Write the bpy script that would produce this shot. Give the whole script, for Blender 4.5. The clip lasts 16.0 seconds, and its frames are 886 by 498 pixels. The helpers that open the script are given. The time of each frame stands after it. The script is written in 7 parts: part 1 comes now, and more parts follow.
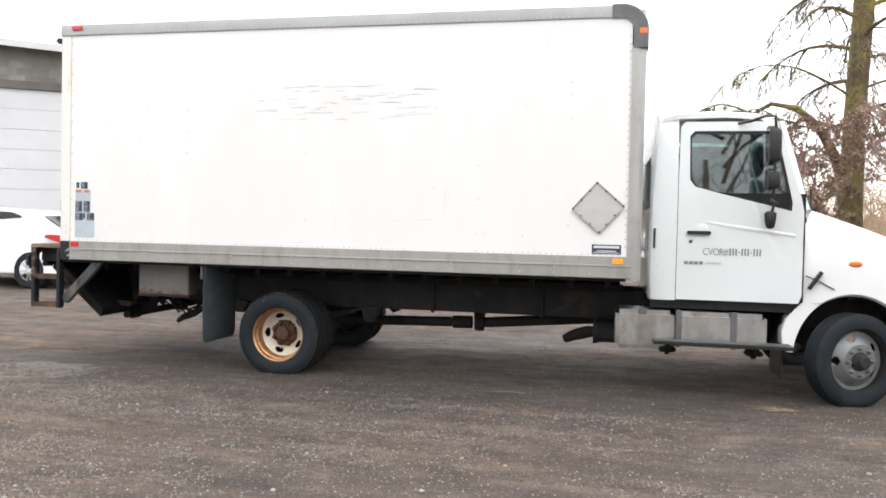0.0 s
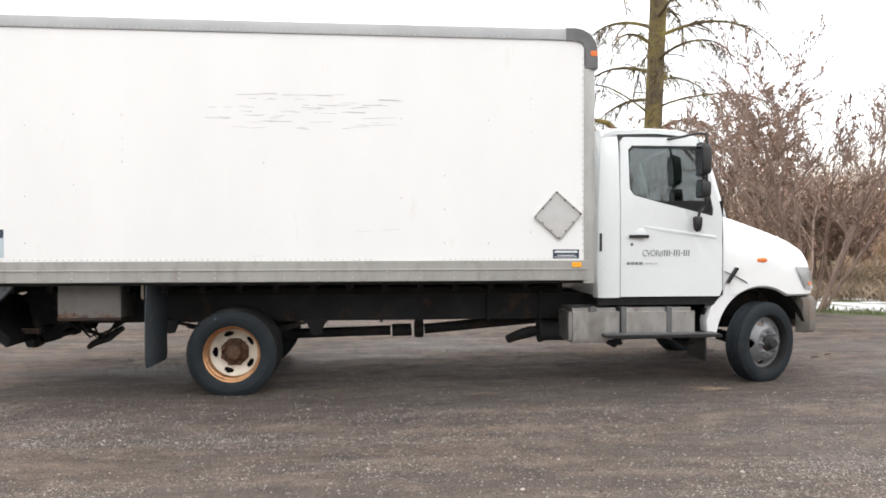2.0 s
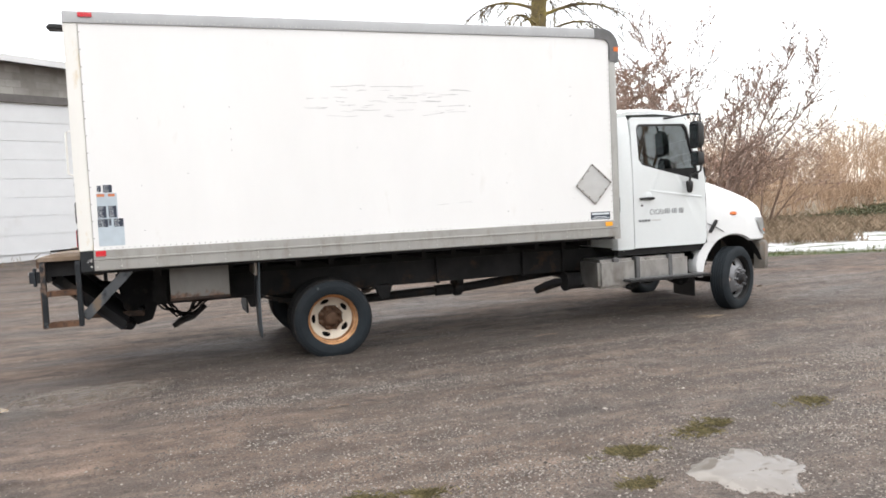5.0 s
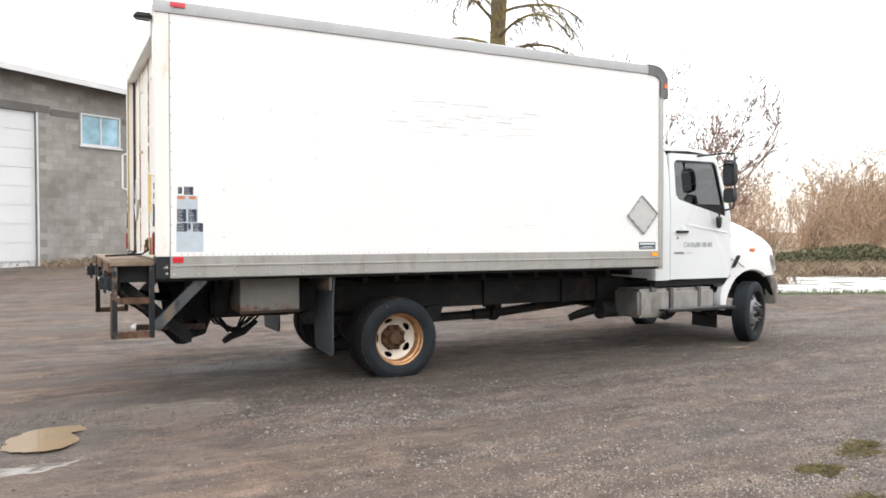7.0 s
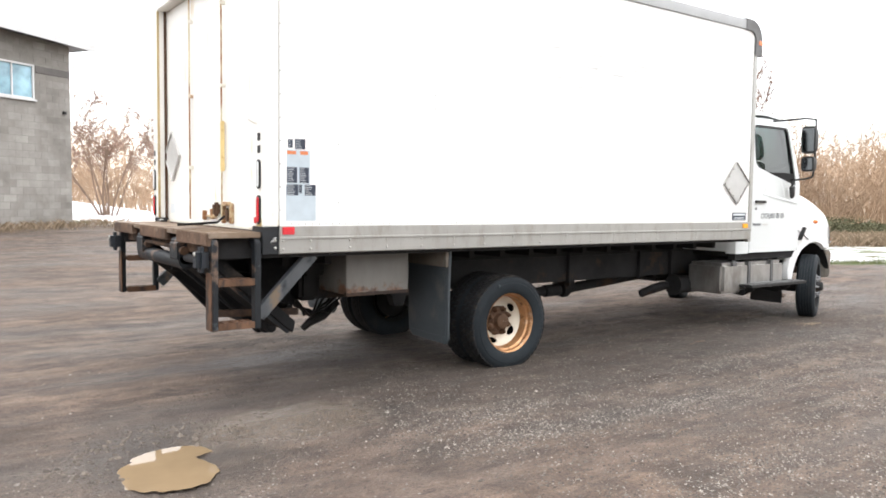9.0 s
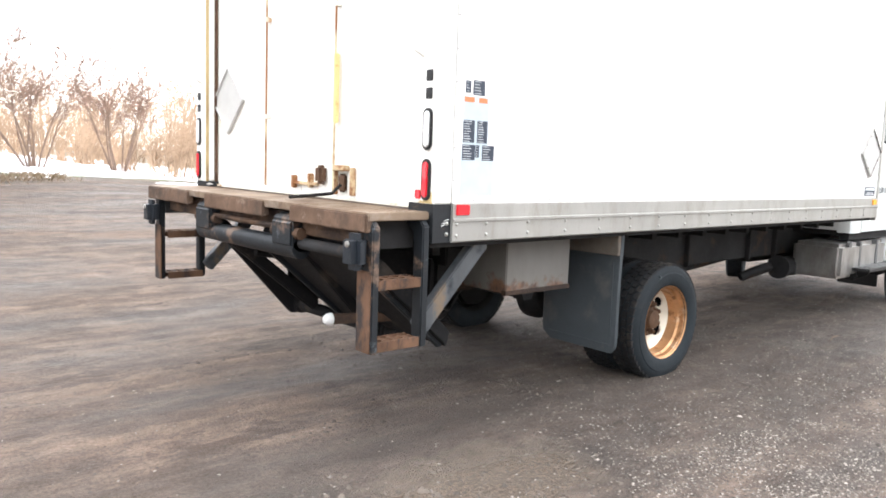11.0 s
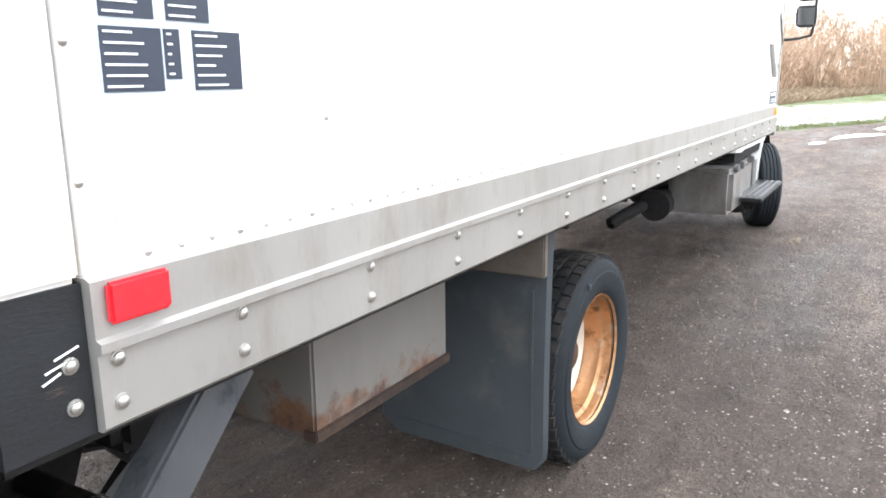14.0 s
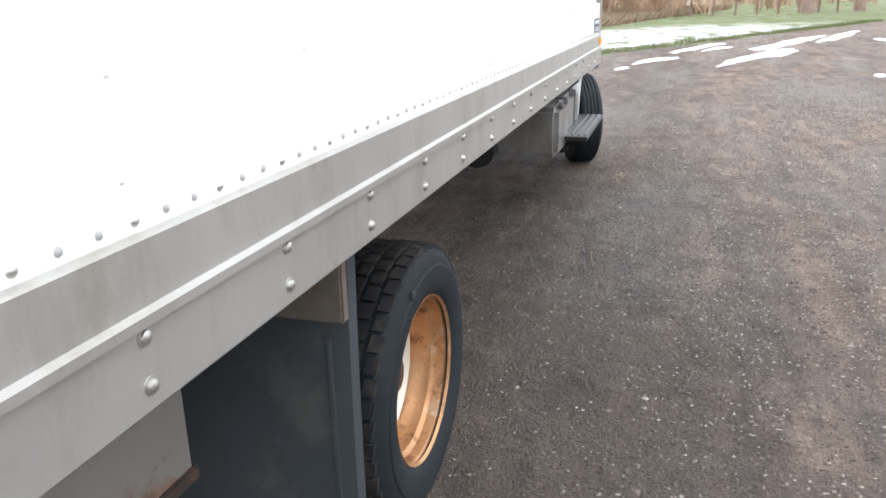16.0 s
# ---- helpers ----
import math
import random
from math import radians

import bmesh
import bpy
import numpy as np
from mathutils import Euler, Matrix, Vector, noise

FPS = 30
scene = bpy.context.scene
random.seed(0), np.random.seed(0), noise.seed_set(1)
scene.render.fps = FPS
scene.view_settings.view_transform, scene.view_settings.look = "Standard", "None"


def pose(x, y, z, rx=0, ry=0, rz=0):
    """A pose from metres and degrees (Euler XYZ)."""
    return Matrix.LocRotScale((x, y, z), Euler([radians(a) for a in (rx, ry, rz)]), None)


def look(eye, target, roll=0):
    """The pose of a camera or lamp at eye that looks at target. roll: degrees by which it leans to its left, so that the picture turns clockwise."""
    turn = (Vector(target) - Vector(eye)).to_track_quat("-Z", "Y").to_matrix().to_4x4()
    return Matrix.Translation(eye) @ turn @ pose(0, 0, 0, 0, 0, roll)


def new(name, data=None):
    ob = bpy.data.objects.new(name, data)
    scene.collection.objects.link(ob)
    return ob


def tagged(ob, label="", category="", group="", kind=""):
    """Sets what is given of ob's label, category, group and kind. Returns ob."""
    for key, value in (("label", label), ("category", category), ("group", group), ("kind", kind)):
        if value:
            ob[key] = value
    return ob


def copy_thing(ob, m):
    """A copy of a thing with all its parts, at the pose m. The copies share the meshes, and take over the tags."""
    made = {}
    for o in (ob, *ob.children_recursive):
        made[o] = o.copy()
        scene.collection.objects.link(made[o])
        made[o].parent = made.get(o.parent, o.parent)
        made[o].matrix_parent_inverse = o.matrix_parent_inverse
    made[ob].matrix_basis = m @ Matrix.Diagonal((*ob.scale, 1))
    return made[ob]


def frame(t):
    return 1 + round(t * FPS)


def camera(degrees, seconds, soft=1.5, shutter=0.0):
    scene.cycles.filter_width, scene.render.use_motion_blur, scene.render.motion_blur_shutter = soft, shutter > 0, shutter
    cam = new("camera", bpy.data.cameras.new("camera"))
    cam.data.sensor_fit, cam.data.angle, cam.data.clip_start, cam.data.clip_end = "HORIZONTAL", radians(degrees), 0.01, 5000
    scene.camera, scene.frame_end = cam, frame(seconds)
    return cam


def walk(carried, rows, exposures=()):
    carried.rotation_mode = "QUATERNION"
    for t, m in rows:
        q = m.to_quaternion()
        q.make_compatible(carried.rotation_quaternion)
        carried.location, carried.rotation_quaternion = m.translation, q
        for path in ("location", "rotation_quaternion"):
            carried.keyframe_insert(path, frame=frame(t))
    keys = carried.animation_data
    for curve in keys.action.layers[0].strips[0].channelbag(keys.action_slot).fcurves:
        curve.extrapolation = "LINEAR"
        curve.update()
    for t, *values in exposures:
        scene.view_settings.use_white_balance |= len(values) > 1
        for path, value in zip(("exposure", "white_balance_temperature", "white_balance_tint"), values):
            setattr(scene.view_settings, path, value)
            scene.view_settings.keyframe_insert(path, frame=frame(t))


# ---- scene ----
cam = camera(60.6, 16.0, soft=1.7)
METRES, EYE, TILT, LEAN, TURN = 14.423, 1.38, 0.0, 0.0, 11.8
ROWS = [
    (0.0, 0.0, 0.0, 0.0, 0.03, -1.47, -1.08),
    (0.5, -0.0305, 0.0121, -0.0001, -0.57, -1.97, -0.76),
    (1.0, -0.0614, 0.0189, 0.0001, -9.75, 0.43, -0.73),
    (1.5, -0.0919, 0.0163, 0.0005, -15.19, -0.1, 1.01),
    (2.0, -0.1191, 0.0081, 0.0007, -17.14, -0.85, 0.26),
    (2.5, -0.1505, 0.0031, -0.0012, -21.84, -0.87, 2.47),
    (3.0, -0.1833, -0.0043, -0.0012, -21.12, -1.45, 0.88),
    (3.5, -0.2163, -0.0081, -0.0015, -20.56, 0.03, 0.75),
    (4.0, -0.2493, -0.007, -0.0012, -25.2, 0.52, 0.78),
    (6.5, -0.3879, 0.0467, 0.0002, -38.36, -3.18, -0.58),
    (7.0, -0.4033, 0.0803, 0.0007, -39.1, -1.23, 0.15),
    (7.5, -0.4208, 0.118, 0.0017, -44.32, -1.91, -1.02),
    (8.0, -0.4294, 0.157, 0.0011, -44.31, -3.6, -2.23),
    (8.5, -0.4469, 0.1896, 0.0024, -48.19, -2.51, -1.06),
    (9.0, -0.4541, 0.225, 0.0005, -47.31, -3.74, -0.54),
    (9.5, -0.4602, 0.2618, 0.0015, -47.15, -3.63, -2.29),
    (10.0, -0.4663, 0.2958, 0.0028, -50.99, -5.49, -1.07),
]
CLOSE = [
    (12.3, (-6.941, 4.974, 1.442), (-5.522, 6.343, 1.105), 0.0),
    (12.5, (-6.785, 5.095, 1.458), (-5.297, 6.386, 1.113), -1.0),
    (13.0, (-6.368, 5.306, 1.457), (-4.834, 6.528, 1.061), -1.4),
    (13.5, (-5.946, 5.536, 1.440), (-4.351, 6.656, 0.990), 0.3),
    (14.0, (-5.560, 5.726, 1.421), (-3.890, 6.729, 0.970), -0.7),
    (14.5, (-5.186, 5.910, 1.419), (-3.466, 6.813, 0.945), -2.4),
    (15.0, (-5.016, 6.031, 1.438), (-3.180, 6.650, 0.944), -1.7),
    (15.5, (-4.894, 6.032, 1.428), (-3.052, 6.592, 0.887), -2.3),
    (16.0, (-4.825, 5.985, 1.416), (-3.012, 6.548, 0.787), -1.2),
]
BRIDGE = [
    (4.2, (-3.674, -0.854, 1.412), (-3.161, 1.079, 1.381), -1.1),
    (6.3, (-5.424, -0.656, 1.493), (-4.565, 1.145, 1.358), -0.4),
    (10.2, (-7.464, 3.020, 1.406), (-6.177, 4.537, 1.203), 1.4),
]
EXPOSURES = [(0.0, 0.2, 6480, 10), (0.5, 0.38, 6480, 10), (1.0, 0.2, 6500, 10), (1.5, 0.12, 6530, 10), (2.5, 0.14, 6540, 10), (3.0, 0.24, 6530, 10), (3.5, 0.38, 6500, 10), (4.0, 0.17, 6500, 10), (7.0, 0.26, 6560, 10), (7.5, 0.36, 6550, 10), (8.5, 0.44, 6540, 10), (9.5, 0.62, 6540, 10), (10.2, 0.70, 6520, 10), (12.3, 1.36, 6090, 10), (12.5, 1.38, 6080, 10), (13.0, 1.28, 6100, 10), (14.5, 1.14, 6210, 10), (15.0, 0.98, 6220, 10), (15.5, 0.76, 6240, 10), (16.0, 0.60, 6220, 10)]
PATH = [(t, pose(0, 0, EYE, TILT, LEAN, TURN) @ pose(METRES * x, METRES * y, METRES * z, 90 + pitch, roll, yaw)) for t, x, y, z, yaw, pitch, roll in ROWS]
PATH += [(t, look(eye, target, roll)) for t, eye, target, roll in CLOSE + BRIDGE]
walk(cam, sorted(PATH, key=lambda row: row[0]), EXPOSURES)

# ---- world and light ----
world = bpy.data.worlds.new("overcast_sky")
scene.world = world
world.use_nodes = True
wn, wl = world.node_tree.nodes, world.node_tree.links
wn.clear()
SUN_ELEV, SUN_AZ = 52.0, 20.0          # degrees; azimuth clockwise from +y
sky = wn.new("ShaderNodeTexSky")
sky.sky_type, sky.sun_disc = "NISHITA", False
sky.sun_elevation, sky.sun_rotation = radians(SUN_ELEV), radians(SUN_AZ)
sky_bg = wn.new("ShaderNodeBackground")
sky_bg.inputs["Strength"].default_value = 0.06
cloud_bg = wn.new("ShaderNodeBackground")
cloud_bg.inputs["Color"].default_value = (1.0, 0.985, 0.97, 1)
# an even overcast: three times as bright overhead as at the horizon
updir = wn.new("ShaderNodeSeparateXYZ")
wl.new(wn.new("ShaderNodeTexCoord").outputs["Generated"], updir.inputs[0])
cloudy = wn.new("ShaderNodeMapRange")
cloudy.inputs["To Min"].default_value, cloudy.inputs["To Max"].default_value = 1.1, 3.1
wl.new(updir.outputs[2], cloudy.inputs["Value"])
wl.new(cloudy.outputs[0], cloud_bg.inputs["Strength"])
wadd, wout = wn.new("ShaderNodeAddShader"), wn.new("ShaderNodeOutputWorld")
wl.new(sky.outputs[0], sky_bg.inputs["Color"])
wl.new(sky_bg.outputs[0], wadd.inputs[0])
wl.new(cloud_bg.outputs[0], wadd.inputs[1])
wl.new(wadd.outputs[0], wout.inputs["Surface"])
sun = new("sun", bpy.data.lights.new("sun", "SUN"))
sun.data.energy, sun.data.angle, sun.data.color = 0.8, radians(45), (1.0, 0.95, 0.88)
sd = Vector((math.sin(radians(SUN_AZ)) * math.cos(radians(SUN_ELEV)), math.cos(radians(SUN_AZ)) * math.cos(radians(SUN_ELEV)), math.sin(radians(SUN_ELEV))))
sun.matrix_world = look(sd * 60, (0, 0, 0))


# ---- materials ----
def tree_of(name):
    m = bpy.data.materials.new(name)
    m.use_nodes = True
    nt = m.node_tree
    return m, nt.nodes, nt.links, nt.nodes["Principled BSDF"]


def noise_node(n, l, vec, scale, detail=4.0, rough=0.6):
    t = n.new("ShaderNodeTexNoise")
    t.inputs["Scale"].default_value, t.inputs["Detail"].default_value, t.inputs["Roughness"].default_value = scale, detail, rough
    l.new(vec, t.inputs["Vector"])
    return t.outputs["Fac"]


def ramp_node(n, l, fac, lo, hi, c0=(0, 0, 0), c1=(1, 1, 1)):
    r = n.new("ShaderNodeValToRGB")
    r.color_ramp.elements[0].position, r.color_ramp.elements[1].position = lo, hi
    r.color_ramp.elements[0].color, r.color_ramp.elements[1].color = (*c0, 1), (*c1, 1)
    l.new(fac, r.inputs["Fac"])
    return r.outputs["Color"]


def mix_node(n, l, fac, a, b, kind="MIX"):
    m = n.new("ShaderNodeMix")
    m.data_type, m.blend_type = "RGBA", kind
    for sock, val in ((m.inputs[0], fac), (m.inputs[6], a), (m.inputs[7], b)):
        if hasattr(val, "is_output"):
            l.new(val, sock)
        elif isinstance(val, (int, float)):
            sock.default_value = val
        else:
            sock.default_value = (*val, 1)
    return m.outputs[2]


def stretch(n, l, vec, sx, sy, sz):
    m = n.new("ShaderNodeMapping")
    m.inputs["Scale"].default_value = (sx, sy, sz)
    l.new(vec, m.inputs["Vector"])
    return m.outputs[0]


def paint(name, color, rough=0.5, metal=0.0, var=0.15, scale=6.0, bump=0.05, bscale=120.0, dirt=None, dirt2=None, coat=0.0, rvar=0.12, streak=(1, 1, 1)):
    """A surface with soft variation, fine grain and up to two kinds of dirt or rust: (colour, scale, low, high)."""
    m, n, l, b = tree_of(name)
    co = n.new("ShaderNodeTexCoord").outputs["Object"]
    co = stretch(n, l, co, *streak)
    big, fine = noise_node(n, l, co, scale, 5), noise_node(n, l, co, bscale, 3)
    dark = tuple(c * (1 - var) for c in color)
    lite = tuple(min(1, c * (1 + var * 0.6)) for c in color)
    col = ramp_node(n, l, big, 0.3, 0.7, dark, lite)
    for d in (dirt, dirt2):
        if d:
            mask = ramp_node(n, l, noise_node(n, l, co, d[1], 7, 0.68), d[2], d[3])
            col = mix_node(n, l, mask, col, d[0])
    l.new(col, b.inputs["Base Color"])
    rr = n.new("ShaderNodeMapRange")
    rr.inputs["To Min"].default_value, rr.inputs["To Max"].default_value = max(0.02, rough - rvar), min(1, rough + rvar)
    l.new(fine, rr.inputs["Value"])
    l.new(rr.outputs[0], b.inputs["Roughness"])
    b.inputs["Metallic"].default_value = metal
    b.inputs["Coat Weight"].default_value = coat
    if rough >= 0.7:
        b.inputs["Specular IOR Level"].default_value = 0.2
    if bump:
        bp = n.new("ShaderNodeBump")
        bp.inputs["Strength"].default_value, bp.inputs["Distance"].default_value = bump, 0.01
        l.new(fine, bp.inputs["Height"])
        l.new(bp.outputs[0], b.inputs["Normal"])
    return m


RUST = (0.135, 0.068, 0.038)
M_WHITE = paint("white_box_paint", (0.80, 0.80, 0.79), 0.38, var=0.03, scale=1.5, bump=0.02, dirt=((0.66, 0.64, 0.60), 3.0, 0.62, 0.85), streak=(1, 1, 0.35))
M_REAR = paint("white_rear_paint", (0.79, 0.78, 0.74), 0.45, var=0.05, scale=2.5, bump=0.03, dirt=((0.60, 0.45, 0.22), 5.0, 0.60, 0.78), streak=(1, 1, 0.3))
M_CAB = paint("white_cab_paint", (0.70, 0.73, 0.73), 0.25, var=0.04, scale=2.0, bump=0.01, coat=0.4, dirt=((0.45, 0.42, 0.37), 4.0, 0.66, 0.9), streak=(1, 1, 0.5))
M_HOOD = paint("white_hood_paint", (0.78, 0.79, 0.79), 0.25, var=0.03, scale=2.0, bump=0.01, coat=0.4)
M_RAIL = paint("weathered_aluminium", (0.41, 0.405, 0.385), 0.40, 0.55, 0.12, 3.0, 0.05, 200, dirt=((0.30, 0.285, 0.25), 9.0, 0.5, 0.75), streak=(1, 1, 0.35))
M_ALU = paint("bright_aluminium", (0.47, 0.465, 0.45), 0.32, 0.75, 0.22, 4.0, 0.02, 60, dirt=((0.22, 0.20, 0.175), 3.0, 0.48, 0.72), dirt2=((0.09, 0.08, 0.07), 5.0, 0.62, 0.76), rvar=0.08, streak=(1, 1, 0.45))
M_TOPRAIL = paint("dull_roof_rail", (0.38, 0.385, 0.39), 0.55, 0.3, 0.12, 2.0, 0.03, 150)
M_CAST = paint("grey_casting", (0.14, 0.14, 0.14), 0.55, 0.3, 0.2, 8.0, 0.1, 90)
M_PLACARD = paint("grey_placard_metal", (0.54, 0.54, 0.53), 0.42, 0.4, 0.1, 6.0, 0.04, 150)
M_REARPLACARD = paint("pale_placard_metal", (0.58, 0.58, 0.565), 0.45, 0.3, 0.08, 6.0, 0.04, 150)
M_BLACK = paint("black_steel", (0.010, 0.010, 0.011), 0.7, 0.1, 0.3, 6.0, 0.1, 80, dirt=((0.06, 0.048, 0.038), 5.0, 0.55, 0.78))
M_STEP = paint("black_steel_worn_to_rust", (0.006, 0.009, 0.0125), 0.55, 0.1, 0.3, 6.0, 0.12, 80, dirt=((0.13, 0.085, 0.06), 5.0, 0.58, 0.65), dirt2=((0.10, 0.115, 0.13), 9.0, 0.62, 0.74))
M_BRACKET = paint("muddy_brown_bracket", (0.135, 0.118, 0.10), 0.75, 0.1, 0.3, 6.0, 0.1, 80, dirt=((0.13, 0.07, 0.04), 5.0, 0.55, 0.7))
M_BRACE = paint("scraped_blue_grey_steel", (0.085, 0.092, 0.10), 0.5, 0.25, 0.35, 5.0, 0.12, 80, dirt=((0.17, 0.125, 0.085), 5.0, 0.54, 0.64), dirt2=((0.012, 0.017, 0.024), 4.5, 0.50, 0.60), streak=(1, 1, 0.6))
M_RUSTY = paint("rusty_steel", (0.105, 0.064, 0.042), 0.8, 0.1, 0.4, 7.0, 0.2, 70, dirt=((0.040, 0.030, 0.026), 4.0, 0.42, 0.60), dirt2=((0.15, 0.12, 0.10), 11.0, 0.62, 0.72))
M_EDGE = paint("rust_brown_deck_edge", (0.135, 0.085, 0.058), 0.75, 0.1, 0.4, 6.0, 0.15, 70, dirt=((0.060, 0.045, 0.037), 4.0, 0.5, 0.66), dirt2=((0.23, 0.17, 0.13), 9.0, 0.58, 0.7))
M_STEPRUST = paint("pale_rusted_step_steel", (0.125, 0.070, 0.044), 0.75, 0.1, 0.4, 7.0, 0.2, 70, dirt=((0.034, 0.030, 0.029), 6.0, 0.50, 0.60), dirt2=((0.25, 0.185, 0.145), 9.0, 0.62, 0.72), streak=(1, 1, 0.5))
M_RUBBER = paint("blue_black_rubber", (0.008, 0.012, 0.018), 0.5, 0, 0.25, 9.0, 0.15, 90, dirt=((0.035, 0.038, 0.04), 7.0, 0.58, 0.72))
M_DECK = paint("worn_rusty_deck", (0.215, 0.160, 0.115), 0.7, 0.15, 0.35, 5.0, 0.15, 60, dirt=((0.105, 0.070, 0.048), 3.0, 0.48, 0.64), dirt2=((0.31, 0.265, 0.225), 4.0, 0.54, 0.70))
M_FRAME = paint("muddy_frame_steel", (0.029, 0.029, 0.030), 0.75, 0.05, 0.35, 3.0, 0.15, 50, dirt=((0.070, 0.043, 0.028), 3.5, 0.54, 0.70))
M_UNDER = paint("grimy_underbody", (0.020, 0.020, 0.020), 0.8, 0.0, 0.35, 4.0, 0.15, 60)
M_FLAP = paint("dusty_grey_rubber", (0.047, 0.057, 0.065), 0.6, 0, 0.18, 2.5, 0.06, 90, dirt=((0.11, 0.105, 0.095), 3.0, 0.55, 0.8))
M_TYRE = paint("tyre_rubber", (0.0165, 0.021, 0.025), 0.72, 0, 0.25, 5.0, 0.1, 90, dirt=((0.036, 0.036, 0.035), 4.0, 0.58, 0.85))
M_TREAD = paint("tyre_tread_rubber", (0.020, 0.020, 0.021), 0.8, 0, 0.25, 6.0, 0.12, 90, dirt=((0.07, 0.06, 0.05), 6.0, 0.55, 0.75))
M_RIM = paint("cream_rim_paint_rusting", (0.66, 0.60, 0.50), 0.38, 0.1, 0.1, 5.0, 0.05, 90, dirt=((0.30, 0.13, 0.04), 7.0, 0.60, 0.74))
M_RIMRUST = paint("orange_rusted_rim", (0.46, 0.245, 0.115), 0.36, 0.55, 0.3, 9.0, 0.12, 70, dirt=((0.60, 0.50, 0.38), 5.0, 0.60, 0.76), dirt2=((0.15, 0.070, 0.03), 11.0, 0.53, 0.68))
M_RIMGREY = paint("grey_steel_rim", (0.20, 0.203, 0.21), 0.42, 0.4, 0.15, 6.0, 0.05, 90, dirt=((0.12, 0.09, 0.07), 6.0, 0.58, 0.75))
M_HUB = paint("rusty_hub", (0.105, 0.062, 0.040), 0.85, 0.1, 0.35, 14.0, 0.25, 70)
M_BOLT = paint("zinc_bolt", (0.46, 0.455, 0.43), 0.35, 0.85, 0.15, 30.0, 0.02)
M_PLASTIC = paint("black_plastic", (0.012, 0.012, 0.0125), 0.42, 0, 0.2, 8.0, 0.05, 150)
M_SEAT = paint("grey_seat_cloth", (0.085, 0.085, 0.09), 0.9, 0, 0.2, 10.0, 0.2, 300)
M_BUMPER = paint("dull_bumper_with_rust", (0.17, 0.155, 0.135), 0.6, 0.3, 0.3, 4.0, 0.08, 90, dirt=((0.17, 0.085, 0.04), 4.0, 0.52, 0.68))
M_REDLENS = paint("red_lens", (0.60, 0.018, 0.03), 0.18, 0, 0.12, 30.0, 0.03, 200, coat=0.6)
M_YELLOW = paint("yellow_reflector", (0.95, 0.42, 0.03), 0.25, 0, 0.1, 30.0, 0.03, 200, coat=0.4)
M_AMBER = paint("amber_lens", (0.72, 0.17, 0.03), 0.2, 0, 0.1, 30.0, 0.03, 200, coat=0.6)
M_CLEAR = paint("white_lens", (0.75, 0.76, 0.76), 0.15, 0, 0.08, 30.0, 0.03, 200, coat=0.6)
M_HEAD = paint("headlamp_lens", (0.36, 0.37, 0.38), 0.12, 0.3, 0.25, 14.0, 0.02, 60, coat=0.8)
M_NAVY = paint("navy_print", (0.025, 0.034, 0.055), 0.5, 0, 0.1, 20.0, 0.0)
M_PRINTPALE = paint("pale_print", (0.66, 0.70, 0.72), 0.5, 0, 0.08, 12.0, 0.0)
M_STICKER = paint("pale_sticker", (0.46, 0.53, 0.58), 0.5, 0, 0.08, 12.0, 0.0)
M_ORANGE = paint("orange_print", (0.62, 0.20, 0.08), 0.5, 0, 0.15, 20.0, 0.0)
M_PRINTGREY = paint("grey_print", (0.20, 0.21, 0.22), 0.55, 0, 0.2, 20.0, 0.0)
M_SCUFF = paint("grey_scuff", (0.33, 0.33, 0.325), 0.6, 0, 0.3, 20.0, 0.0)
M_YELLOWRUST = paint("rust_stained_bar", (0.66, 0.57, 0.38), 0.6, 0.1, 0.25, 9.0, 0.08, 90, dirt=((0.25, 0.11, 0.035), 7.0, 0.44, 0.56), dirt2=((0.06, 0.035, 0.02), 9.0, 0.60, 0.68), streak=(1, 1, 0.4))
M_YELLOWSLEEVE = paint("yellowed_sleeve_paint", (0.76, 0.60, 0.28), 0.55, 0, 0.2, 7.0, 0.05, 90, dirt=((0.40, 0.20, 0.06), 12.0, 0.58, 0.68))
M_KEEPER = paint("white_keeper_with_rust", (0.60, 0.46, 0.28), 0.55, 0, 0.25, 14.0, 0.08, 90, dirt=((0.24, 0.105, 0.038), 14.0, 0.42, 0.56))
M_SPOTTED = paint("white_paint_with_rust_spots", (0.74, 0.71, 0.62), 0.5, 0, 0.1, 6.0, 0.05, 90, dirt=((0.40, 0.22, 0.08), 5.0, 0.60, 0.68), streak=(1, 1, 0.4))
M_POSTRUST = paint("rusty_white_post", (0.52, 0.40, 0.20), 0.6, 0, 0.25, 5.0, 0.1, 90, dirt=((0.13, 0.065, 0.03), 2.6, 0.52, 0.68), streak=(1, 1, 0.3))
M_CHROME = paint("mirror_glass", (0.20, 0.21, 0.22), 0.08, 1.0, 0.03, 10.0, 0.0, rvar=0.02)


def glass(name, tint, rough=0.02, mix=0.12):
    m, n, l, b = tree_of(name)
    tr, mx = n.new("ShaderNodeBsdfTransparent"), n.new("ShaderNodeMixShader")
    gl = n.new("ShaderNodeBsdfGlossy")
    gl.inputs["Roughness"].default_value = rough
    tr.inputs["Color"].default_value = (*tint, 1)
    fr = n.new("ShaderNodeFresnel")
    fr.inputs["IOR"].default_value = 1.5
    ad = n.new("ShaderNodeMath")
    ad.inputs[1].default_value = mix
    l.new(fr.outputs[0], ad.inputs[0])
    l.new(ad.outputs[0], mx.inputs[0])
    l.new(tr.outputs[0], mx.inputs[1])
    l.new(gl.outputs[0], mx.inputs[2])
    l.new(mx.outputs[0], n["Material Output"].inputs["Surface"])
    return m


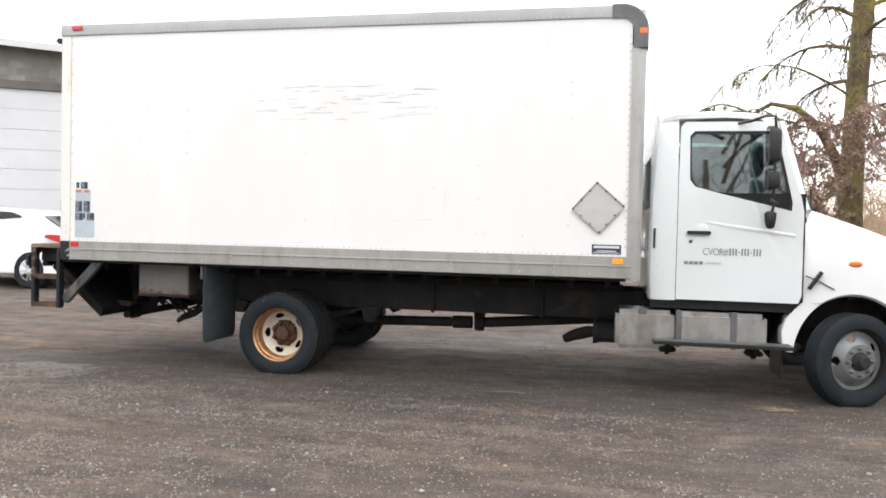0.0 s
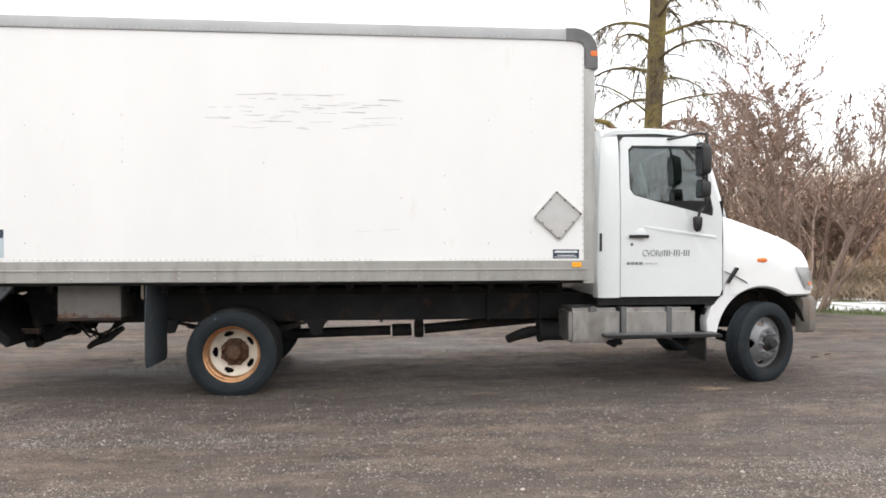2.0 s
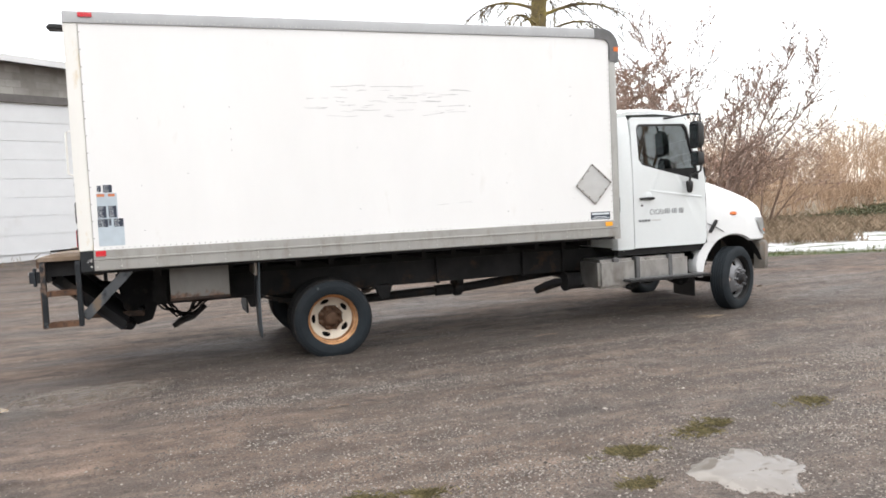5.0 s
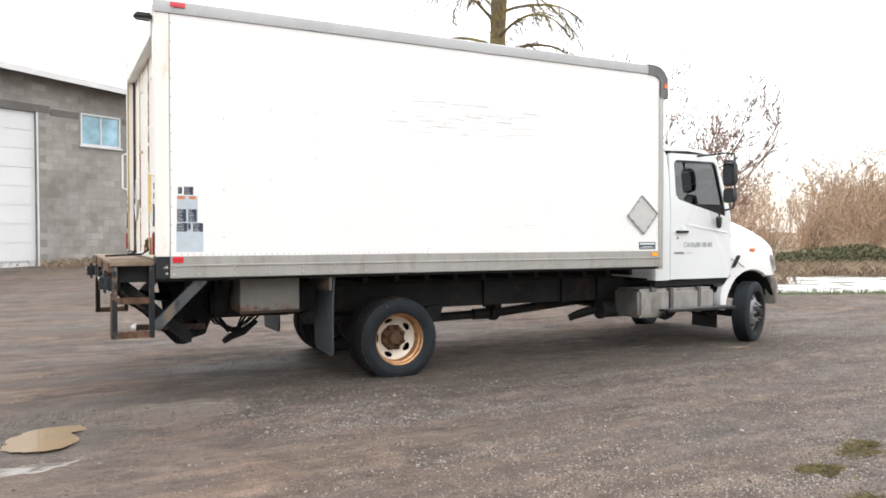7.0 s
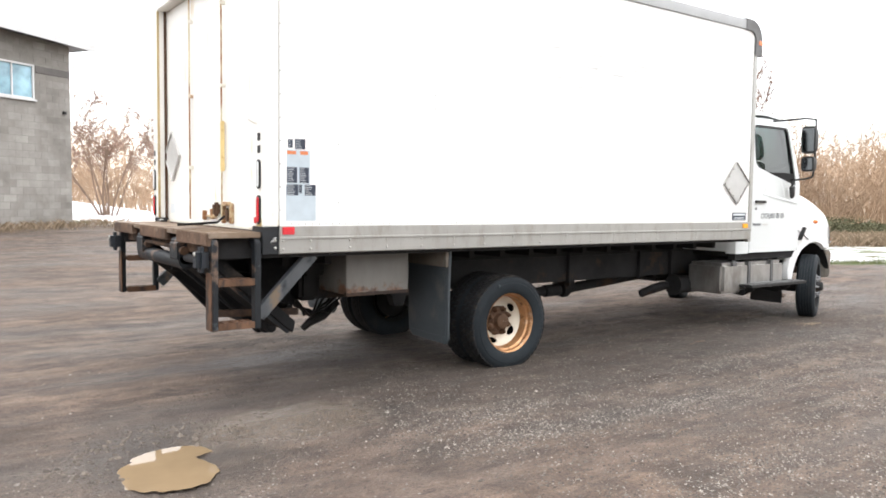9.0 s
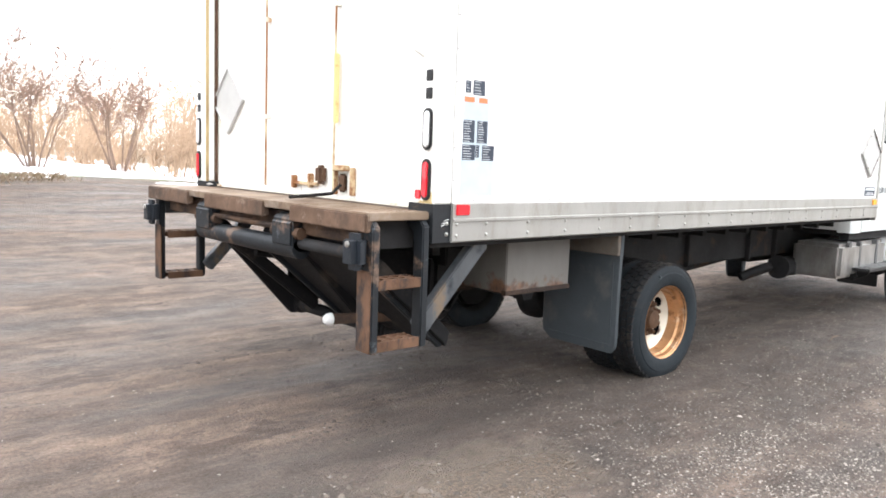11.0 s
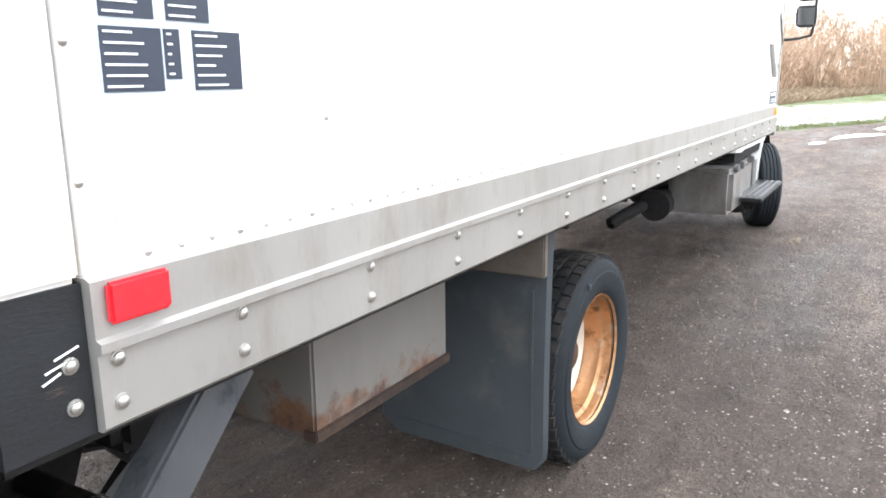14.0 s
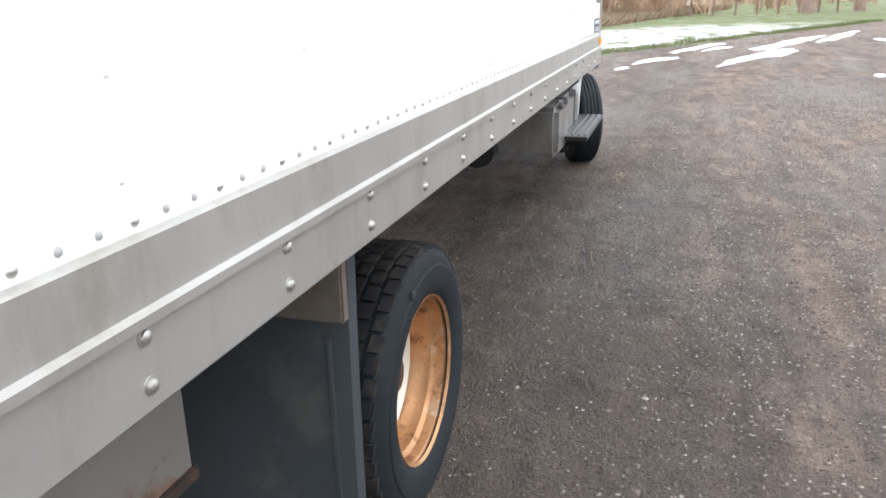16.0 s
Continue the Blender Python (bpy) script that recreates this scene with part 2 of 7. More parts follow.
def rusting_box():
    """Grey painted steel with rust creeping up from the lower edge."""
    m, n, l, b = tree_of("grey_box_rusting_from_below")
    pos = n.new("ShaderNodeNewGeometry").outputs["Position"]
    sep = n.new("ShaderNodeSeparateXYZ")
    l.new(pos, sep.inputs[0])
    rise = n.new("ShaderNodeMapRange")
    rise.inputs["From Min"].default_value, rise.inputs["From Max"].default_value = 0.86, 0.66
    rise.inputs["To Min"].default_value, rise.inputs["To Max"].default_value = -0.16, 0.20
    l.new(sep.outputs[2], rise.inputs["Value"])
    add = n.new("ShaderNodeMath")
    l.new(noise_node(n, l, pos, 6.0, 8, 0.68), add.inputs[0])
    l.new(rise.outputs[0], add.inputs[1])
    grey = ramp_node(n, l, noise_node(n, l, stretch(n, l, pos, 1, 1, 0.4), 5.0, 5), 0.3, 0.7, (0.125, 0.118, 0.107), (0.165, 0.158, 0.145))
    rust = ramp_node(n, l, noise_node(n, l, pos, 22.0, 5), 0.35, 0.65, (0.06, 0.036, 0.026), (0.17, 0.09, 0.05))
    l.new(mix_node(n, l, ramp_node(n, l, add.outputs[0], 0.56, 0.66), grey, rust), b.inputs["Base Color"])
    b.inputs["Roughness"].default_value = 0.65
    return m


M_PUMPBOX = rusting_box()
M_FOOT = paint("scraped_black_foot", (0.009, 0.011, 0.0135), 0.62, 0.1, 0.3, 6.0, 0.12, 80, dirt=((0.10, 0.06, 0.04), 4.0, 0.60, 0.68), dirt2=((0.55, 0.54, 0.52), 7.0, 0.645, 0.67), streak=(1, 1, 4))
M_GLASS = glass("cab_glass", (0.38, 0.48, 0.46), 0.02, 0.09)
# the sky's pale blue reflection is put into the pane's base colour
M_PANE = paint("sky_reflection_pane", (0.26, 0.46, 0.56), 0.08, 0, 0.5, 1.4, 0.0, coat=1.0)


def ground_material():
    m, n, l, b = tree_of("muddy_gravel_and_field")
    pos = n.new("ShaderNodeNewGeometry").outputs["Position"]
    sep = n.new("ShaderNodeSeparateXYZ")
    l.new(pos, sep.inputs[0])

    def math2(op, a, c):
        k = n.new("ShaderNodeMath")
        k.operation = op
        for s, v in ((k.inputs[0], a), (k.inputs[1], c)):
            if hasattr(v, "is_output"):
                l.new(v, s)
            else:
                s.default_value = v
        return k.outputs[0]
    streaky = stretch(n, l, pos, 0.36, 1.0, 1.0)
    n1 = noise_node(n, l, streaky, 0.9, 6, 0.6)
    n2 = noise_node(n, l, pos, 5.0, 6, 0.65)
    n3 = noise_node(n, l, pos, 60.0, 3, 0.7)
    mud = ramp_node(n, l, n1, 0.34, 0.66, (0.078, 0.0595, 0.0485), (0.146, 0.113, 0.092))
    mud = mix_node(n, l, ramp_node(n, l, n2, 0.48, 0.74), mud, (0.128, 0.102, 0.087))
    mud = mix_node(n, l, ramp_node(n, l, noise_node(n, l, streaky, 2.2, 5, 0.6), 0.54, 0.72), mud, (0.048, 0.039, 0.033))
    ruts = noise_node(n, l, stretch(n, l, pos, 0.5, 1.0, 1.0), 5.0, 9, 0.72)
    mud = mix_node(n, l, 0.5, mud, ramp_node(n, l, ruts, 0.37, 0.63, (0.50, 0.49, 0.48), (1.60, 1.57, 1.53)), "MULTIPLY")
    mottle = noise_node(n, l, pos, 2.6, 9, 0.68)
    mud = mix_node(n, l, 0.45, mud, ramp_node(n, l, mottle, 0.36, 0.64, (0.52, 0.50, 0.485), (1.50, 1.475, 1.45)), "MULTIPLY")
    tracks = noise_node(n, l, stretch(n, l, pos, 0.14, 1.0, 1.0), 6.0, 7, 0.65)
    mud = mix_node(n, l, 0.5, mud, ramp_node(n, l, tracks, 0.38, 0.62, (0.60, 0.58, 0.57), (1.38, 1.37, 1.36)), "MULTIPLY")
    clumps = ramp_node(n, l, noise_node(n, l, stretch(n, l, pos, 0.55, 1.0, 1.0), 2.0, 9, 0.74), 0.565, 0.615)
    mud = mix_node(n, l, math2("MULTIPLY", clumps, 0.62), mud, (0.046, 0.036, 0.030))
    warm = ramp_node(n, l, noise_node(n, l, stretch(n, l, pos, 0.5, 1.0, 1.0), 0.8, 5, 0.55), 0.46, 0.60)
    mud = mix_node(n, l, warm, mud, mix_node(n, l, 1.0, mud, (1.16, 1.09, 1.03), "MULTIPLY"))
    dry = n.new("ShaderNodeMapRange")
    dry.inputs["From Min"].default_value, dry.inputs["From Max"].default_value = -3.2, -5.0
    l.new(math2("ADD", sep.outputs[0], math2("MULTIPLY", math2("SUBTRACT", noise_node(n, l, pos, 0.9, 4), 0.5), 3.0)), dry.inputs["Value"])
    south = n.new("ShaderNodeMapRange")
    south.inputs["From Min"].default_value, south.inputs["From Max"].default_value = 9.5, 7.0
    l.new(sep.outputs[1], south.inputs["Value"])
    mud = mix_node(n, l, math2("MULTIPLY", dry.outputs[0], south.outputs[0]), mud, mix_node(n, l, 1.0, mud, (1.26, 1.24, 1.24), "MULTIPLY"))
    pdx = math2("DIVIDE", math2("ADD", sep.outputs[0], 5.93), 0.36)
    pdy = math2("DIVIDE", math2("SUBTRACT", sep.outputs[1], 5.87), 0.46)
    rim = math2("ADD", math2("ADD", math2("MULTIPLY", pdx, pdx), math2("MULTIPLY", pdy, pdy)), math2("MULTIPLY", math2("SUBTRACT", n2, 0.5), 3.0))
    soaked = n.new("ShaderNodeMapRange")
    soaked.inputs["From Min"].default_value, soaked.inputs["From Max"].default_value = 2.6, 1.2
    l.new(rim, soaked.inputs["Value"])
    mud = mix_node(n, l, math2("MULTIPLY", soaked.outputs[0], 0.6), mud, (0.035, 0.026, 0.019))
    vor = n.new("ShaderNodeTexVoronoi")
    vor.inputs["Scale"].default_value = 75.0
    l.new(pos, vor.inputs["Vector"])
    grit = ramp_node(n, l, vor.outputs["Distance"], 0.10, 0.36, (1, 1, 1), (0, 0, 0))
    gsel = n.new("ShaderNodeMath")
    gsel.operation = "MULTIPLY"
    l.new(grit, gsel.inputs[0])
    def span(value, lo, hi, bottom=0.0):
        """1 past hi, falling to bottom at lo."""
        k = n.new("ShaderNodeMapRange")
        k.inputs["From Min"].default_value, k.inputs["From Max"].default_value = lo, hi
        k.inputs["To Min"].default_value = bottom
        l.new(value, k.inputs["Value"])
        return k.outputs[0]

    def line(y0, slope, lo, hi):
        off = math2("SUBTRACT", sep.outputs[1], math2("ADD", math2("MULTIPLY", sep.outputs[0], slope), y0))
        return span(math2("ABSOLUTE", off, 0.0), lo, hi)
    clusters = noise_node(n, l, streaky, 1.3, 5, 0.6)
    # stones lie along two wheel tracks and over the open ground before them
    beds = math2("MAXIMUM", math2("MAXIMUM", line(5.80, 0.05, 0.32, 0.05), line(4.95, -0.05, 0.34, 0.06)), span(sep.outputs[1], 4.75, 4.30))
    beds = math2("MULTIPLY", beds, span(math2("ADD", sep.outputs[0], clusters), -4.4, -3.4, 0.15))
    thick = ramp_node(n, l, math2("ADD", clusters, math2("MULTIPLY", beds, 0.20)), 0.55, 0.68)
    l.new(math2("MULTIPLY", thick, span(sep.outputs[1], 6.7, 5.8, 0.45)), gsel.inputs[1])
    # mud darker in uneven patches, most of all along y = 6.45
    darkened = ramp_node(n, l, math2("ADD", noise_node(n, l, streaky, 1.7, 6, 0.65), math2("MULTIPLY", line(6.45, 0.0, 0.95, 0.35), 0.22)), 0.50, 0.68)
    mud = mix_node(n, l, math2("MULTIPLY", darkened, 0.55), mud, (0.056, 0.044, 0.036))
    # smooth tan silt; part of its pale wet sheen is put into the colour
    silt_sheen = math2("ADD", math2("POWER", math2("DIVIDE", math2("ADD", sep.outputs[0], 5.15), 0.55), 2.0), math2("POWER", math2("DIVIDE", math2("SUBTRACT", sep.outputs[1], 6.12), 0.34), 2.0))
    silt_sheen = span(math2("ADD", silt_sheen, math2("MULTIPLY", math2("SUBTRACT", n2, 0.5), 2.4)), 1.6, 0.7)
    mud = mix_node(n, l, math2("MULTIPLY", silt_sheen, 0.75), mud, (0.185, 0.145, 0.112))
    gcol = mix_node(n, l, vor.outputs["Color"], (0.050, 0.041, 0.034), (0.24, 0.205, 0.172))
    lot = mix_node(n, l, math2("MULTIPLY", gsel.outputs[0], 0.85), mud, gcol)
    lot = mix_node(n, l, 0.55, lot, ramp_node(n, l, n3, 0.30, 0.70, (0.30, 0.30, 0.30), (1.6, 1.6, 1.6)), "MULTIPLY")
    # the field beyond the edge of the lot
    wob = math2("MULTIPLY", math2("SUBTRACT", noise_node(n, l, pos, 0.8, 5, 0.6), 0.5), 2.2)
    d = math2("ADD", math2("ADD", math2("MULTIPLY", math2("SUBTRACT", sep.outputs[0], 5.5), 0.455), math2("MULTIPLY", math2("SUBTRACT", sep.outputs[1], 12.6), 0.89)), wob)
    far = math2("SUBTRACT", math2("ADD", sep.outputs[1], wob), 27.5)
    east = math2("MAXIMUM", math2("SUBTRACT", math2("ADD", sep.outputs[0], wob), 3.0), far)
    edge = math2("MINIMUM", d, east)
    west = math2("SUBTRACT", math2("MULTIPLY", math2("ADD", sep.outputs[1], wob), -1.0), 14.0)
    edge = math2("MAXIMUM", edge, west)
    is_field = n.new("ShaderNodeMapRange")
    is_field.inputs["From Min"].default_value, is_field.inputs["From Max"].default_value = -0.15, 0.35
    l.new(edge, is_field.inputs["Value"])
    grass = mix_node(n, l, ramp_node(n, l, n2, 0.35, 0.65), (0.055, 0.095, 0.022), (0.10, 0.135, 0.042))
    grass = mix_node(n, l, ramp_node(n, l, noise_node(n, l, pos, 1.2, 5), 0.45, 0.7), grass, (0.15, 0.115, 0.06))
    deep = n.new("ShaderNodeMapRange")
    deep.inputs["From Min"].default_value, deep.inputs["From Max"].default_value = 5.0, 9.0
    l.new(math2("SUBTRACT", edge, math2("MULTIPLY", math2("MAXIMUM", math2("SUBTRACT", sep.outputs[0], 20.0), 0.0), 0.32)), deep.inputs["Value"])
    grass = mix_node(n, l, deep.outputs[0], grass, (0.14, 0.10, 0.055))
    snowy = ramp_node(n, l, noise_node(n, l, stretch(n, l, pos, 0.6, 1, 1), 1.1, 7, 0.62), 0.41, 0.50)
    strip = n.new("ShaderNodeMapRange")
    strip.inputs["From Min"].default_value, strip.inputs["From Max"].default_value = 0.5, 1.2
    l.new(edge, strip.inputs["Value"])
    stripe2 = n.new("ShaderNodeMapRange")
    stripe2.inputs["From Min"].default_value, stripe2.inputs["From Max"].default_value = 8.0, 5.0
    l.new(edge, stripe2.inputs["Value"])
    melt = n.new("ShaderNodeMapRange")
    melt.inputs["From Min"].default_value, melt.inputs["From Max"].default_value = 36.0, 24.0
    melt.inputs["To Min"].default_value = 0.0
    l.new(math2("ADD", sep.outputs[0], math2("MULTIPLY", wob, 2.0)), melt.inputs["Value"])
    snow = math2("MULTIPLY", math2("MULTIPLY", math2("MULTIPLY", strip.outputs[0], stripe2.outputs[0]), snowy), melt.outputs[0])
    back = n.new("ShaderNodeMapRange")
    back.inputs["From Min"].default_value, back.inputs["From Max"].default_value = 30.0, 31.0
    l.new(math2("ADD", sep.outputs[1], wob), back.inputs["Value"])
    aside = n.new("ShaderNodeMapRange")
    aside.inputs["From Min"].default_value, aside.inputs["From Max"].default_value = 11.0, 7.0
    l.new(math2("SUBTRACT", sep.outputs[0], math2("MULTIPLY", sep.outputs[1], 0.12)), aside.inputs["Value"])
    tufts = ramp_node(n, l, noise_node(n, l, stretch(n, l, pos, 0.5, 1, 1), 0.7, 7, 0.62), 0.34, 0.44)
    snow = math2("MAXIMUM", snow, math2("MULTIPLY", math2("MULTIPLY", back.outputs[0], aside.outputs[0]), tufts))
    field = mix_node(n, l, snow, grass, (0.80, 0.81, 0.83))
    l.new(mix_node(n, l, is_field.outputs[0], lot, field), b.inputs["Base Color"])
    wet = n.new("ShaderNodeMapRange")
    wet.inputs["From Min"].default_value, wet.inputs["From Max"].default_value = 0.35, 0.6
    wet.inputs["To Min"].default_value, wet.inputs["To Max"].default_value = 0.55, 0.95
    l.new(n1, wet.inputs["Value"])
    l.new(math2("SUBTRACT", wet.outputs[0], math2("MULTIPLY", math2("MAXIMUM", math2("MULTIPLY", soaked.outputs[0], 0.25), math2("MULTIPLY", silt_sheen, 0.5)), 1.0)), b.inputs["Roughness"])
    hgt = math2("ADD", math2("MULTIPLY", grit, 0.5), math2("ADD", n3, math2("ADD", math2("MULTIPLY", n2, 1.6), math2("MULTIPLY", ruts, 2.2))))
    bp = n.new("ShaderNodeBump")
    bp.inputs["Strength"].default_value, bp.inputs["Distance"].default_value = 1.0, 0.036
    l.new(hgt, bp.inputs["Height"])
    l.new(bp.outputs[0], b.inputs["Normal"])
    return m


def island_material(name, a, c, rough=0.85, power=1.0):
    """For joined small pieces: each island takes a colour of its own between two."""
    m, n, l, b = tree_of(name)
    g = n.new("ShaderNodeNewGeometry")
    pw = n.new("ShaderNodeMath")
    pw.operation = "POWER"
    pw.inputs[1].default_value = power
    l.new(g.outputs["Random Per Island"], pw.inputs[0])
    col = ramp_node(n, l, pw.outputs[0], 0.0, 1.0, a, c)
    l.new(mix_node(n, l, 0.5, col, ramp_node(n, l, noise_node(n, l, g.outputs["Position"], 40, 3), 0.3, 0.7, (0.6, 0.6, 0.6), (1.2, 1.2, 1.2)), "MULTIPLY"), b.inputs["Base Color"])
    b.inputs["Roughness"].default_value = rough
    return m


M_GROUND = ground_material()
M_STONE = island_material("loose_gravel_stone", (0.060, 0.050, 0.043), (0.39, 0.35, 0.31), 0.85, 2.1)
M_CLOD = island_material("mud_clod", (0.055, 0.045, 0.037), (0.125, 0.102, 0.083))
M_GRASS = island_material("green_grass_blade", (0.05, 0.085, 0.02), (0.15, 0.16, 0.05))
M_TUFT = island_material("yellow_green_tuft_blade", (0.075, 0.068, 0.030), (0.23, 0.19, 0.09))
M_STRAW = island_material("dry_brown_grass_blade", (0.15, 0.112, 0.07), (0.37, 0.28, 0.195))
M_BRAMBLE = island_material("dark_bramble_leaf", (0.036, 0.044, 0.018), (0.125, 0.12, 0.058))
M_LEAF = island_material("dead_brown_leaf", (0.22, 0.135, 0.10), (0.46, 0.31, 0.24))
# lighter copy of the dead leaf, with bright backlight put into its colour
M_PALELEAF = island_material("backlit_pink_leaf", (0.24, 0.145, 0.11), (0.50, 0.34, 0.27))
M_BARK = paint("grey_brown_bark", (0.125, 0.098, 0.066), 0.9, 0, 0.35, 5.0, 0.6, 26, dirt=((0.27, 0.215, 0.07), 1.3, 0.44, 0.66), dirt2=((0.055, 0.043, 0.032), 9.0, 0.52, 0.68))
# twig bark lightened for the same backlight
M_PALETWIG = paint("pale_twig_bark", (0.23, 0.165, 0.13), 0.9, 0, 0.3, 3.0, 0.2, 40)
M_BARETWIG = paint("pinkish_twig_bark", (0.27, 0.20, 0.165), 0.9, 0, 0.3, 3.0, 0.2, 40)
M_TWIG = paint("brown_twig_bark", (0.22, 0.16, 0.12), 0.9, 0, 0.3, 3.0, 0.2, 40)
M_FARTWIG = paint("far_ochre_twig", (0.41, 0.295, 0.205), 0.9, 0, 0.40, 0.25, 0.0, 40)
M_SNOW = paint("old_snow", (0.80, 0.81, 0.83), 0.7, 0, 0.06, 6.0, 0.2, 40)
M_BLOCK = paint("grey_concrete_block", (0.27, 0.255, 0.235), 0.9, 0, 0.18, 1.2, 0.25, 60, dirt=((0.19, 0.175, 0.155), 0.7, 0.5, 0.7))
M_MORTAR = paint("grey_mortar", (0.255, 0.242, 0.224), 0.95, 0, 0.15, 3.0, 0.2, 60)


def block_material():
    m, n, l, b = tree_of("concrete_block")
    info = n.new("ShaderNodeObjectInfo")
    g = n.new("ShaderNodeNewGeometry")
    rnd = n.new("ShaderNodeMath")
    rnd.operation = "FRACT"
    add = n.new("ShaderNodeMath")
    l.new(info.outputs["Random"], add.inputs[0])
    l.new(g.outputs["Random Per Island"], add.inputs[1])
    l.new(add.outputs[0], rnd.inputs[0])
    col = ramp_node(n, l, rnd.outputs[0], 0.0, 1.0, (0.265, 0.25, 0.232), (0.355, 0.34, 0.318))
    big = ramp_node(n, l, noise_node(n, l, g.outputs["Position"], 0.9, 8, 0.65), 0.36, 0.64, (0.66, 0.65, 0.64), (1.12, 1.12, 1.12))
    l.new(mix_node(n, l, 0.9, col, big, "MULTIPLY"), b.inputs["Base Color"])
    b.inputs["Roughness"].default_value = 0.92
    bp = n.new("ShaderNodeBump")
    bp.inputs["Strength"].default_value, bp.inputs["Distance"].default_value = 0.3, 0.01
    l.new(noise_node(n, l, g.outputs["Position"], 60, 3), bp.inputs["Height"])
    l.new(bp.outputs[0], b.inputs["Normal"])
    return m


M_BLOCKS = block_material()
M_BAND = paint("darker_block_course", (0.16, 0.15, 0.145), 0.9, 0, 0.2, 2.0, 0.2, 60)
M_FASCIA = paint("white_fascia_metal", (0.62, 0.62, 0.62), 0.5, 0.1, 0.08, 2.0, 0.03)
M_DOORPANEL = paint("white_door_panel", (0.66, 0.67, 0.68), 0.45, 0, 0.05, 1.0, 0.03, dirt=((0.55, 0.545, 0.53), 1.5, 0.6, 0.85))
M_CARWHITE = paint("white_car_paint", (0.72, 0.74, 0.76), 0.2, 0, 0.03, 2.0, 0.0, coat=0.8)
M_DARKGLASS = paint("dark_car_glass", (0.02, 0.022, 0.025), 0.06, 0, 0.1, 2.0, 0.0, coat=1.0)


def water(name, color, rough):
    m, n, l, b = tree_of(name)
    co = n.new("ShaderNodeTexCoord").outputs["Object"]
    l.new(ramp_node(n, l, noise_node(n, l, co, 3.0, 4), 0.3, 0.7, tuple(c * 0.85 for c in color), tuple(c * 1.1 for c in color)), b.inputs["Base Color"])
    b.inputs["Roughness"].default_value = rough
    b.inputs["IOR"].default_value = 1.33
    return m


M_PUDDLE = water("muddy_puddle_water", (0.20, 0.145, 0.088), 0.02)
M_SHEEN = water("shallow_water_film", (0.13, 0.115, 0.10), 0.05)


# ---- mesh helpers ----
class Soup:
    """Vertices and faces of one mesh."""

    def __init__(self):
        self.v, self.f = [], []

    def add(self, verts, faces):
        k = len(self.v)
        self.v.extend(tuple(p) for p in verts)
        self.f.extend(tuple(i + k for i in q) for q in faces)
        return self

    def box(self, x0, x1, y0, y1, z0, z1):
        return self.add([(x, y, z) for z in (z0, z1) for x, y in ((x0, y0), (x1, y0), (x1, y1), (x0, y1))],
                        [(3, 2, 1, 0), (4, 5, 6, 7), (0, 1, 5, 4), (1, 2, 6, 5), (2, 3, 7, 6), (3, 0, 4, 7)])

    def prism(self, poly, axis, a, c):
        """A polygon, given in the two other axes in order, drawn out along an axis from a to c."""
        def put(p, h):
            return {"x": (h, p[0], p[1]), "y": (p[0], h, p[1]), "z": (p[0], p[1], h)}[axis]
        k = len(poly)
        return self.add([put(p, a) for p in poly] + [put(p, c) for p in poly],
                        [tuple(range(k))[::-1], tuple(range(k, 2 * k))] + [(i, (i + 1) % k, k + (i + 1) % k, k + i) for i in range(k)])

    def beam(self, a, c, w, h, up=(0, 0, 1)):
        a, c = Vector(a), Vector(c)
        d = (c - a).normalized()
        s = d.cross(Vector(up)).normalized() * (w / 2)
        u = s.cross(d).normalized() * (h / 2)
        return self.add([p + i * s + j * u for p in (a, c) for i, j in ((-1, -1), (1, -1), (1, 1), (-1, 1))],
                        [(3, 2, 1, 0), (4, 5, 6, 7), (0, 1, 5, 4), (1, 2, 6, 5), (2, 3, 7, 6), (3, 0, 4, 7)])

    def tube(self, pts, radii, n=8, caps=True):
        pts = [Vector(p) for p in pts]
        if isinstance(radii, (int, float)):
            radii = [radii] * len(pts)
        ref = Vector((0.31, 0.17, 0.93))
        verts, faces = [], []
        for i, p in enumerate(pts):
            d = (pts[min(i + 1, len(pts) - 1)] - pts[max(i - 1, 0)])
            d = d.normalized() if d.length > 1e-9 else Vector((0, 0, 1))
            s = d.cross(ref)
            if s.length < 1e-3:
                s = d.cross(Vector((1, 0, 0)))
            s.normalize()
            u = d.cross(s)
            for j in range(n):
                a = 2 * math.pi * j / n
                verts.append(p + radii[i] * (math.cos(a) * s + math.sin(a) * u))
        for i in range(len(pts) - 1):
            for j in range(n):
                k = (j + 1) % n
                faces.append((i * n + j, i * n + k, (i + 1) * n + k, (i + 1) * n + j))
        if caps and n > 2:
            faces.append(tuple(range(n))[::-1])
            faces.append(tuple(range((len(pts) - 1) * n, len(pts) * n)))
        return self.add(verts, faces)

    def lathe(self, prof, centre, n=48, spin=0.0):
        """prof: (radius, distance along +y) turned round the y axis through centre; spin turns the axis about z, in degrees."""
        c, rot = Vector(centre), Matrix.Rotation(radians(spin), 3, "Z")
        verts = [c + rot @ Vector((r * math.cos(2 * math.pi * j / n), y, r * math.sin(2 * math.pi * j / n))) for r, y in prof for j in range(n)]
        return self.add(verts, [(i * n + j, i * n + (j + 1) % n, (i + 1) * n + (j + 1) % n, (i + 1) * n + j) for i in range(len(prof) - 1) for j in range(n)])

    def loft(self, rings, close=True, caps=True):
        n, verts, faces = len(rings[0]), [p for r in rings for p in r], []
        for i in range(len(rings) - 1):
            for j in range(n if close else n - 1):
                k = (j + 1) % n
                faces.append((i * n + j, i * n + k, (i + 1) * n + k, (i + 1) * n + j))
        if caps and close:
            faces.append(tuple(range(n))[::-1])
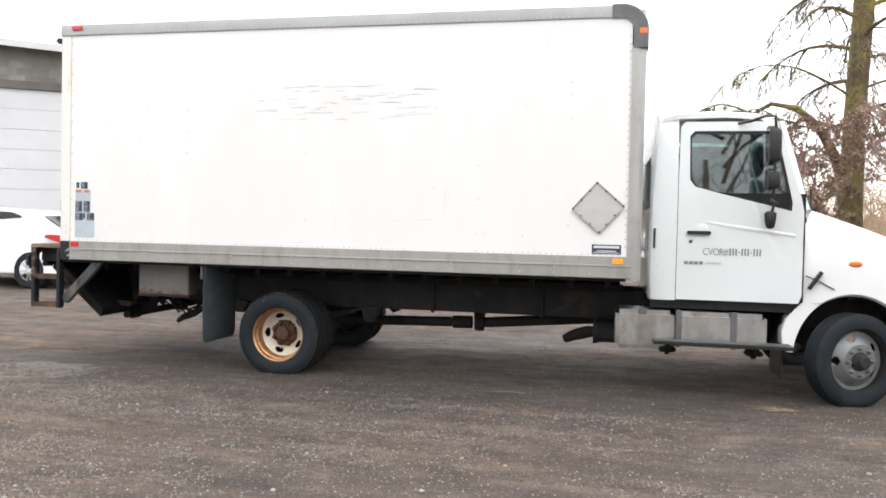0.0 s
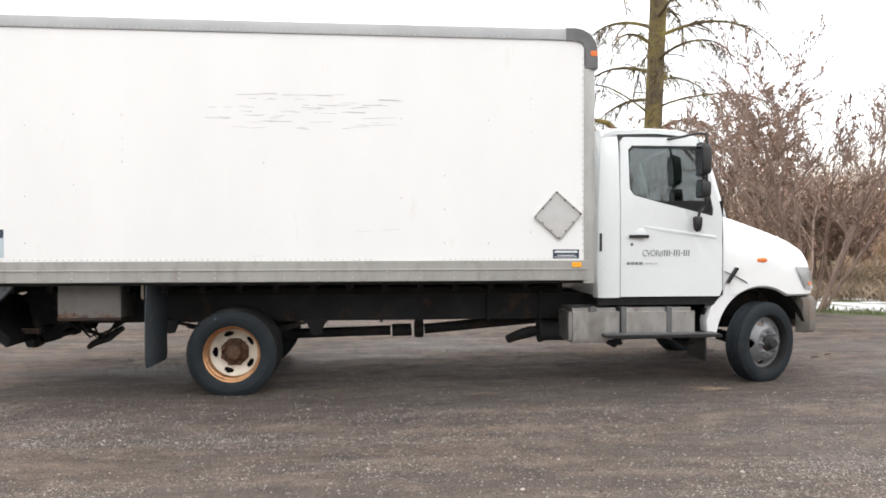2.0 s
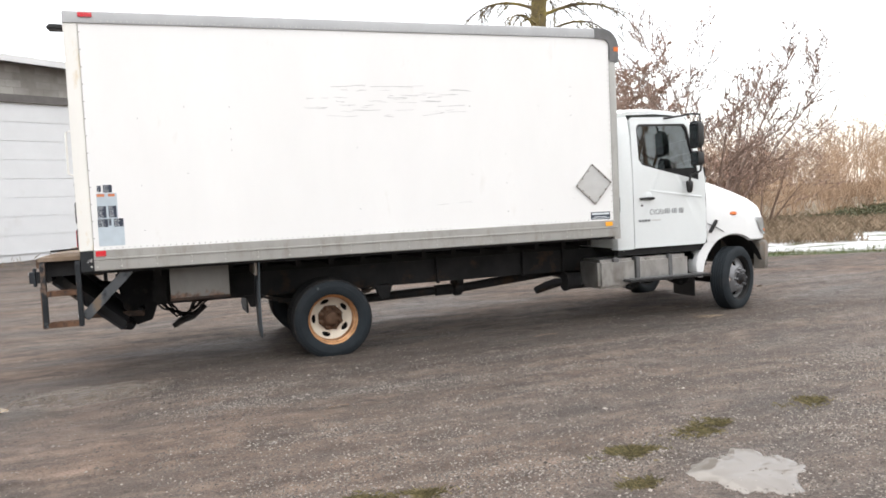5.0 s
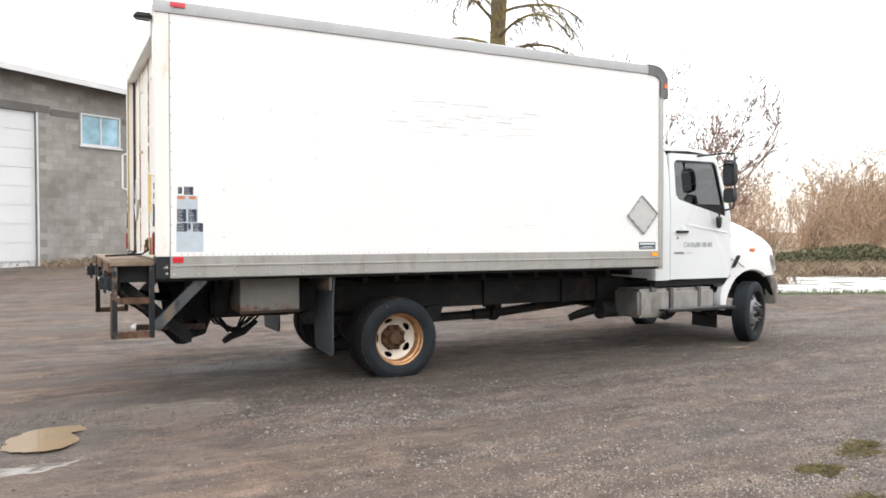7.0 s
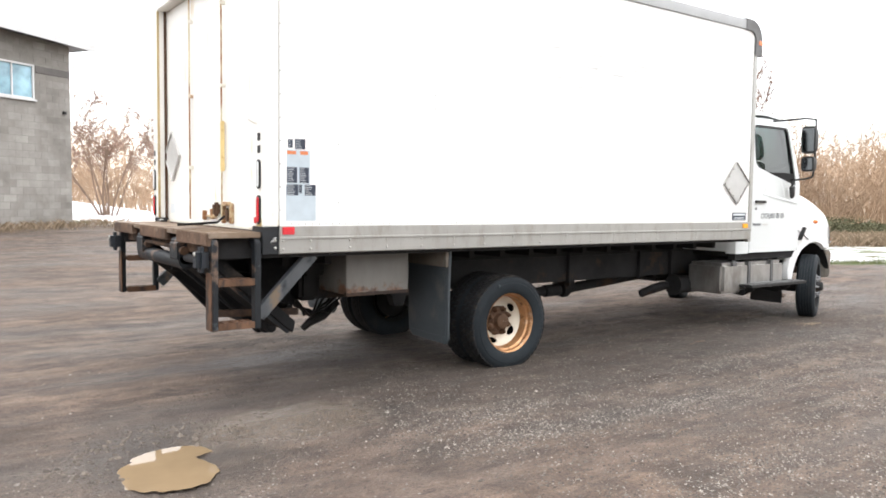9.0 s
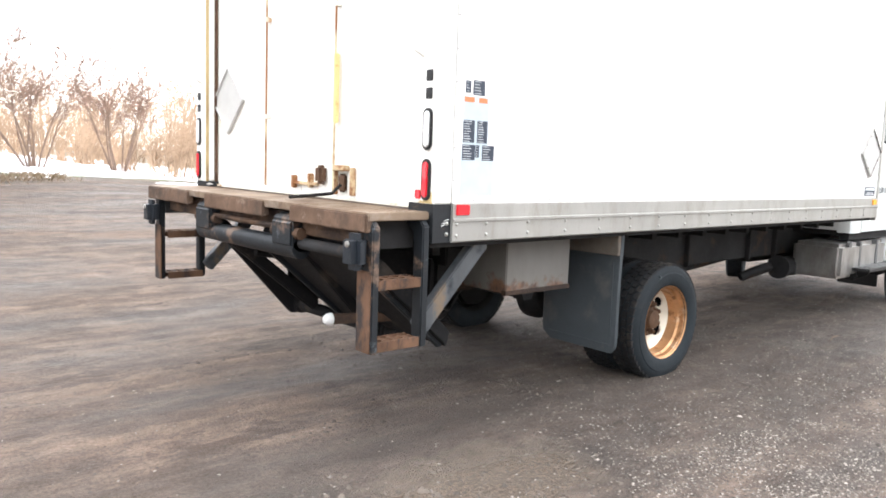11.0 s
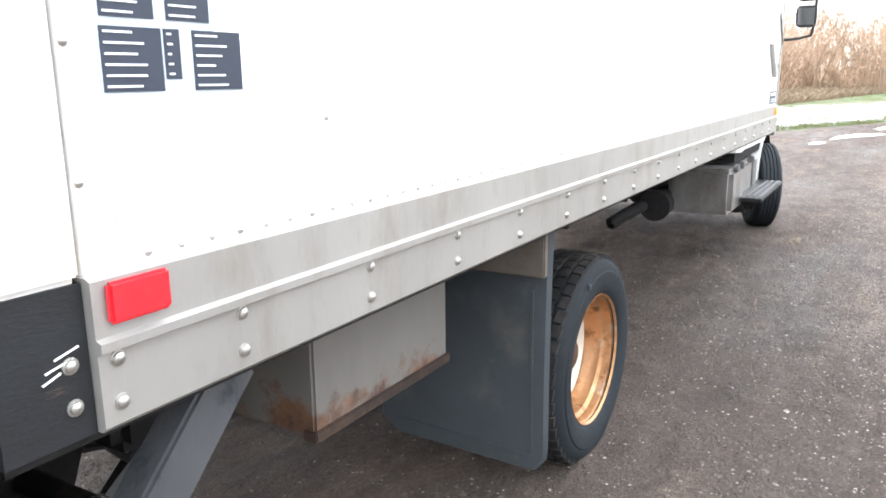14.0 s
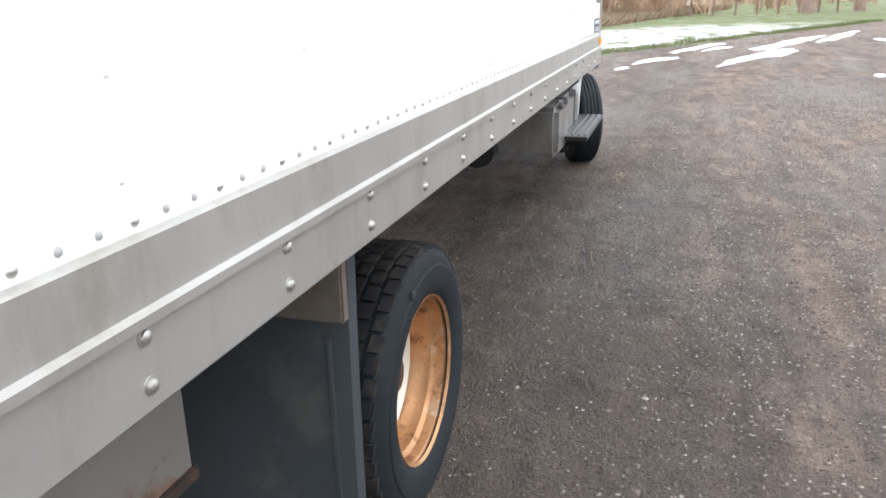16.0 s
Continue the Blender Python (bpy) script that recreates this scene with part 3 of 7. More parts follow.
            faces.append(tuple(range((len(rings) - 1) * n, len(rings) * n)))
        return self.add(verts, faces)


BASES = {}


def mesh_of(name, soup, material, base=(0, 0, 0), bevel=0.0, smooth=35.0, normals=True):
    me = bpy.data.meshes.new(name)
    bx, by, bz = base
    me.from_pydata([(x - bx, y - by, z - bz) for x, y, z in soup.v], [], soup.f)
    if normals or bevel:
        bm = bmesh.new()
        bm.from_mesh(me)
        if normals:
            bmesh.ops.recalc_face_normals(bm, faces=bm.faces)
        if bevel:
            es = [e for e in bm.edges if len(e.link_faces) == 2 and e.calc_face_angle(0) > radians(30)]
            bmesh.ops.bevel(bm, geom=es, offset=bevel, segments=2, affect="EDGES", clamp_overlap=True)
        bm.to_mesh(me)
        bm.free()
    if smooth:
        me.polygons.foreach_set("use_smooth", [True] * len(me.polygons))
        me.set_sharp_from_angle(angle=radians(smooth))
    me.materials.append(material)
    me.update()
    return me


def thing(name, base, label, category, group="", kind=""):
    """An Empty at a thing's base, to parent its parts."""
    ob = new(name)
    ob.location = base
    ob.empty_display_size = 0.2
    BASES[ob.name] = tuple(base)
    return tagged(ob, label, category, group, kind)


def part(name, soup, material, parent, label="", bevel=0.0, smooth=35.0):
    """One mesh under a thing or a part; the soup is in the plan's coordinates."""
    base = BASES[parent.name]
    ob = new(name, mesh_of(name, soup, material, base, bevel, smooth))
    ob.parent = parent
    BASES[ob.name] = base
    return tagged(ob, label)


def solid(name, soup, material, label, category="", group="", kind="", bevel=0.0, smooth=35.0, normals=True):
    """A thing of one mesh."""
    ob = new(name, mesh_of(name, soup, material, (0, 0, 0), bevel, smooth, normals))
    BASES[ob.name] = (0, 0, 0)
    return tagged(ob, label, category, group, kind)


def piece(name, mesh, parent, at, rz=0.0):
    """One of many alike small parts that share a mesh."""
    b = BASES[parent.name]
    ob = new(name, mesh)
    ob.parent = parent
    ob.location = (at[0] - b[0], at[1] - b[1], at[2] - b[2])
    ob.rotation_euler = (0, 0, rz)
    return ob


# ---- ground ----
def height(x, y):
    """The lie of the ground: flat round the truck, rising gently towards the building."""
    z = 0.033 * max(0.0, y - 9.5) if y < 60 else 0.033 * 50.5
    z *= 1.0 / (1.0 + math.exp((x - 4.0) / 2.5))
    z += 0.026 * noise.noise((x * 0.35, y * 0.8, 3.1)) + 0.018 * noise.noise((x * 0.16, y * 2.4, 6.3)) + 0.010 * noise.noise((x * 1.7, y * 2.3, 9.7))
    px, py = (x + 5.97) / 0.27, (y - 5.79) / 0.34
    q = px * px + py * py
    if max(abs(x + 3), abs(y - 5)) < 14:
        z += min(1.0, 0.15 + q / 5) * (0.010 * noise.noise((x * 5.0, y * 7.0, 1.2)) + 0.010 * max(0.0, noise.noise((x * 8.0, y * 11.0, 8.2))))
    if q < 6:
        z -= 0.035 * math.exp(-q * 0.9)
    if abs(x + 2.955) < 2.5 and abs(y - 7.4) < 3:
        z -= 0.030 * math.exp(-((x + 2.955) / 0.9) ** 2 - ((y - 7.4) / 1.2) ** 2)
    return z


def spaced(lo, hi, step, reach, grow=1.22):
    xs = list(np.arange(lo, hi + 1e-6, step))
    s, a = step, lo
    while a > -reach:
        s *= grow
        a -= s
        xs.insert(0, a)
    s, a = step, hi
    while a < reach:
        s *= grow
        a += s
        xs.append(a)
    return xs


def build_ground():
    xs, ys = spaced(-9.0, 6.0, 0.045, 900), spaced(1.0, 9.5, 0.04, 900)
    s = Soup()
    s.v = [(x, y, height(x, y)) for y in ys for x in xs]
    w = len(xs)
    s.f = [(j * w + i, j * w + i + 1, (j + 1) * w + i + 1, (j + 1) * w + i) for j in range(len(ys) - 1) for i in range(w - 1)]
    solid("ground", s, M_GROUND, "muddy grey-brown gravel lot with ruts, running out into a snowy grass field", "ground", kind="structure", smooth=180, normals=False)


build_ground()


# ---- the truck ----
YC = 7.77                                 # middle of the truck
YR, YL = 6.49, 2 * YC - 6.49              # sides of the cargo box
truck = thing("box_truck", (-2.955, YC, 0.0), "white delivery box truck with a rusty liftgate on muddy gravel", "truck")
truck.rotation_euler = (0, radians(0.25), 0)


def mirrored(soup):
    m = Soup()
    m.v = [(x, 2 * YC - y, z) for x, y, z in soup.v]
    m.f = [q[::-1] for q in soup.f]
    return m


def both(name, make, material, parent, label="", bevel=0.0):
    """A part on the kerb side and its mirror image on the far side."""
    a = make()
    return part(name, a, material, parent, label, bevel), part(name, mirrored(a), material, parent, label, bevel)


X0, X1 = -5.07, 0.20                      # box panel, rear and front
Z_RAIL0, Z_RAIL1, Z_TOP0, Z_TOP1 = 1.010, 1.195, 3.175, 3.285


def build_box():
    panels = both("side_panel", lambda: Soup().box(X0, X1, YR, YR + 0.03, Z_RAIL1 - 0.02, Z_TOP0 + 0.02), M_WHITE, truck, "smooth white fibreglass side panel with scuffs")

    def rail():
        y = YR - 0.014
        prof = [(YR + 0.03, Z_RAIL0), (y + 0.006, Z_RAIL0), (y, Z_RAIL0 + 0.006), (y, 1.105), (y - 0.009, 1.109), (y - 0.009, 1.120), (y, 1.124), (y, Z_RAIL1 - 0.004), (y + 0.008, Z_RAIL1), (YR + 0.03, Z_RAIL1)]
        return Soup().prism(prof, "x", X0 - 0.005, 0.235)
    rails = both("bottom_rail", rail, M_RAIL, truck, "weathered aluminium rail along the box floor")

    def top():
        y = YR - 0.012
        prof = [(YR + 0.10, Z_TOP1), (y + 0.022, Z_TOP1), (y + 0.006, Z_TOP1 - 0.008), (y, Z_TOP1 - 0.024), (y, Z_TOP0 + 0.004), (y + 0.004, Z_TOP0), (YR + 0.10, Z_TOP0)]
        return Soup().prism(prof, "x", X0 - 0.12, 0.06)
    tops = both("top_rail", top, M_TOPRAIL, truck, "bright aluminium roof rail with rivets")
    part("roof", Soup().box(X0 - 0.10, 0.30, YR + 0.09, YL - 0.09, Z_TOP1 - 0.03, Z_TOP1 - 0.004), M_WHITE, truck)
    part("front_wall", Soup().box(0.26, 0.31, YR + 0.10, YL - 0.10, 0.98, Z_TOP1 - 0.03), M_WHITE, truck)
    part("box_floor", Soup().box(X0 - 0.10, 0.27, YR + 0.032, YL - 0.032, 0.985, 1.10), M_UNDER, truck)
    for i in range(16):
        x = X0 + 0.15 + i * 0.33
        part("floor_bearer", Soup().box(x, x + 0.05, YR + 0.30, YL - 0.30, 0.905, 0.985), M_UNDER, truck)

    def post():
        ring = [(X1, YR - 0.010), (0.225, YR - 0.010)] + [(0.225 + 0.095 * math.sin(a), YR + 0.085 - 0.095 * math.cos(a)) for a in [radians(k) for k in (15, 35, 55, 75, 90)]] + [(0.32, YR + 0.12), (0.27, YR + 0.12), (X1, YR + 0.03)]
        return Soup().prism(ring, "z", 0.985, 2.945)
    both("corner_post", post, M_RAIL, truck, "rounded aluminium front corner post")

    def cap():
        s = Soup()
        n, rings = 8, []
        for k in range(n + 1):
            a = radians(90 * k / n)
            cx, cz = 0.115, Z_TOP1 - 0.205
            r0, r1 = 0.092, 0.215
            o = (cx + r1 * math.sin(a), cz + r1 * math.cos(a))
            i = (cx + r0 * math.sin(a), cz + r0 * math.cos(a))
            rings.append([(i[0], YR - 0.018, i[1]), (o[0] - 0.012 * math.sin(a), YR - 0.018, o[1] - 0.012 * math.cos(a)), (o[0], YR + 0.006, o[1]), (o[0], YR + 0.22, o[1]), (i[0], YR + 0.22, i[1])])
        rings.insert(0, [(0.03, y, z) for _, y, z in rings[0]])
        rings.append([(x, y, 2.925) for x, y, _ in rings[-1]])
        return s.loft(rings)
    caps = both("corner_cap", cap, M_CAST, truck, "dark grey cast corner cap")
    for c, sgn in zip(caps, (1, -1)):
        y = YR - 0.02 if sgn > 0 else YL + 0.02
        lamp = Soup().box(0.255, 0.315, min(y, y + sgn * 0.02) - 0.004, max(y, y + sgn * 0.02), 3.035, 3.085)
        part("marker_lamp", lamp, M_AMBER, c, "amber marker lamp", 0.004)
    # rear frame, doors
    posts = both("rear_post", lambda: Soup().box(X0 - 0.12, X0 - 0.004, YR - 0.002, YR + 0.165, 1.19, Z_TOP1 - 0.02), M_REAR, truck, "white rear corner post with rust stains", 0.008)
    part("door_gap", Soup().box(X0 - 0.066, X0 - 0.045, YL - 0.176, YL - 0.167, 1.19, 3.02), M_HUB, posts[1], "dark rusted gap beside the door")
    edge = Soup().box(X0 - 0.124, X0 - 0.102, YL - 0.168, YL - 0.150, 1.19, 3.02)
    part("post_edge", edge, M_POSTRUST, posts[1], "door-side edge eaten by yellow-brown rust", 0.004)
    part("rear_header", Soup().box(X0 - 0.125, X0 - 0.02, YR + 0.165, YL - 0.165, 3.02, Z_TOP1 - 0.01), M_REAR, truck, bevel=0.008)
    both("post_foot", lambda: Soup().box(X0 - 0.115, X0 - 0.006, YR + 0.0, YR + 0.18, 1.01, 1.19), M_FOOT, truck, "dark scraped post foot")
    scratch = Soup()
    for k, (zz, xa, ln) in enumerate(((1.10, X0 - 0.060, 0.034), (1.112, X0 - 0.048, 0.03), (1.088, X0 - 0.064, 0.022))):
        scratch.beam((xa, YR - 0.001, zz), (xa + ln, YR - 0.001, zz + 0.008), 0.0015, 0.0022)
    part("scratch", scratch, M_WHITE, truck, "white scratches on the dark foot")
    part("rear_sill", Soup().box(X0 - 0.115, X0 - 0.02, YR + 0.18, YL - 0.18, 1.02, 1.155), M_RUSTY, truck, "rusty rear sill")
    xd = X0 - 0.04
    for y0, y1 in ((YR + 0.17, YC - 0.004), (YC + 0.004, YL - 0.17)):
        door = part("rear_door", Soup().box(xd, xd + 0.04, y0, y1, 1.17, 3.015), M_REAR, truck, "white swing door with rust streaks", 0.004)
        yr = 7.39 if y0 < YC - 0.3 else 2 * YC - 7.39
        part("lock_rod", Soup().tube([(xd - 0.028, yr, 1.20), (xd - 0.028, yr, 2.98)], 0.0065, 10), M_YELLOWRUST, door, "rust-stained lock rod")
        for z in (1.62, 2.2, 2.8):
            part("rod_guide", Soup().box(xd - 0.040, xd, yr - 0.011, yr + 0.011, z - 0.014, z + 0.014), M_SPOTTED, door, bevel=0.004)
        if y0 < YC - 0.3:
            part("rod_sleeve", Soup().box(xd - 0.040, xd - 0.010, yr - 0.022, yr + 0.004, 1.57, 1.94), M_YELLOWSLEEVE, door, "yellowed rod sleeve", 0.006)
            keeper = part("rod_keeper", Soup().box(xd - 0.030, xd, yr - 0.010, yr + 0.012, 1.185, 1.335), M_KEEPER, door, "pale rusted rod keeper", 0.004)
            part("keeper_post", Soup().box(xd - 0.030, xd, yr - 0.178, yr - 0.156, 1.185, 1.335), M_KEEPER, door, bevel=0.004)
            part("keeper_cap", Soup().box(xd - 0.040, xd, yr - 0.120, yr - 0.012, 1.315, 1.345), M_KEEPER, keeper, bevel=0.004)
            # dark block that stands in for the shade under the keeper cap
            part("keeper_shade", Soup().box(xd - 0.020, xd, yr - 0.100, yr - 0.030, 1.20, 1.30), M_HUB, keeper, "dark brown fill for the shade inside the keeper", 0.01)
            part("seal_strip", Soup().box(xd - 0.012, xd - 0.001, y0 + 0.003, y1 - 0.003, 1.158, 1.172), M_SPOTTED, door)
            part("latch_knob", Soup().box(xd - 0.050, xd, yr + 0.095, yr + 0.165, 1.235, 1.34), M_HUB, door, "dark rusted latch block", 0.016)
            part("latch_hasp", Soup().box(xd - 0.025, xd, yr + 0.18, yr + 0.46, 1.222, 1.240).box(xd - 0.03, xd, yr + 0.42, yr + 0.45, 1.20, 1.275).box(xd - 0.03, xd, yr + 0.24, yr + 0.27, 1.21, 1.29), M_KEEPER, door, "rust-stained hasp", 0.004)
            part("latch_bar", Soup().tube([(xd - 0.04, yr - 0.09, 1.24), (xd - 0.10, yr - 0.10, 1.195), (xd - 0.26, yr - 0.15, 1.188), (xd - 0.41, yr - 0.20, 1.184)], 0.009, 8), M_BLACK, door, "dark latch bar lying on the deck")
        else:
            part("seal_strip", Soup().box(xd - 0.012, xd - 0.001, y0 + 0.003, y1 - 0.003, 1.158, 1.172), M_SPOTTED, door)
            part("door_label", Soup().box(xd - 0.0015, xd, 8.66, 8.80, 1.235, 1.32), M_PRINTPALE, door, "pale grey label")
            yc, zc, r = 8.70, 1.735, 0.215
            part("placard_holder", Soup().prism([(yc, zc + r), (yc + r, zc), (yc, zc - r), (yc - r, zc)], "x", xd - 0.012, xd), M_REARPLACARD, door, "grey metal diamond placard holder", 0.003)
            rim = Soup()
            for k in range(4):
                (ya, za), (yb, zb) = [((yc, zc + r), (yc + r, zc), (yc, zc - r), (yc - r, zc))[q % 4] for q in (k, k + 1)]
                rim.beam((xd - 0.015, ya, za), (xd - 0.015, yb, zb), 0.008, 0.016, (1, 0, 0))
            part("placard_rim", rim, M_PLACARD, door, "grey placard rim")
    for p_y, s_out in ((YR + 0.046, 1), (YL - 0.046, -1)):
        xr = X0 - 0.12
        for z0, z1, mat, nm in ((1.205, 1.395, M_REDLENS, "red oval tail lamp"), (1.435, 1.625, M_CLEAR, "clear oval reversing lamp")):
            def oval(half, xa, xb):
                zc, hl = (z0 + z1) / 2, (z1 - z0) / 2
                k = hl - half
                pl = [(p_y + half * math.sin(radians(a)), zc + k + half * math.cos(radians(a))) for a in range(-90, 91, 15)] + [(p_y - half * math.sin(radians(a)), zc - k - half * math.cos(radians(a))) for a in range(-90, 91, 15)]
                return Soup().prism(pl, "x", xa, xb)
            ring = part("tail_lamp", oval(0.031, xr - 0.012, xr), M_PLASTIC, truck, nm + " in a black rubber ring", 0.003)
            zz0, zz1 = z0, z1
            z0, z1 = z0 + 0.013, z1 - 0.013
            part("lens", oval(0.019, xr - 0.018, xr - 0.006), mat, ring, nm, 0.004)
            z0, z1 = zz0, zz1
        for z in (1.665, 1.745):
            part("lamp_socket", Soup().box(xr - 0.004, xr, p_y - 0.022, p_y + 0.024, z, z + 0.05), M_PLASTIC, truck, "black empty lamp socket", 0.006)
        yh = p_y + s_out * 0.05
        part("grab_handle", Soup().tube([(xr, yh, 1.86), (xr - 0.05, yh, 1.88), (xr - 0.05, yh, 2.24), (xr, yh, 2.26)], 0.010, 8), M_REAR, truck, "white grab handle")
    stain = [(YR + 0.006, 1.192), (YR + 0.10, 1.192), (YR + 0.088, 1.206), (YR + 0.076, 1.199), (YR + 0.060, 1.214), (YR + 0.046, 1.226), (YR + 0.030, 1.218), (YR + 0.020, 1.238), (YR + 0.008, 1.246)]
    part("rust_stain", Soup().prism(stain, "x", X0 - 0.1212, X0 - 0.1185), M_POSTRUST, posts[0], "orange rust stain at the post's foot")
    part("red_reflector", Soup().box(X0 - 0.128, X0 - 0.118, YR + 0.084, YR + 0.126, 1.210, 1.252), M_REDLENS, truck, "small red reflector", 0.004)
    part("rear_camera", Soup().box(X0 - 0.26, X0 - 0.12, YR + 0.08, YR + 0.20, 3.135, 3.185), M_PLASTIC, truck, "black hooded rear camera", 0.015)
    # side lamps, label, placard
    y = YR - 0.014
    for x0, x1, z0, z1, mat, nm in ((-5.058, -4.973, 1.138, 1.188, M_REDLENS, "red side reflector"), (0.085, 0.175, 1.132, 1.178, M_YELLOW, "amber side reflector"), (-5.065, -4.95, 3.225, 3.265, M_REDLENS, "red upper marker lamp")):
        part("side_reflector", Soup().box(x0, x1, y - 0.010, y + 0.002, z0, z1), mat, truck, nm, 0.004)
    dc = (-0.042, 1.600)
    r = 0.216
    t = radians(-3.7)
    pts = [(dc[0] + r * math.sin(t + k * math.pi / 2), dc[1] + r * math.cos(t + k * math.pi / 2)) for k in range(4)]
    plac = part("placard_holder", Soup().prism(pts, "y", YR - 0.012, YR), M_PLACARD, truck, "grey metal diamond placard holder", 0.003)
    lip = Soup()
    for k in range(4):
        a, c = pts[k], pts[(k + 1) % 4]
        lip.beam((a[0], YR - 0.014, a[1]), (c[0], YR - 0.014, c[1]), 0.008, 0.018, (0, 1, 0))
    part("placard_rim", lip, M_ALU, plac)
    screw = mesh_of("placard_screw", Soup().lathe([(0.0, -0.004), (0.007, -0.003), (0.009, 0.0)], (0, 0, 0), 8), M_HUB)
    for k in range(4):
        a, c = pts[k], pts[(k + 1) % 4]
        for u in (0.0, 0.33, 0.67):
            piece("placard_screw", screw, plac, (a[0] * (1 - u) + c[0] * u + (dc[0] - a[0]) * 0.05, YR - 0.02, a[1] * (1 - u) + c[1] * u + (dc[1] - a[1]) * 0.05))
    lab = part("maker_label", Soup().box(-0.085, 0.155, YR - 0.003, YR, 1.212, 1.292), M_NAVY, truck, "navy label with two white bars", 0.0)
    part("label_bar", Soup().box(-0.07, 0.14, YR - 0.0045, YR - 0.003, 1.262, 1.282).box(-0.045, 0.115, YR - 0.0045, YR - 0.003, 1.235, 1.243).box(-0.07, 0.14, YR - 0.0045, YR - 0.003, 1.222, 1.228), M_PRINTPALE, lab)
    return panels, rails, tops


panels, rails, tops = build_box()


def build_decals():
    """Warning stickers low at the rear of the kerb side: dark blocks with pale bars."""
    y = YR
    sheet = part("warning_sticker", Soup().box(-5.02, -4.855, y - 0.002, y, 1.46, 1.695).box(-5.025, -4.812, y - 0.002, y, 1.228, 1.460), M_STICKER, truck, "pale blue and white warning stickers")
    dark = ((-4.963, -4.890, 1.700, 1.768), (-5.012, -4.980, 1.708, 1.762), (-5.02, -4.948, 1.478, 1.582), (-4.930, -4.864, 1.478, 1.582), (-5.022, -4.940, 1.396, 1.468), (-4.936, -4.913, 1.41, 1.468), (-4.893, -4.814, 1.396, 1.468))
    for k, (a, c, z0, z1) in enumerate(dark):
        blk = part("print_block", Soup().box(a, c, y - 0.0032, y - 0.002 if k > 1 else y, z0, z1), M_NAVY, sheet)
        n = max(3, int((z1 - z0) / 0.0115))
        bars = Soup()
        for i in range(n):
            z = z0 + (i + 0.5) * (z1 - z0) / n
            bars.box(a + 0.004, a + 0.004 + (c - a - 0.012) * (0.45 + 0.35 * random.random()), y - 0.0042, y - 0.0032, z - 0.0013, z + 0.0013)
        part("print_bar", bars, M_PRINTPALE, blk)
    part("print_header", Soup().box(-5.018, -4.955, y - 0.0035, y - 0.002, 1.665, 1.688).box(-4.925, -4.87, y - 0.0035, y - 0.002, 1.665, 1.688), M_ORANGE, sheet, "faded orange print")
    # scuffs where old lettering was taken off
    rng = random.Random(4)
    marks = []
    for k in range(58):
        x, z = rng.uniform(-3.15, -1.65), rng.choice((2.36, 2.40, 2.45, 2.50, 2.53, 2.57, 2.61, 2.645)) + rng.uniform(-0.012, 0.012)
        marks.append((x, z, rng.uniform(0.04, 0.22), rng.uniform(-0.010, 0.010), rng.uniform(0.0015, 0.003)))
    for x, z, ln in ((-1.85, 1.45, 0.12), (-1.62, 1.465, 0.15), (-2.75, 1.235, 0.10)):
        marks.append((x, z, ln, 0.008, 0.0015))
    for x, z, ln, dz, w in marks:
        part("scuff_mark", Soup().beam((x, y - 0.0006, z), (x + ln, y - 0.0006, z + dz), 0.0012, w, (0, 0, 1)), M_SCUFF, panels[0], "thin grey scuff")


build_decals()


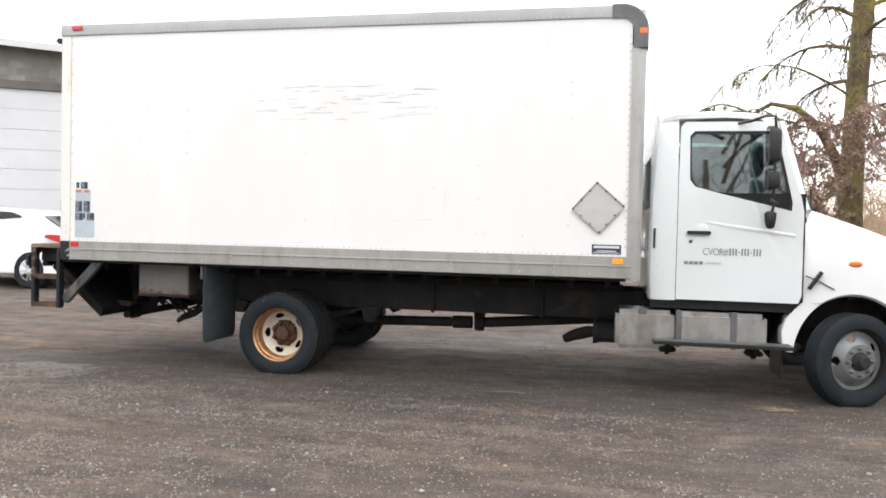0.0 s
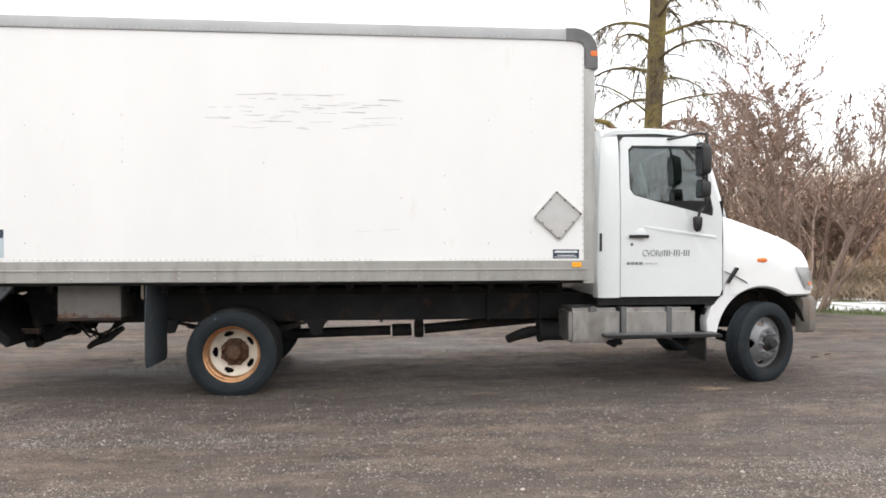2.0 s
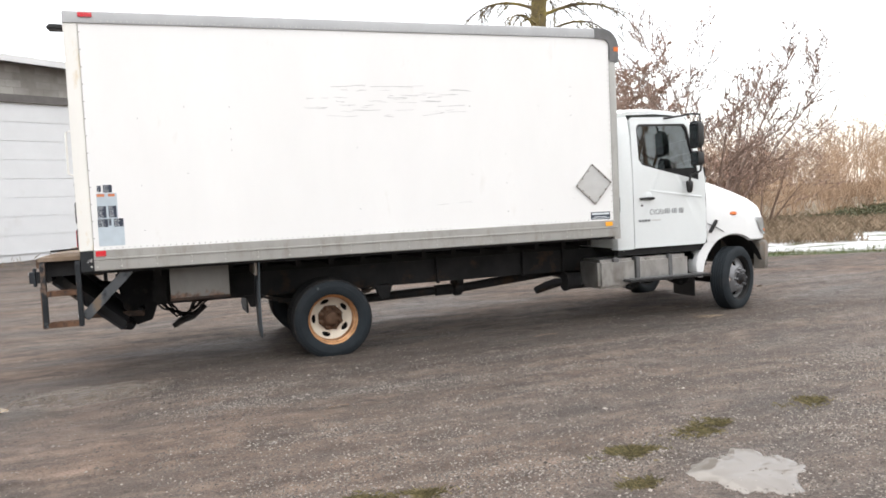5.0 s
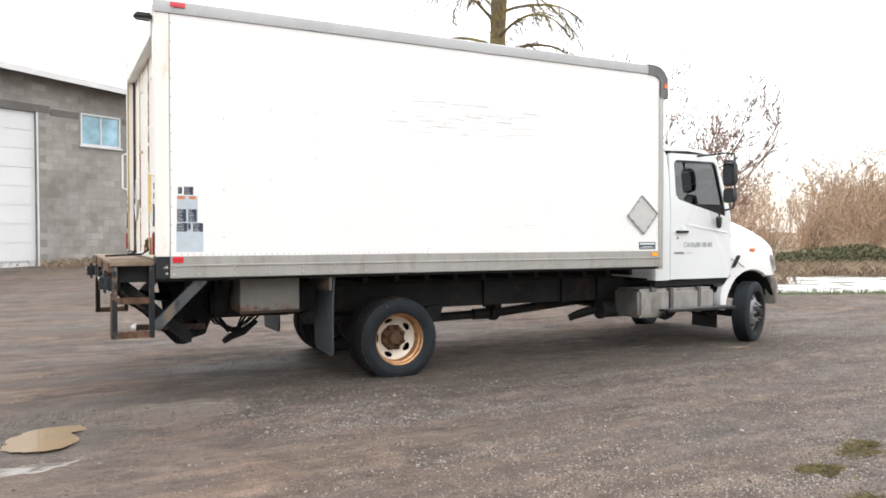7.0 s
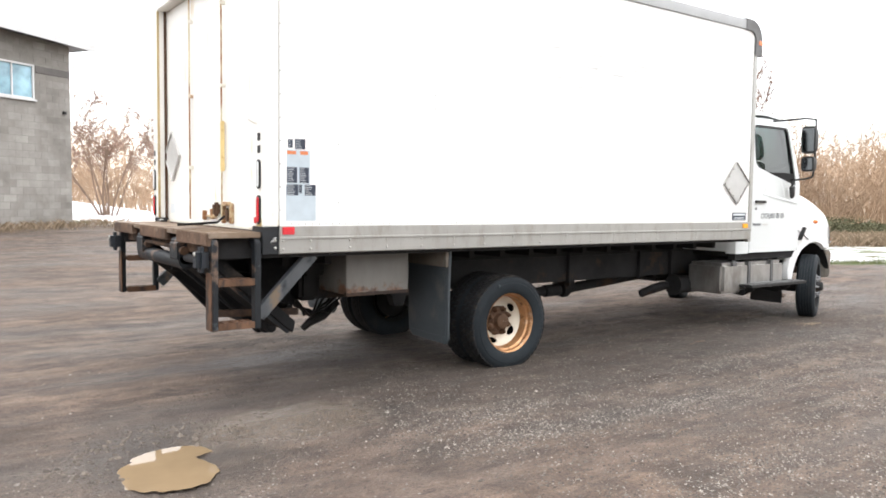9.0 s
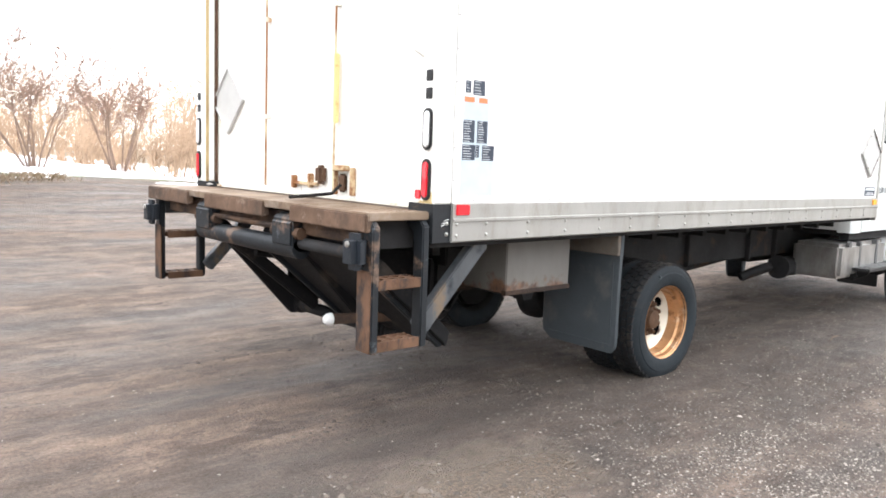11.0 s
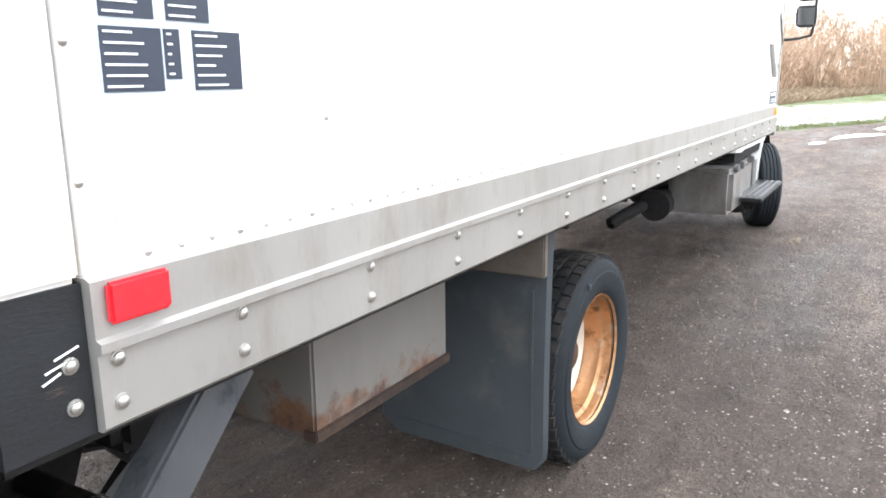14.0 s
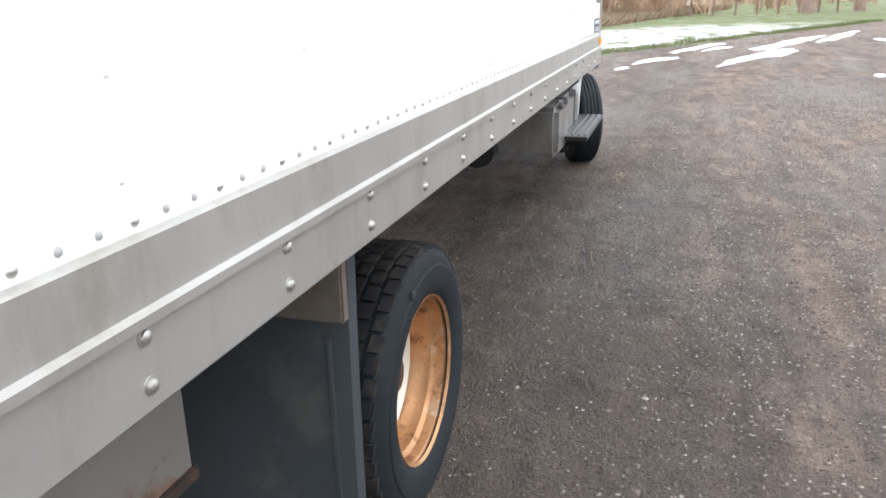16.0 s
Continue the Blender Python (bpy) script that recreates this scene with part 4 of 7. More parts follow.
def build_chassis():
    for sgn in (-1, 1):
        yc = YC + sgn * 0.42
        part("frame_rail", Soup().box(-4.55, 2.3, yc - 0.035, yc + 0.035, 0.58, 0.84), M_FRAME, truck, "muddy steel frame rail", 0.006)
    part("long_sill", Soup().box(-4.9, 0.2, YC - 0.47, YC - 0.39, 0.84, 0.905), M_UNDER, truck)
    part("long_sill", Soup().box(-4.9, 0.2, YC + 0.39, YC + 0.47, 0.84, 0.905), M_UNDER, truck)
    for x in (-4.5, -3.7, -2.2, -0.9, 0.5, 1.6):
        part("crossmember", Soup().box(x - 0.05, x + 0.05, YC - 0.385, YC + 0.385, 0.62, 0.80), M_FRAME, truck)
    for x in (-1.62, -0.55, -0.02):
        part("outrigger", Soup().box(x - 0.015, x + 0.015, YC - 0.50, YC - 0.455, 0.565, 0.86), M_FRAME, truck, bevel=0.004)
    # rear axle and springs
    part("rear_axle", Soup().tube([(-2.955, YR + 0.5, 0.385), (-2.955, YL - 0.5, 0.385)], 0.075, 14).lathe([(0.02, -0.12), (0.15, -0.11), (0.21, -0.03), (0.21, 0.05), (0.12, 0.14), (0.02, 0.15)], (-2.955, YC, 0.40), 20), M_FRAME, truck, "muddy rear axle")
    for sgn in (-1, 1):
        yc = YC + sgn * 0.47
        sp = Soup()
        for k in range(6):
            L = 0.72 - k * 0.09
            z = 0.50 - k * 0.014
            sp.loft([[(x, yc - 0.035, z + 0.10 * (x + 2.955) ** 2 / 0.5), (x, yc + 0.035, z + 0.10 * (x + 2.955) ** 2 / 0.5), (x, yc + 0.035, z + 0.010 + 0.10 * (x + 2.955) ** 2 / 0.5), (x, yc - 0.035, z + 0.010 + 0.10 * (x + 2.955) ** 2 / 0.5)] for x in [-2.955 - L + 2 * L * i / 10 for i in range(11)]])
        part("leaf_spring", sp, M_FRAME, truck, "muddy leaf spring")
        part("spring_hanger", Soup().prism([(-2.36, 0.60), (-2.16, 0.60), (-2.21, 0.46), (-2.27, 0.44), (-2.31, 0.47)], "y", yc - 0.045, yc + 0.045), M_FRAME, truck)
        part("spring_hanger", Soup().prism([(-3.75, 0.60), (-3.57, 0.60), (-3.62, 0.48), (-3.70, 0.48)], "y", yc - 0.045, yc + 0.045), M_FRAME, truck)
    # drive shaft in two pieces
    shaft = part("drive_shaft", Soup().tube([(-2.75, YC, 0.395), (-1.52, YC, 0.425)], 0.052, 14).tube([(-1.50, YC, 0.425), (-1.30, YC, 0.43)], 0.066, 14).tube([(-1.16, YC, 0.435), (0.15, YC, 0.545)], 0.054, 14), M_FRAME, truck, "muddy two-piece drive shaft")
    part("shaft_bearing", Soup().lathe([(0.03, -0.05), (0.085, -0.045), (0.095, 0), (0.085, 0.045), (0.03, 0.05)], (-1.22, YC, 0.435), 16, 90).box(-1.26, -1.18, YC - 0.13, YC + 0.13, 0.48, 0.60), M_FRAME, shaft, "shaft centre bearing")
    part("gearbox", Soup().box(0.1, 0.75, YC - 0.2, YC + 0.2, 0.46, 0.86), M_UNDER, truck, bevel=0.05)
    part("engine_block", Soup().box(1.0, 2.2, YC - 0.33, YC + 0.33, 0.45, 1.1), M_UNDER, truck, bevel=0.05)
    # exhaust
    part("muffler", Soup().tube([(0.72, 7.22, 0.47), (-0.02, 7.22, 0.47)], 0.10, 18).tube([(-0.02, 7.22, 0.47), (-0.06, 7.22, 0.47)], [0.115, 0.115], 18), M_FRAME, truck, "dark muddy exhaust canister with clamp")
    part("tail_pipe", Soup().tube([(0.0, 7.30, 0.46), (-0.12, 7.32, 0.46), (-0.22, 7.38, 0.42), (-0.32, 7.46, 0.355)], 0.045, 14, False).tube([(-0.32, 7.46, 0.355), (0.0, 7.30, 0.46)], 0.038, 14, False), M_FRAME, truck, "bent exhaust tail pipe")
    # front axle
    part("front_axle", Soup().box(1.98, 2.10, YC - 0.85, YC + 0.85, 0.30, 0.40), M_UNDER, truck, bevel=0.02)
    # tank and steps
    tank = part("fuel_tank", Soup().box(0.13, 0.62, 6.72, 7.18, 0.40, 0.735), M_ALU, truck, "dull aluminium tank end", 0.035)
    part("fuel_tank", Soup().box(0.60, 1.375, 6.745, 7.18, 0.44, 0.735), M_ALU, truck, "bright aluminium fuel tank with straps", 0.04)
    for x in (0.635, 1.08):
        part("tank_strap", Soup().box(x, x + 0.05, 6.735, 7.19, 0.43, 0.745), M_CAST, tank, "dark tank strap", 0.004)
    part("filler_cap", Soup().lathe([(0.001, -0.03), (0.035, -0.028), (0.038, 0.0)], (0.36, 6.75, 0.72), 16), M_CAST, tank)
    st = part("cab_step", Soup().box(0.44, 1.55, 6.56, 6.78, 0.468, 0.498), M_PLASTIC, truck, "long black cab step", 0.006)
    part("step_tread", Soup().box(0.50, 1.50, 6.575, 6.59, 0.498, 0.506).box(0.50, 1.50, 6.62, 6.635, 0.498, 0.506).box(0.50, 1.50, 6.665, 6.68, 0.498, 0.506), M_CAST, st)
    for x in (0.55, 1.25):
        part("step_bracket", Soup().prism([(6.60, 0.468), (7.1, 0.468), (7.1, 0.40), (6.75, 0.36), (6.62, 0.43)], "x", x, x + 0.035), M_UNDER, st)
        part("bracket_lug", Soup().box(x - 0.05, x + 0.09, 6.70, 6.82, 0.385, 0.43), M_UNDER, st, bevel=0.012)
    part("front_mud_flap", Soup().box(1.50, 1.52, 6.84, 7.25, 0.20, 0.72), M_PLASTIC, truck, "black front mud flap", 0.004)
    part("air_tank", Soup().lathe([(0.02, -0.32), (0.09, -0.30), (0.12, -0.25), (0.12, 0.25), (0.09, 0.30), (0.02, 0.32)], (1.1, 7.6, 0.44), 18, 90), M_UNDER, truck)
    # tool plate ahead of the rear frame, mud flaps
    bx = part("pump_box", Soup().box(-4.463, -3.928, 6.70, 7.15, 0.678, 0.985), M_PUMPBOX, truck, "grey steel pump box with rusted lower edge", 0.006)
    part("box_lip", Soup().box(-4.468, -3.923, 6.693, 6.73, 0.668, 0.694), M_RUSTY, bx, "rusted lower lip", 0.003)

    def flap():
        n, rows = 16, []
        for i in range(n + 1):
            z = 0.99 - 0.727 * i / n
            k = 0.012 * math.sin(2.6 * i / n) - 0.006
            r = max(0.0, 0.30 - (z - 0.033))             # rounds the lower corners
            c = 0.045 * (1 - math.sqrt(max(0.0, 1 - (r / 0.071) ** 2))) if r > 0 else 0.0
            a, e = 6.515 + c, 7.125 - c * 1.6
            rows.append([(-3.66 - k, a, z), (-3.66 - k - 0.01, a + 0.012, z), (-3.64 - k - 0.01, e - 0.012, z), (-3.64 - k, e, z), (-3.632 - k, e - 0.012, z), (-3.652 - k, a + 0.012, z)])
        return Soup().loft(rows)
    for fl in both("mud_flap", flap, M_FLAP, truck, "dusty grey rubber mud flap"):
        sgn = 1 if fl.data.vertices[0].co.y < 0 else -1
        ys = [6.62, 6.65, 7.075]
        b = Soup().box(-3.702, -3.676, 6.522, 7.12, 0.865, 0.99)
        part("flap_bracket", b if sgn > 0 else mirrored(b), M_BRACKET, fl, "muddy flap bracket", 0.004)
        e = Soup().beam((-3.678, 6.565, 0.315), (-3.658, 7.06, 0.315), 0.006, 0.007).beam((-3.676, 6.565, 0.315), (-3.680, 6.565, 0.82), 0.006, 0.007, (0, 1, 0))
        part("flap_crease", e if sgn > 0 else mirrored(e), M_FLAP, fl)
    # hoses under the tail
    rng = random.Random(8)
    for k in range(5):
        y0 = 7.36 + 0.04 * k
        a, c = Vector((-4.62 + 0.03 * k, y0, 0.60)), Vector((-4.12 - 0.03 * k, y0 + 0.05, 0.58))
        pts = [a.lerp(c, i / 8) + Vector((0, 0, -0.16 * math.sin(math.pi * i / 8) * (0.7 + 0.5 * rng.random()))) for i in range(9)]
        part("hydraulic_hose", Soup().tube(pts, 0.011, 6), M_PLASTIC, truck, "black hydraulic hose")
    part("hose_end", Soup().tube([(-4.47, 7.43, 0.33), (-4.40, 7.43, 0.38), (-4.28, 7.44, 0.42), (-4.14, 7.45, 0.52)], [0.025, 0.035, 0.038, 0.025], 8), M_PLASTIC, truck, "bundled black hose end")
    part("tail_crossbox", Soup().box(-4.64, -4.48, 7.1, 7.5, 0.60, 0.86), M_UNDER, truck, bevel=0.03)


build_chassis()


def build_wheels():
    def tyre(xc, y_out, w, r, spin=0.0, lugs=46):
        c = (xc, y_out + w / 2, RZ)
        h = w / 2
        prof = [(0.244, -h + 0.026), (0.254, -h + 0.012), (0.272, -h + 0.004), (0.300, -h - 0.005), (0.335, -h - 0.004), (0.341, -h + 0.001), (0.356, -h + 0.002), (0.376, -h + 0.015), (r - 0.010, -h + 0.030), (r - 0.010, h - 0.030), (0.376, h - 0.015), (0.335, h + 0.004), (0.300, h + 0.005), (0.272, h - 0.006), (0.244, h - 0.022)]
        s = Soup().lathe(prof, c, 72, spin)
        t = Soup()
        rot = Matrix.Rotation(radians(spin), 3, "Z")
        for k in range(lugs):
            for row in range(4):
                a = 2 * math.pi * (k + 0.5 * (row % 2)) / lugs
                da = 2 * math.pi / lugs * 0.40
                y0 = -h + 0.014 + row * (w - 0.028) / 4 + 0.004
                y1 = y0 + (w - 0.028) / 4 - 0.009
                ro0, ro1 = (r - 0.005, r) if row in (0, 3) else (r, r)
                vs = []
                for rr in (r - 0.022, None):
                    for aa, yy, ro in ((a - da, y0, ro0), (a + da, y0 + 0.006, ro0), (a + da, y1, ro1), (a - da, y1 - 0.006, ro1)):
                        q = rr if rr else (ro if not (row == 0 and yy == y0) else ro)
                        vs.append(Vector(c) + rot @ Vector((q * math.cos(aa), yy, q * math.sin(aa))))
                t.add(vs, [(3, 2, 1, 0), (4, 5, 6, 7), (0, 1, 5, 4), (1, 2, 6, 5), (2, 3, 7, 6), (3, 0, 4, 7)])
        return s, t

    def disc_with_holes(c, y_at, r_in, r_out, holes, hole_r0, hole_r1, half, dish, spin=0.0, thick=0.010):
        """A wheel disc with oval hand holes: a ring of quads with the holes left out, both faces."""
        s, n, m = Soup(), 240, 26
        rot = Matrix.Rotation(radians(spin), 3, "Z")
        rad = [r_in + (r_out - r_in) * i / m for i in range(m + 1)]

        def pt(i, j, off):
            a = 2 * math.pi * j / n
            return Vector(c) + rot @ Vector((rad[i] * math.cos(a), y_at + dish(rad[i]) + off, rad[i] * math.sin(a)))
        vid = {}
        for off in (0.0, thick):
            for i in range(m + 1):
                for j in range(n):
                    vid[(off, i, j)] = len(s.v)
                    s.v.append(tuple(pt(i, j, off)))

        def open_at(i, j):
            rm = (rad[i] + rad[i + 1]) / 2
            if not hole_r0 < rm < hole_r1:
                return False
            a = (2 * math.pi * (j + 0.5) / n) % (2 * math.pi / holes) - math.pi / holes
            k = (rm - (hole_r0 + hole_r1) / 2) / ((hole_r1 - hole_r0) / 2)
            return abs(a) < half * math.sqrt(max(0.0, 1.05 - k * k))
        for i in range(m):
            for j in range(n):
                k = (j + 1) % n
                if open_at(i, j):
                    for (i0, j0, i1, j1, ii, jj) in ((i, j, i, k, i - 1, j), (i + 1, j, i + 1, k, i + 1, j), (i, j, i + 1, j, i, (j - 1) % n), (i, k, i + 1, k, i, k)):
                        if 0 <= ii < m and not open_at(ii, jj):
                            s.f.append((vid[(0.0, i0, j0)], vid[(0.0, i1, j1)], vid[(thick, i1, j1)], vid[(thick, i0, j0)]))
                    continue
                s.f.append((vid[(0.0, i, j)], vid[(0.0, i, k)], vid[(0.0, i + 1, k)], vid[(0.0, i + 1, j)]))
                s.f.append((vid[(thick, i, j)], vid[(thick, i + 1, j)], vid[(thick, i + 1, k)], vid[(thick, i, k)]))
        return s

    R, RZ = 0.388, 0.362                  # the rear tyres have sunk into the mud
    xr, w = -2.955, 0.215
    for side in (1, -1):
        def sd_(s):
            return s if side > 0 else mirrored(s)
        for inner in (False, True):
            y_out = 6.612 + (0.245 if inner else 0.0)
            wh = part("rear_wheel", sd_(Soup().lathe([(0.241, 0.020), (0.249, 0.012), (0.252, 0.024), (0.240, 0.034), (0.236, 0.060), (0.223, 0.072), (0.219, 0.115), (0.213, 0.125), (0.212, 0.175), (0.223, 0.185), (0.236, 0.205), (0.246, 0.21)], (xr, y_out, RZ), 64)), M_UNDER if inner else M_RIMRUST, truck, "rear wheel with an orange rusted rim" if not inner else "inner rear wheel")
            t, lugs = tyre(xr, y_out, w, R + 0.013)
            ty = part("tyre", sd_(t), M_TYRE, wh, "black tyre, dusty blue-grey side wall")
            part("tread_block", sd_(lugs), M_TREAD, ty, "deep block tread", smooth=20)["kind"] = "stuff"
            if inner:
                part("brake_drum", sd_(Soup().lathe([(0.001, 0.03), (0.220, 0.03), (0.205, 0.06), (0.19, 0.19), (0.05, 0.20), (0.001, 0.20)], (xr, y_out, RZ), 32)), M_UNDER, wh, "black brake drum")
            if not inner:
                dish = (lambda r: 0.190 - 0.055 * max(0.0, (r - 0.13) / 0.085) ** 2)
                part("rim_disc", sd_(disc_with_holes((xr, y_out, RZ), 0.0, 0.05, 0.215, 5, 0.150, 0.194, 0.25, dish)), M_RIM, wh, "cream painted wheel disc with five hand holes, rusting")
                hub = part("hub", sd_(Soup().lathe([(0.001, 0.098), (0.050, 0.10), (0.062, 0.108), (0.066, 0.155), (0.086, 0.165), (0.122, 0.183), (0.126, 0.196)], (xr, y_out, RZ), 24)), M_HUB, wh, "rusty axle hub")
                nut = Soup().lathe([(0.001, -0.052), (0.016, -0.050), (0.020, -0.03), (0.029, -0.018), (0.029, 0.0)], (0, 0, 0), 6)
                for k in range(8):
                    a = 2 * math.pi * (k + 0.5) / 8
                    n_ = Soup()
                    n_.add([(xr + 0.104 * math.cos(a) + x, y_out + 0.182 + y, RZ + 0.104 * math.sin(a) + z) for x, y, z in nut.v], nut.f)
                    part("wheel_nut", sd_(n_), M_HUB, hub)
                part("wheel_weight", sd_(Soup().box(xr - 0.150, xr - 0.130, y_out - 0.009, y_out + 0.004, RZ + 0.308, RZ + 0.330)), M_FLAP, ty, "small pale patch on the side wall", 0.004)
    # steered front wheels, turned to the far side
    STEER = 23.0
    for side in (1, -1):
        c = Vector((2.045, 6.70 + 0.11 if side > 0 else 2 * YC - 6.81, R))
        flip = 1 if side > 0 else -1

        def tr(s):
            m = Soup()
            rot = Matrix.Rotation(radians(STEER), 3, "Z")
            m.v = [tuple(c + rot @ Vector((x, flip * y, z))) for x, y, z in s.v]
            m.f = list(s.f)
            return m
        # barrel near black: the shade behind the hand holes is put into its colour
        wh = part("front_wheel", tr(Soup().lathe([(0.258, -0.088), (0.266, -0.098), (0.268, -0.085), (0.250, -0.075), (0.240, -0.02), (0.235, 0.08), (0.258, 0.09)], (0, 0, 0), 64)), M_UNDER, truck, "front wheel with a grey steel rim, turned to one side")
        part("tyre", tr(Soup().lathe([(0.262, -0.085), (0.272, -0.101), (0.300, -0.1075), (0.335, -0.105), (0.352, -0.101), (0.372, -0.091), (0.384, -0.081)] + [q for k in range(5) for q in ((R, -0.0775 + k * 0.031), (R, -0.0775 + k * 0.031 + 0.022), (R - 0.010, -0.0775 + k * 0.031 + 0.023), (R - 0.010, -0.0775 + k * 0.031 + 0.030))] + [(0.384, 0.081), (0.372, 0.091), (0.335, 0.105), (0.300, 0.1075), (0.262, 0.085)], (0, 0, 0), 72)), M_TYRE, wh, "black ribbed tyre with dried mud")
        dish = (lambda r: -0.035 - 0.055 * min(1.0, max(0.0, (0.215 - r) / 0.075)))
        part("rim_disc", tr(disc_with_holes((0, 0, 0), 0.0, 0.05, 0.245, 5, 0.165, 0.215, 0.20, dish)), M_RIMGREY, wh, "grey wheel disc with hand holes")
        hub = part("hub", tr(Soup().lathe([(0.001, -0.165), (0.04, -0.165), (0.052, -0.155), (0.056, -0.12), (0.075, -0.105), (0.08, -0.085)], (0, 0, 0), 24)), M_FRAME, wh, "dark muddy hub cap")
        nut = Soup().lathe([(0.001, -0.045), (0.012, -0.043), (0.015, -0.02), (0.021, -0.012), (0.021, 0.0)], (0, 0, 0), 6)
        for k in range(8):
            a = 2 * math.pi * k / 8
            n_ = Soup()
            n_.add([(0.112 * math.cos(a) + x, -0.086 + y, 0.112 * math.sin(a) + z) for x, y, z in nut.v], nut.f)
            part("wheel_nut", tr(n_), M_RIMGREY, hub)


build_wheels()


def build_cab():
    """Cab: shell of lofted rings with door and window openings cut by building the side from strips."""
    YS, YSL = 6.74, 2 * YC - 6.74

    def both_sides(name, poly, y0, y1, mat, label="", bevel=0.006, parent=None):
        a = Soup().prism(poly, "y", y0, y1)
        return part(name, a, mat, parent or truck, label, bevel), part(name, mirrored(a), mat, parent or truck, label, bevel)
    # rear quarter with rounded back corner
    def quarter():
        rings = []
        for z, x, yin in ((0.83, 0.40, 0.0), (1.0, 0.39, 0.0), (1.7, 0.40, 0.0), (2.15, 0.425, 0.035), (2.33, 0.445, 0.075), (2.40, 0.48, 0.12)):
            y = YS + yin
            rings.append([(0.62, y, z), (x + 0.07, y, z), (x + 0.02, y + 0.025, z), (x, y + 0.08, z), (x, y + 0.14, z), (0.62, y + 0.10, z)])
        return Soup().loft(rings)
    both("cab_quarter", quarter, M_CAB, truck, "white cab rear quarter", 0.0)
    part("cab_back", Soup().box(0.40, 0.44, YS + 0.10, YSL - 0.10, 0.85, 1.62).box(0.43, 0.46, YS + 0.10, YSL - 0.10, 2.12, 2.42).box(0.42, 0.45, YS + 0.10, YS + 0.5, 1.62, 2.12).box(0.42, 0.45, YSL - 0.5, YSL - 0.10, 1.62, 2.12), M_CAB, truck, "white cab back wall")
    # roof
    rings = []
    for x, z, yin in ((0.45, 2.38, 0.14), (0.50, 2.46, 0.10), (0.62, 2.49, 0.085), (1.0, 2.50, 0.085), (1.28, 2.48, 0.09), (1.42, 2.43, 0.11), (1.47, 2.38, 0.14)):
        n = 12
        ring = []
        for i in range(n + 1):
            u = -1 + 2 * i / n
            y = YC + u * (YC - YS - yin)
            ring.append((x, y, z - 0.075 * abs(u) ** 3.5 + 0.012))
        for i in range(n + 1):
            u = 1 - 2 * i / n
            y = YC + u * (YC - YS - yin)
            ring.append((x + 0.0, y, z - 0.075 * abs(u) ** 3.5 - 0.03))
        rings.append(ring)
    part("cab_roof", Soup().loft(rings), M_CAB, truck, "white cab roof")
    # doors: a frame of strips round the window
    def slope(z):
        return YS + max(0.0, (z - 1.65)) ** 1.3 * 0.085
    door_poly = [(0.625, 0.84), (1.60, 0.84), (1.625, 0.90), (1.625, 1.60), (1.60, 1.72), (1.43, 2.30), (1.37, 2.355), (0.67, 2.355), (0.635, 2.31), (0.625, 1.9)]
    win = [(0.715, 1.86), (0.76, 1.80), (1.0, 1.735), (1.53, 1.605), (1.535, 1.67), (1.415, 2.23), (1.375, 2.275), (0.75, 2.275), (0.71, 2.235)]

    def door_skin(off, grow=0.0):
        """The skin between outline and window, matched by angle about the window's middle."""
        c = (1.08, 1.92)
        k = 72

        def cast(poly, a):
            d = (math.cos(a), math.sin(a))
            best = None
            for i in range(len(poly)):
                p, q = poly[i], poly[(i + 1) % len(poly)]
                ex, ez = q[0] - p[0], q[1] - p[1]
                det = d[0] * -ez + ex * d[1]
                if abs(det) < 1e-9:
                    continue
                t = ((p[0] - c[0]) * -ez + ex * (p[1] - c[1])) / det
                s = (d[0] * (p[1] - c[1]) - d[1] * (p[0] - c[0])) / det
                if t > 0 and -1e-6 <= s <= 1 + 1e-6 and (best is None or t > best):
                    best = t
            return (c[0] + best * d[0], c[1] + best * d[1])
        angs = sorted([2 * math.pi * i / k for i in range(k)] + [math.atan2(z - c[1], x - c[0]) % (2 * math.pi) for x, z in door_poly + win])
        rings = [[], [], [], [], []]
        for a in angs:
            o, i_ = cast(door_poly, a), cast(win, a)
            for r_, u in ((0, 1.0), (1, 0.75), (2, 0.4), (3, 0.0)):
                x, z = i_[0] + u * (o[0] - i_[0]), i_[1] + u * (o[1] - i_[1])
                y = slope(z) + off
                y += 0.010 * math.exp(-((z - 1.42 + 0.05 * (x - 1.0)) / 0.03) ** 2) * (1 if x > 0.95 else max(0, (x - 0.7) / 0.25))
                rings[r_].append((x, y, z))
            rings[4].append((i_[0], slope(i_[1]) + off + 0.05, i_[1]))
        outer = [(x, y + 0.05, z) for x, y, z in rings[0]]
        return [outer] + rings
    for side in (1, -1):
        rr = door_skin(-0.004)
        s = Soup().loft(rr, True, False)
        k = len(rr[0])
        s.loft([rr[0], rr[-1]], True, False)
        if side < 0:
            s = mirrored(s)

        def fl(q):
            return q if side > 0 else mirrored(q)
        door = part("cab_door", s, M_CAB, truck, "white cab door with a black handle")
        inset = [(1.08 + (x - 1.08) * 0.955, 1.92 + (z - 1.92) * 0.94) for x, z in win]
        pane = Soup().add([(x, slope(z) + 0.022, z) for x, z in win], [tuple(range(len(win)))]).add([(x, slope(z) + 0.027, z) for x, z in win], [tuple(range(len(win)))[::-1]])
        g = part("window_glass", fl(pane), M_GLASS, door, "grey tinted door glass")
        g.visible_shadow = False
        kk = len(win)
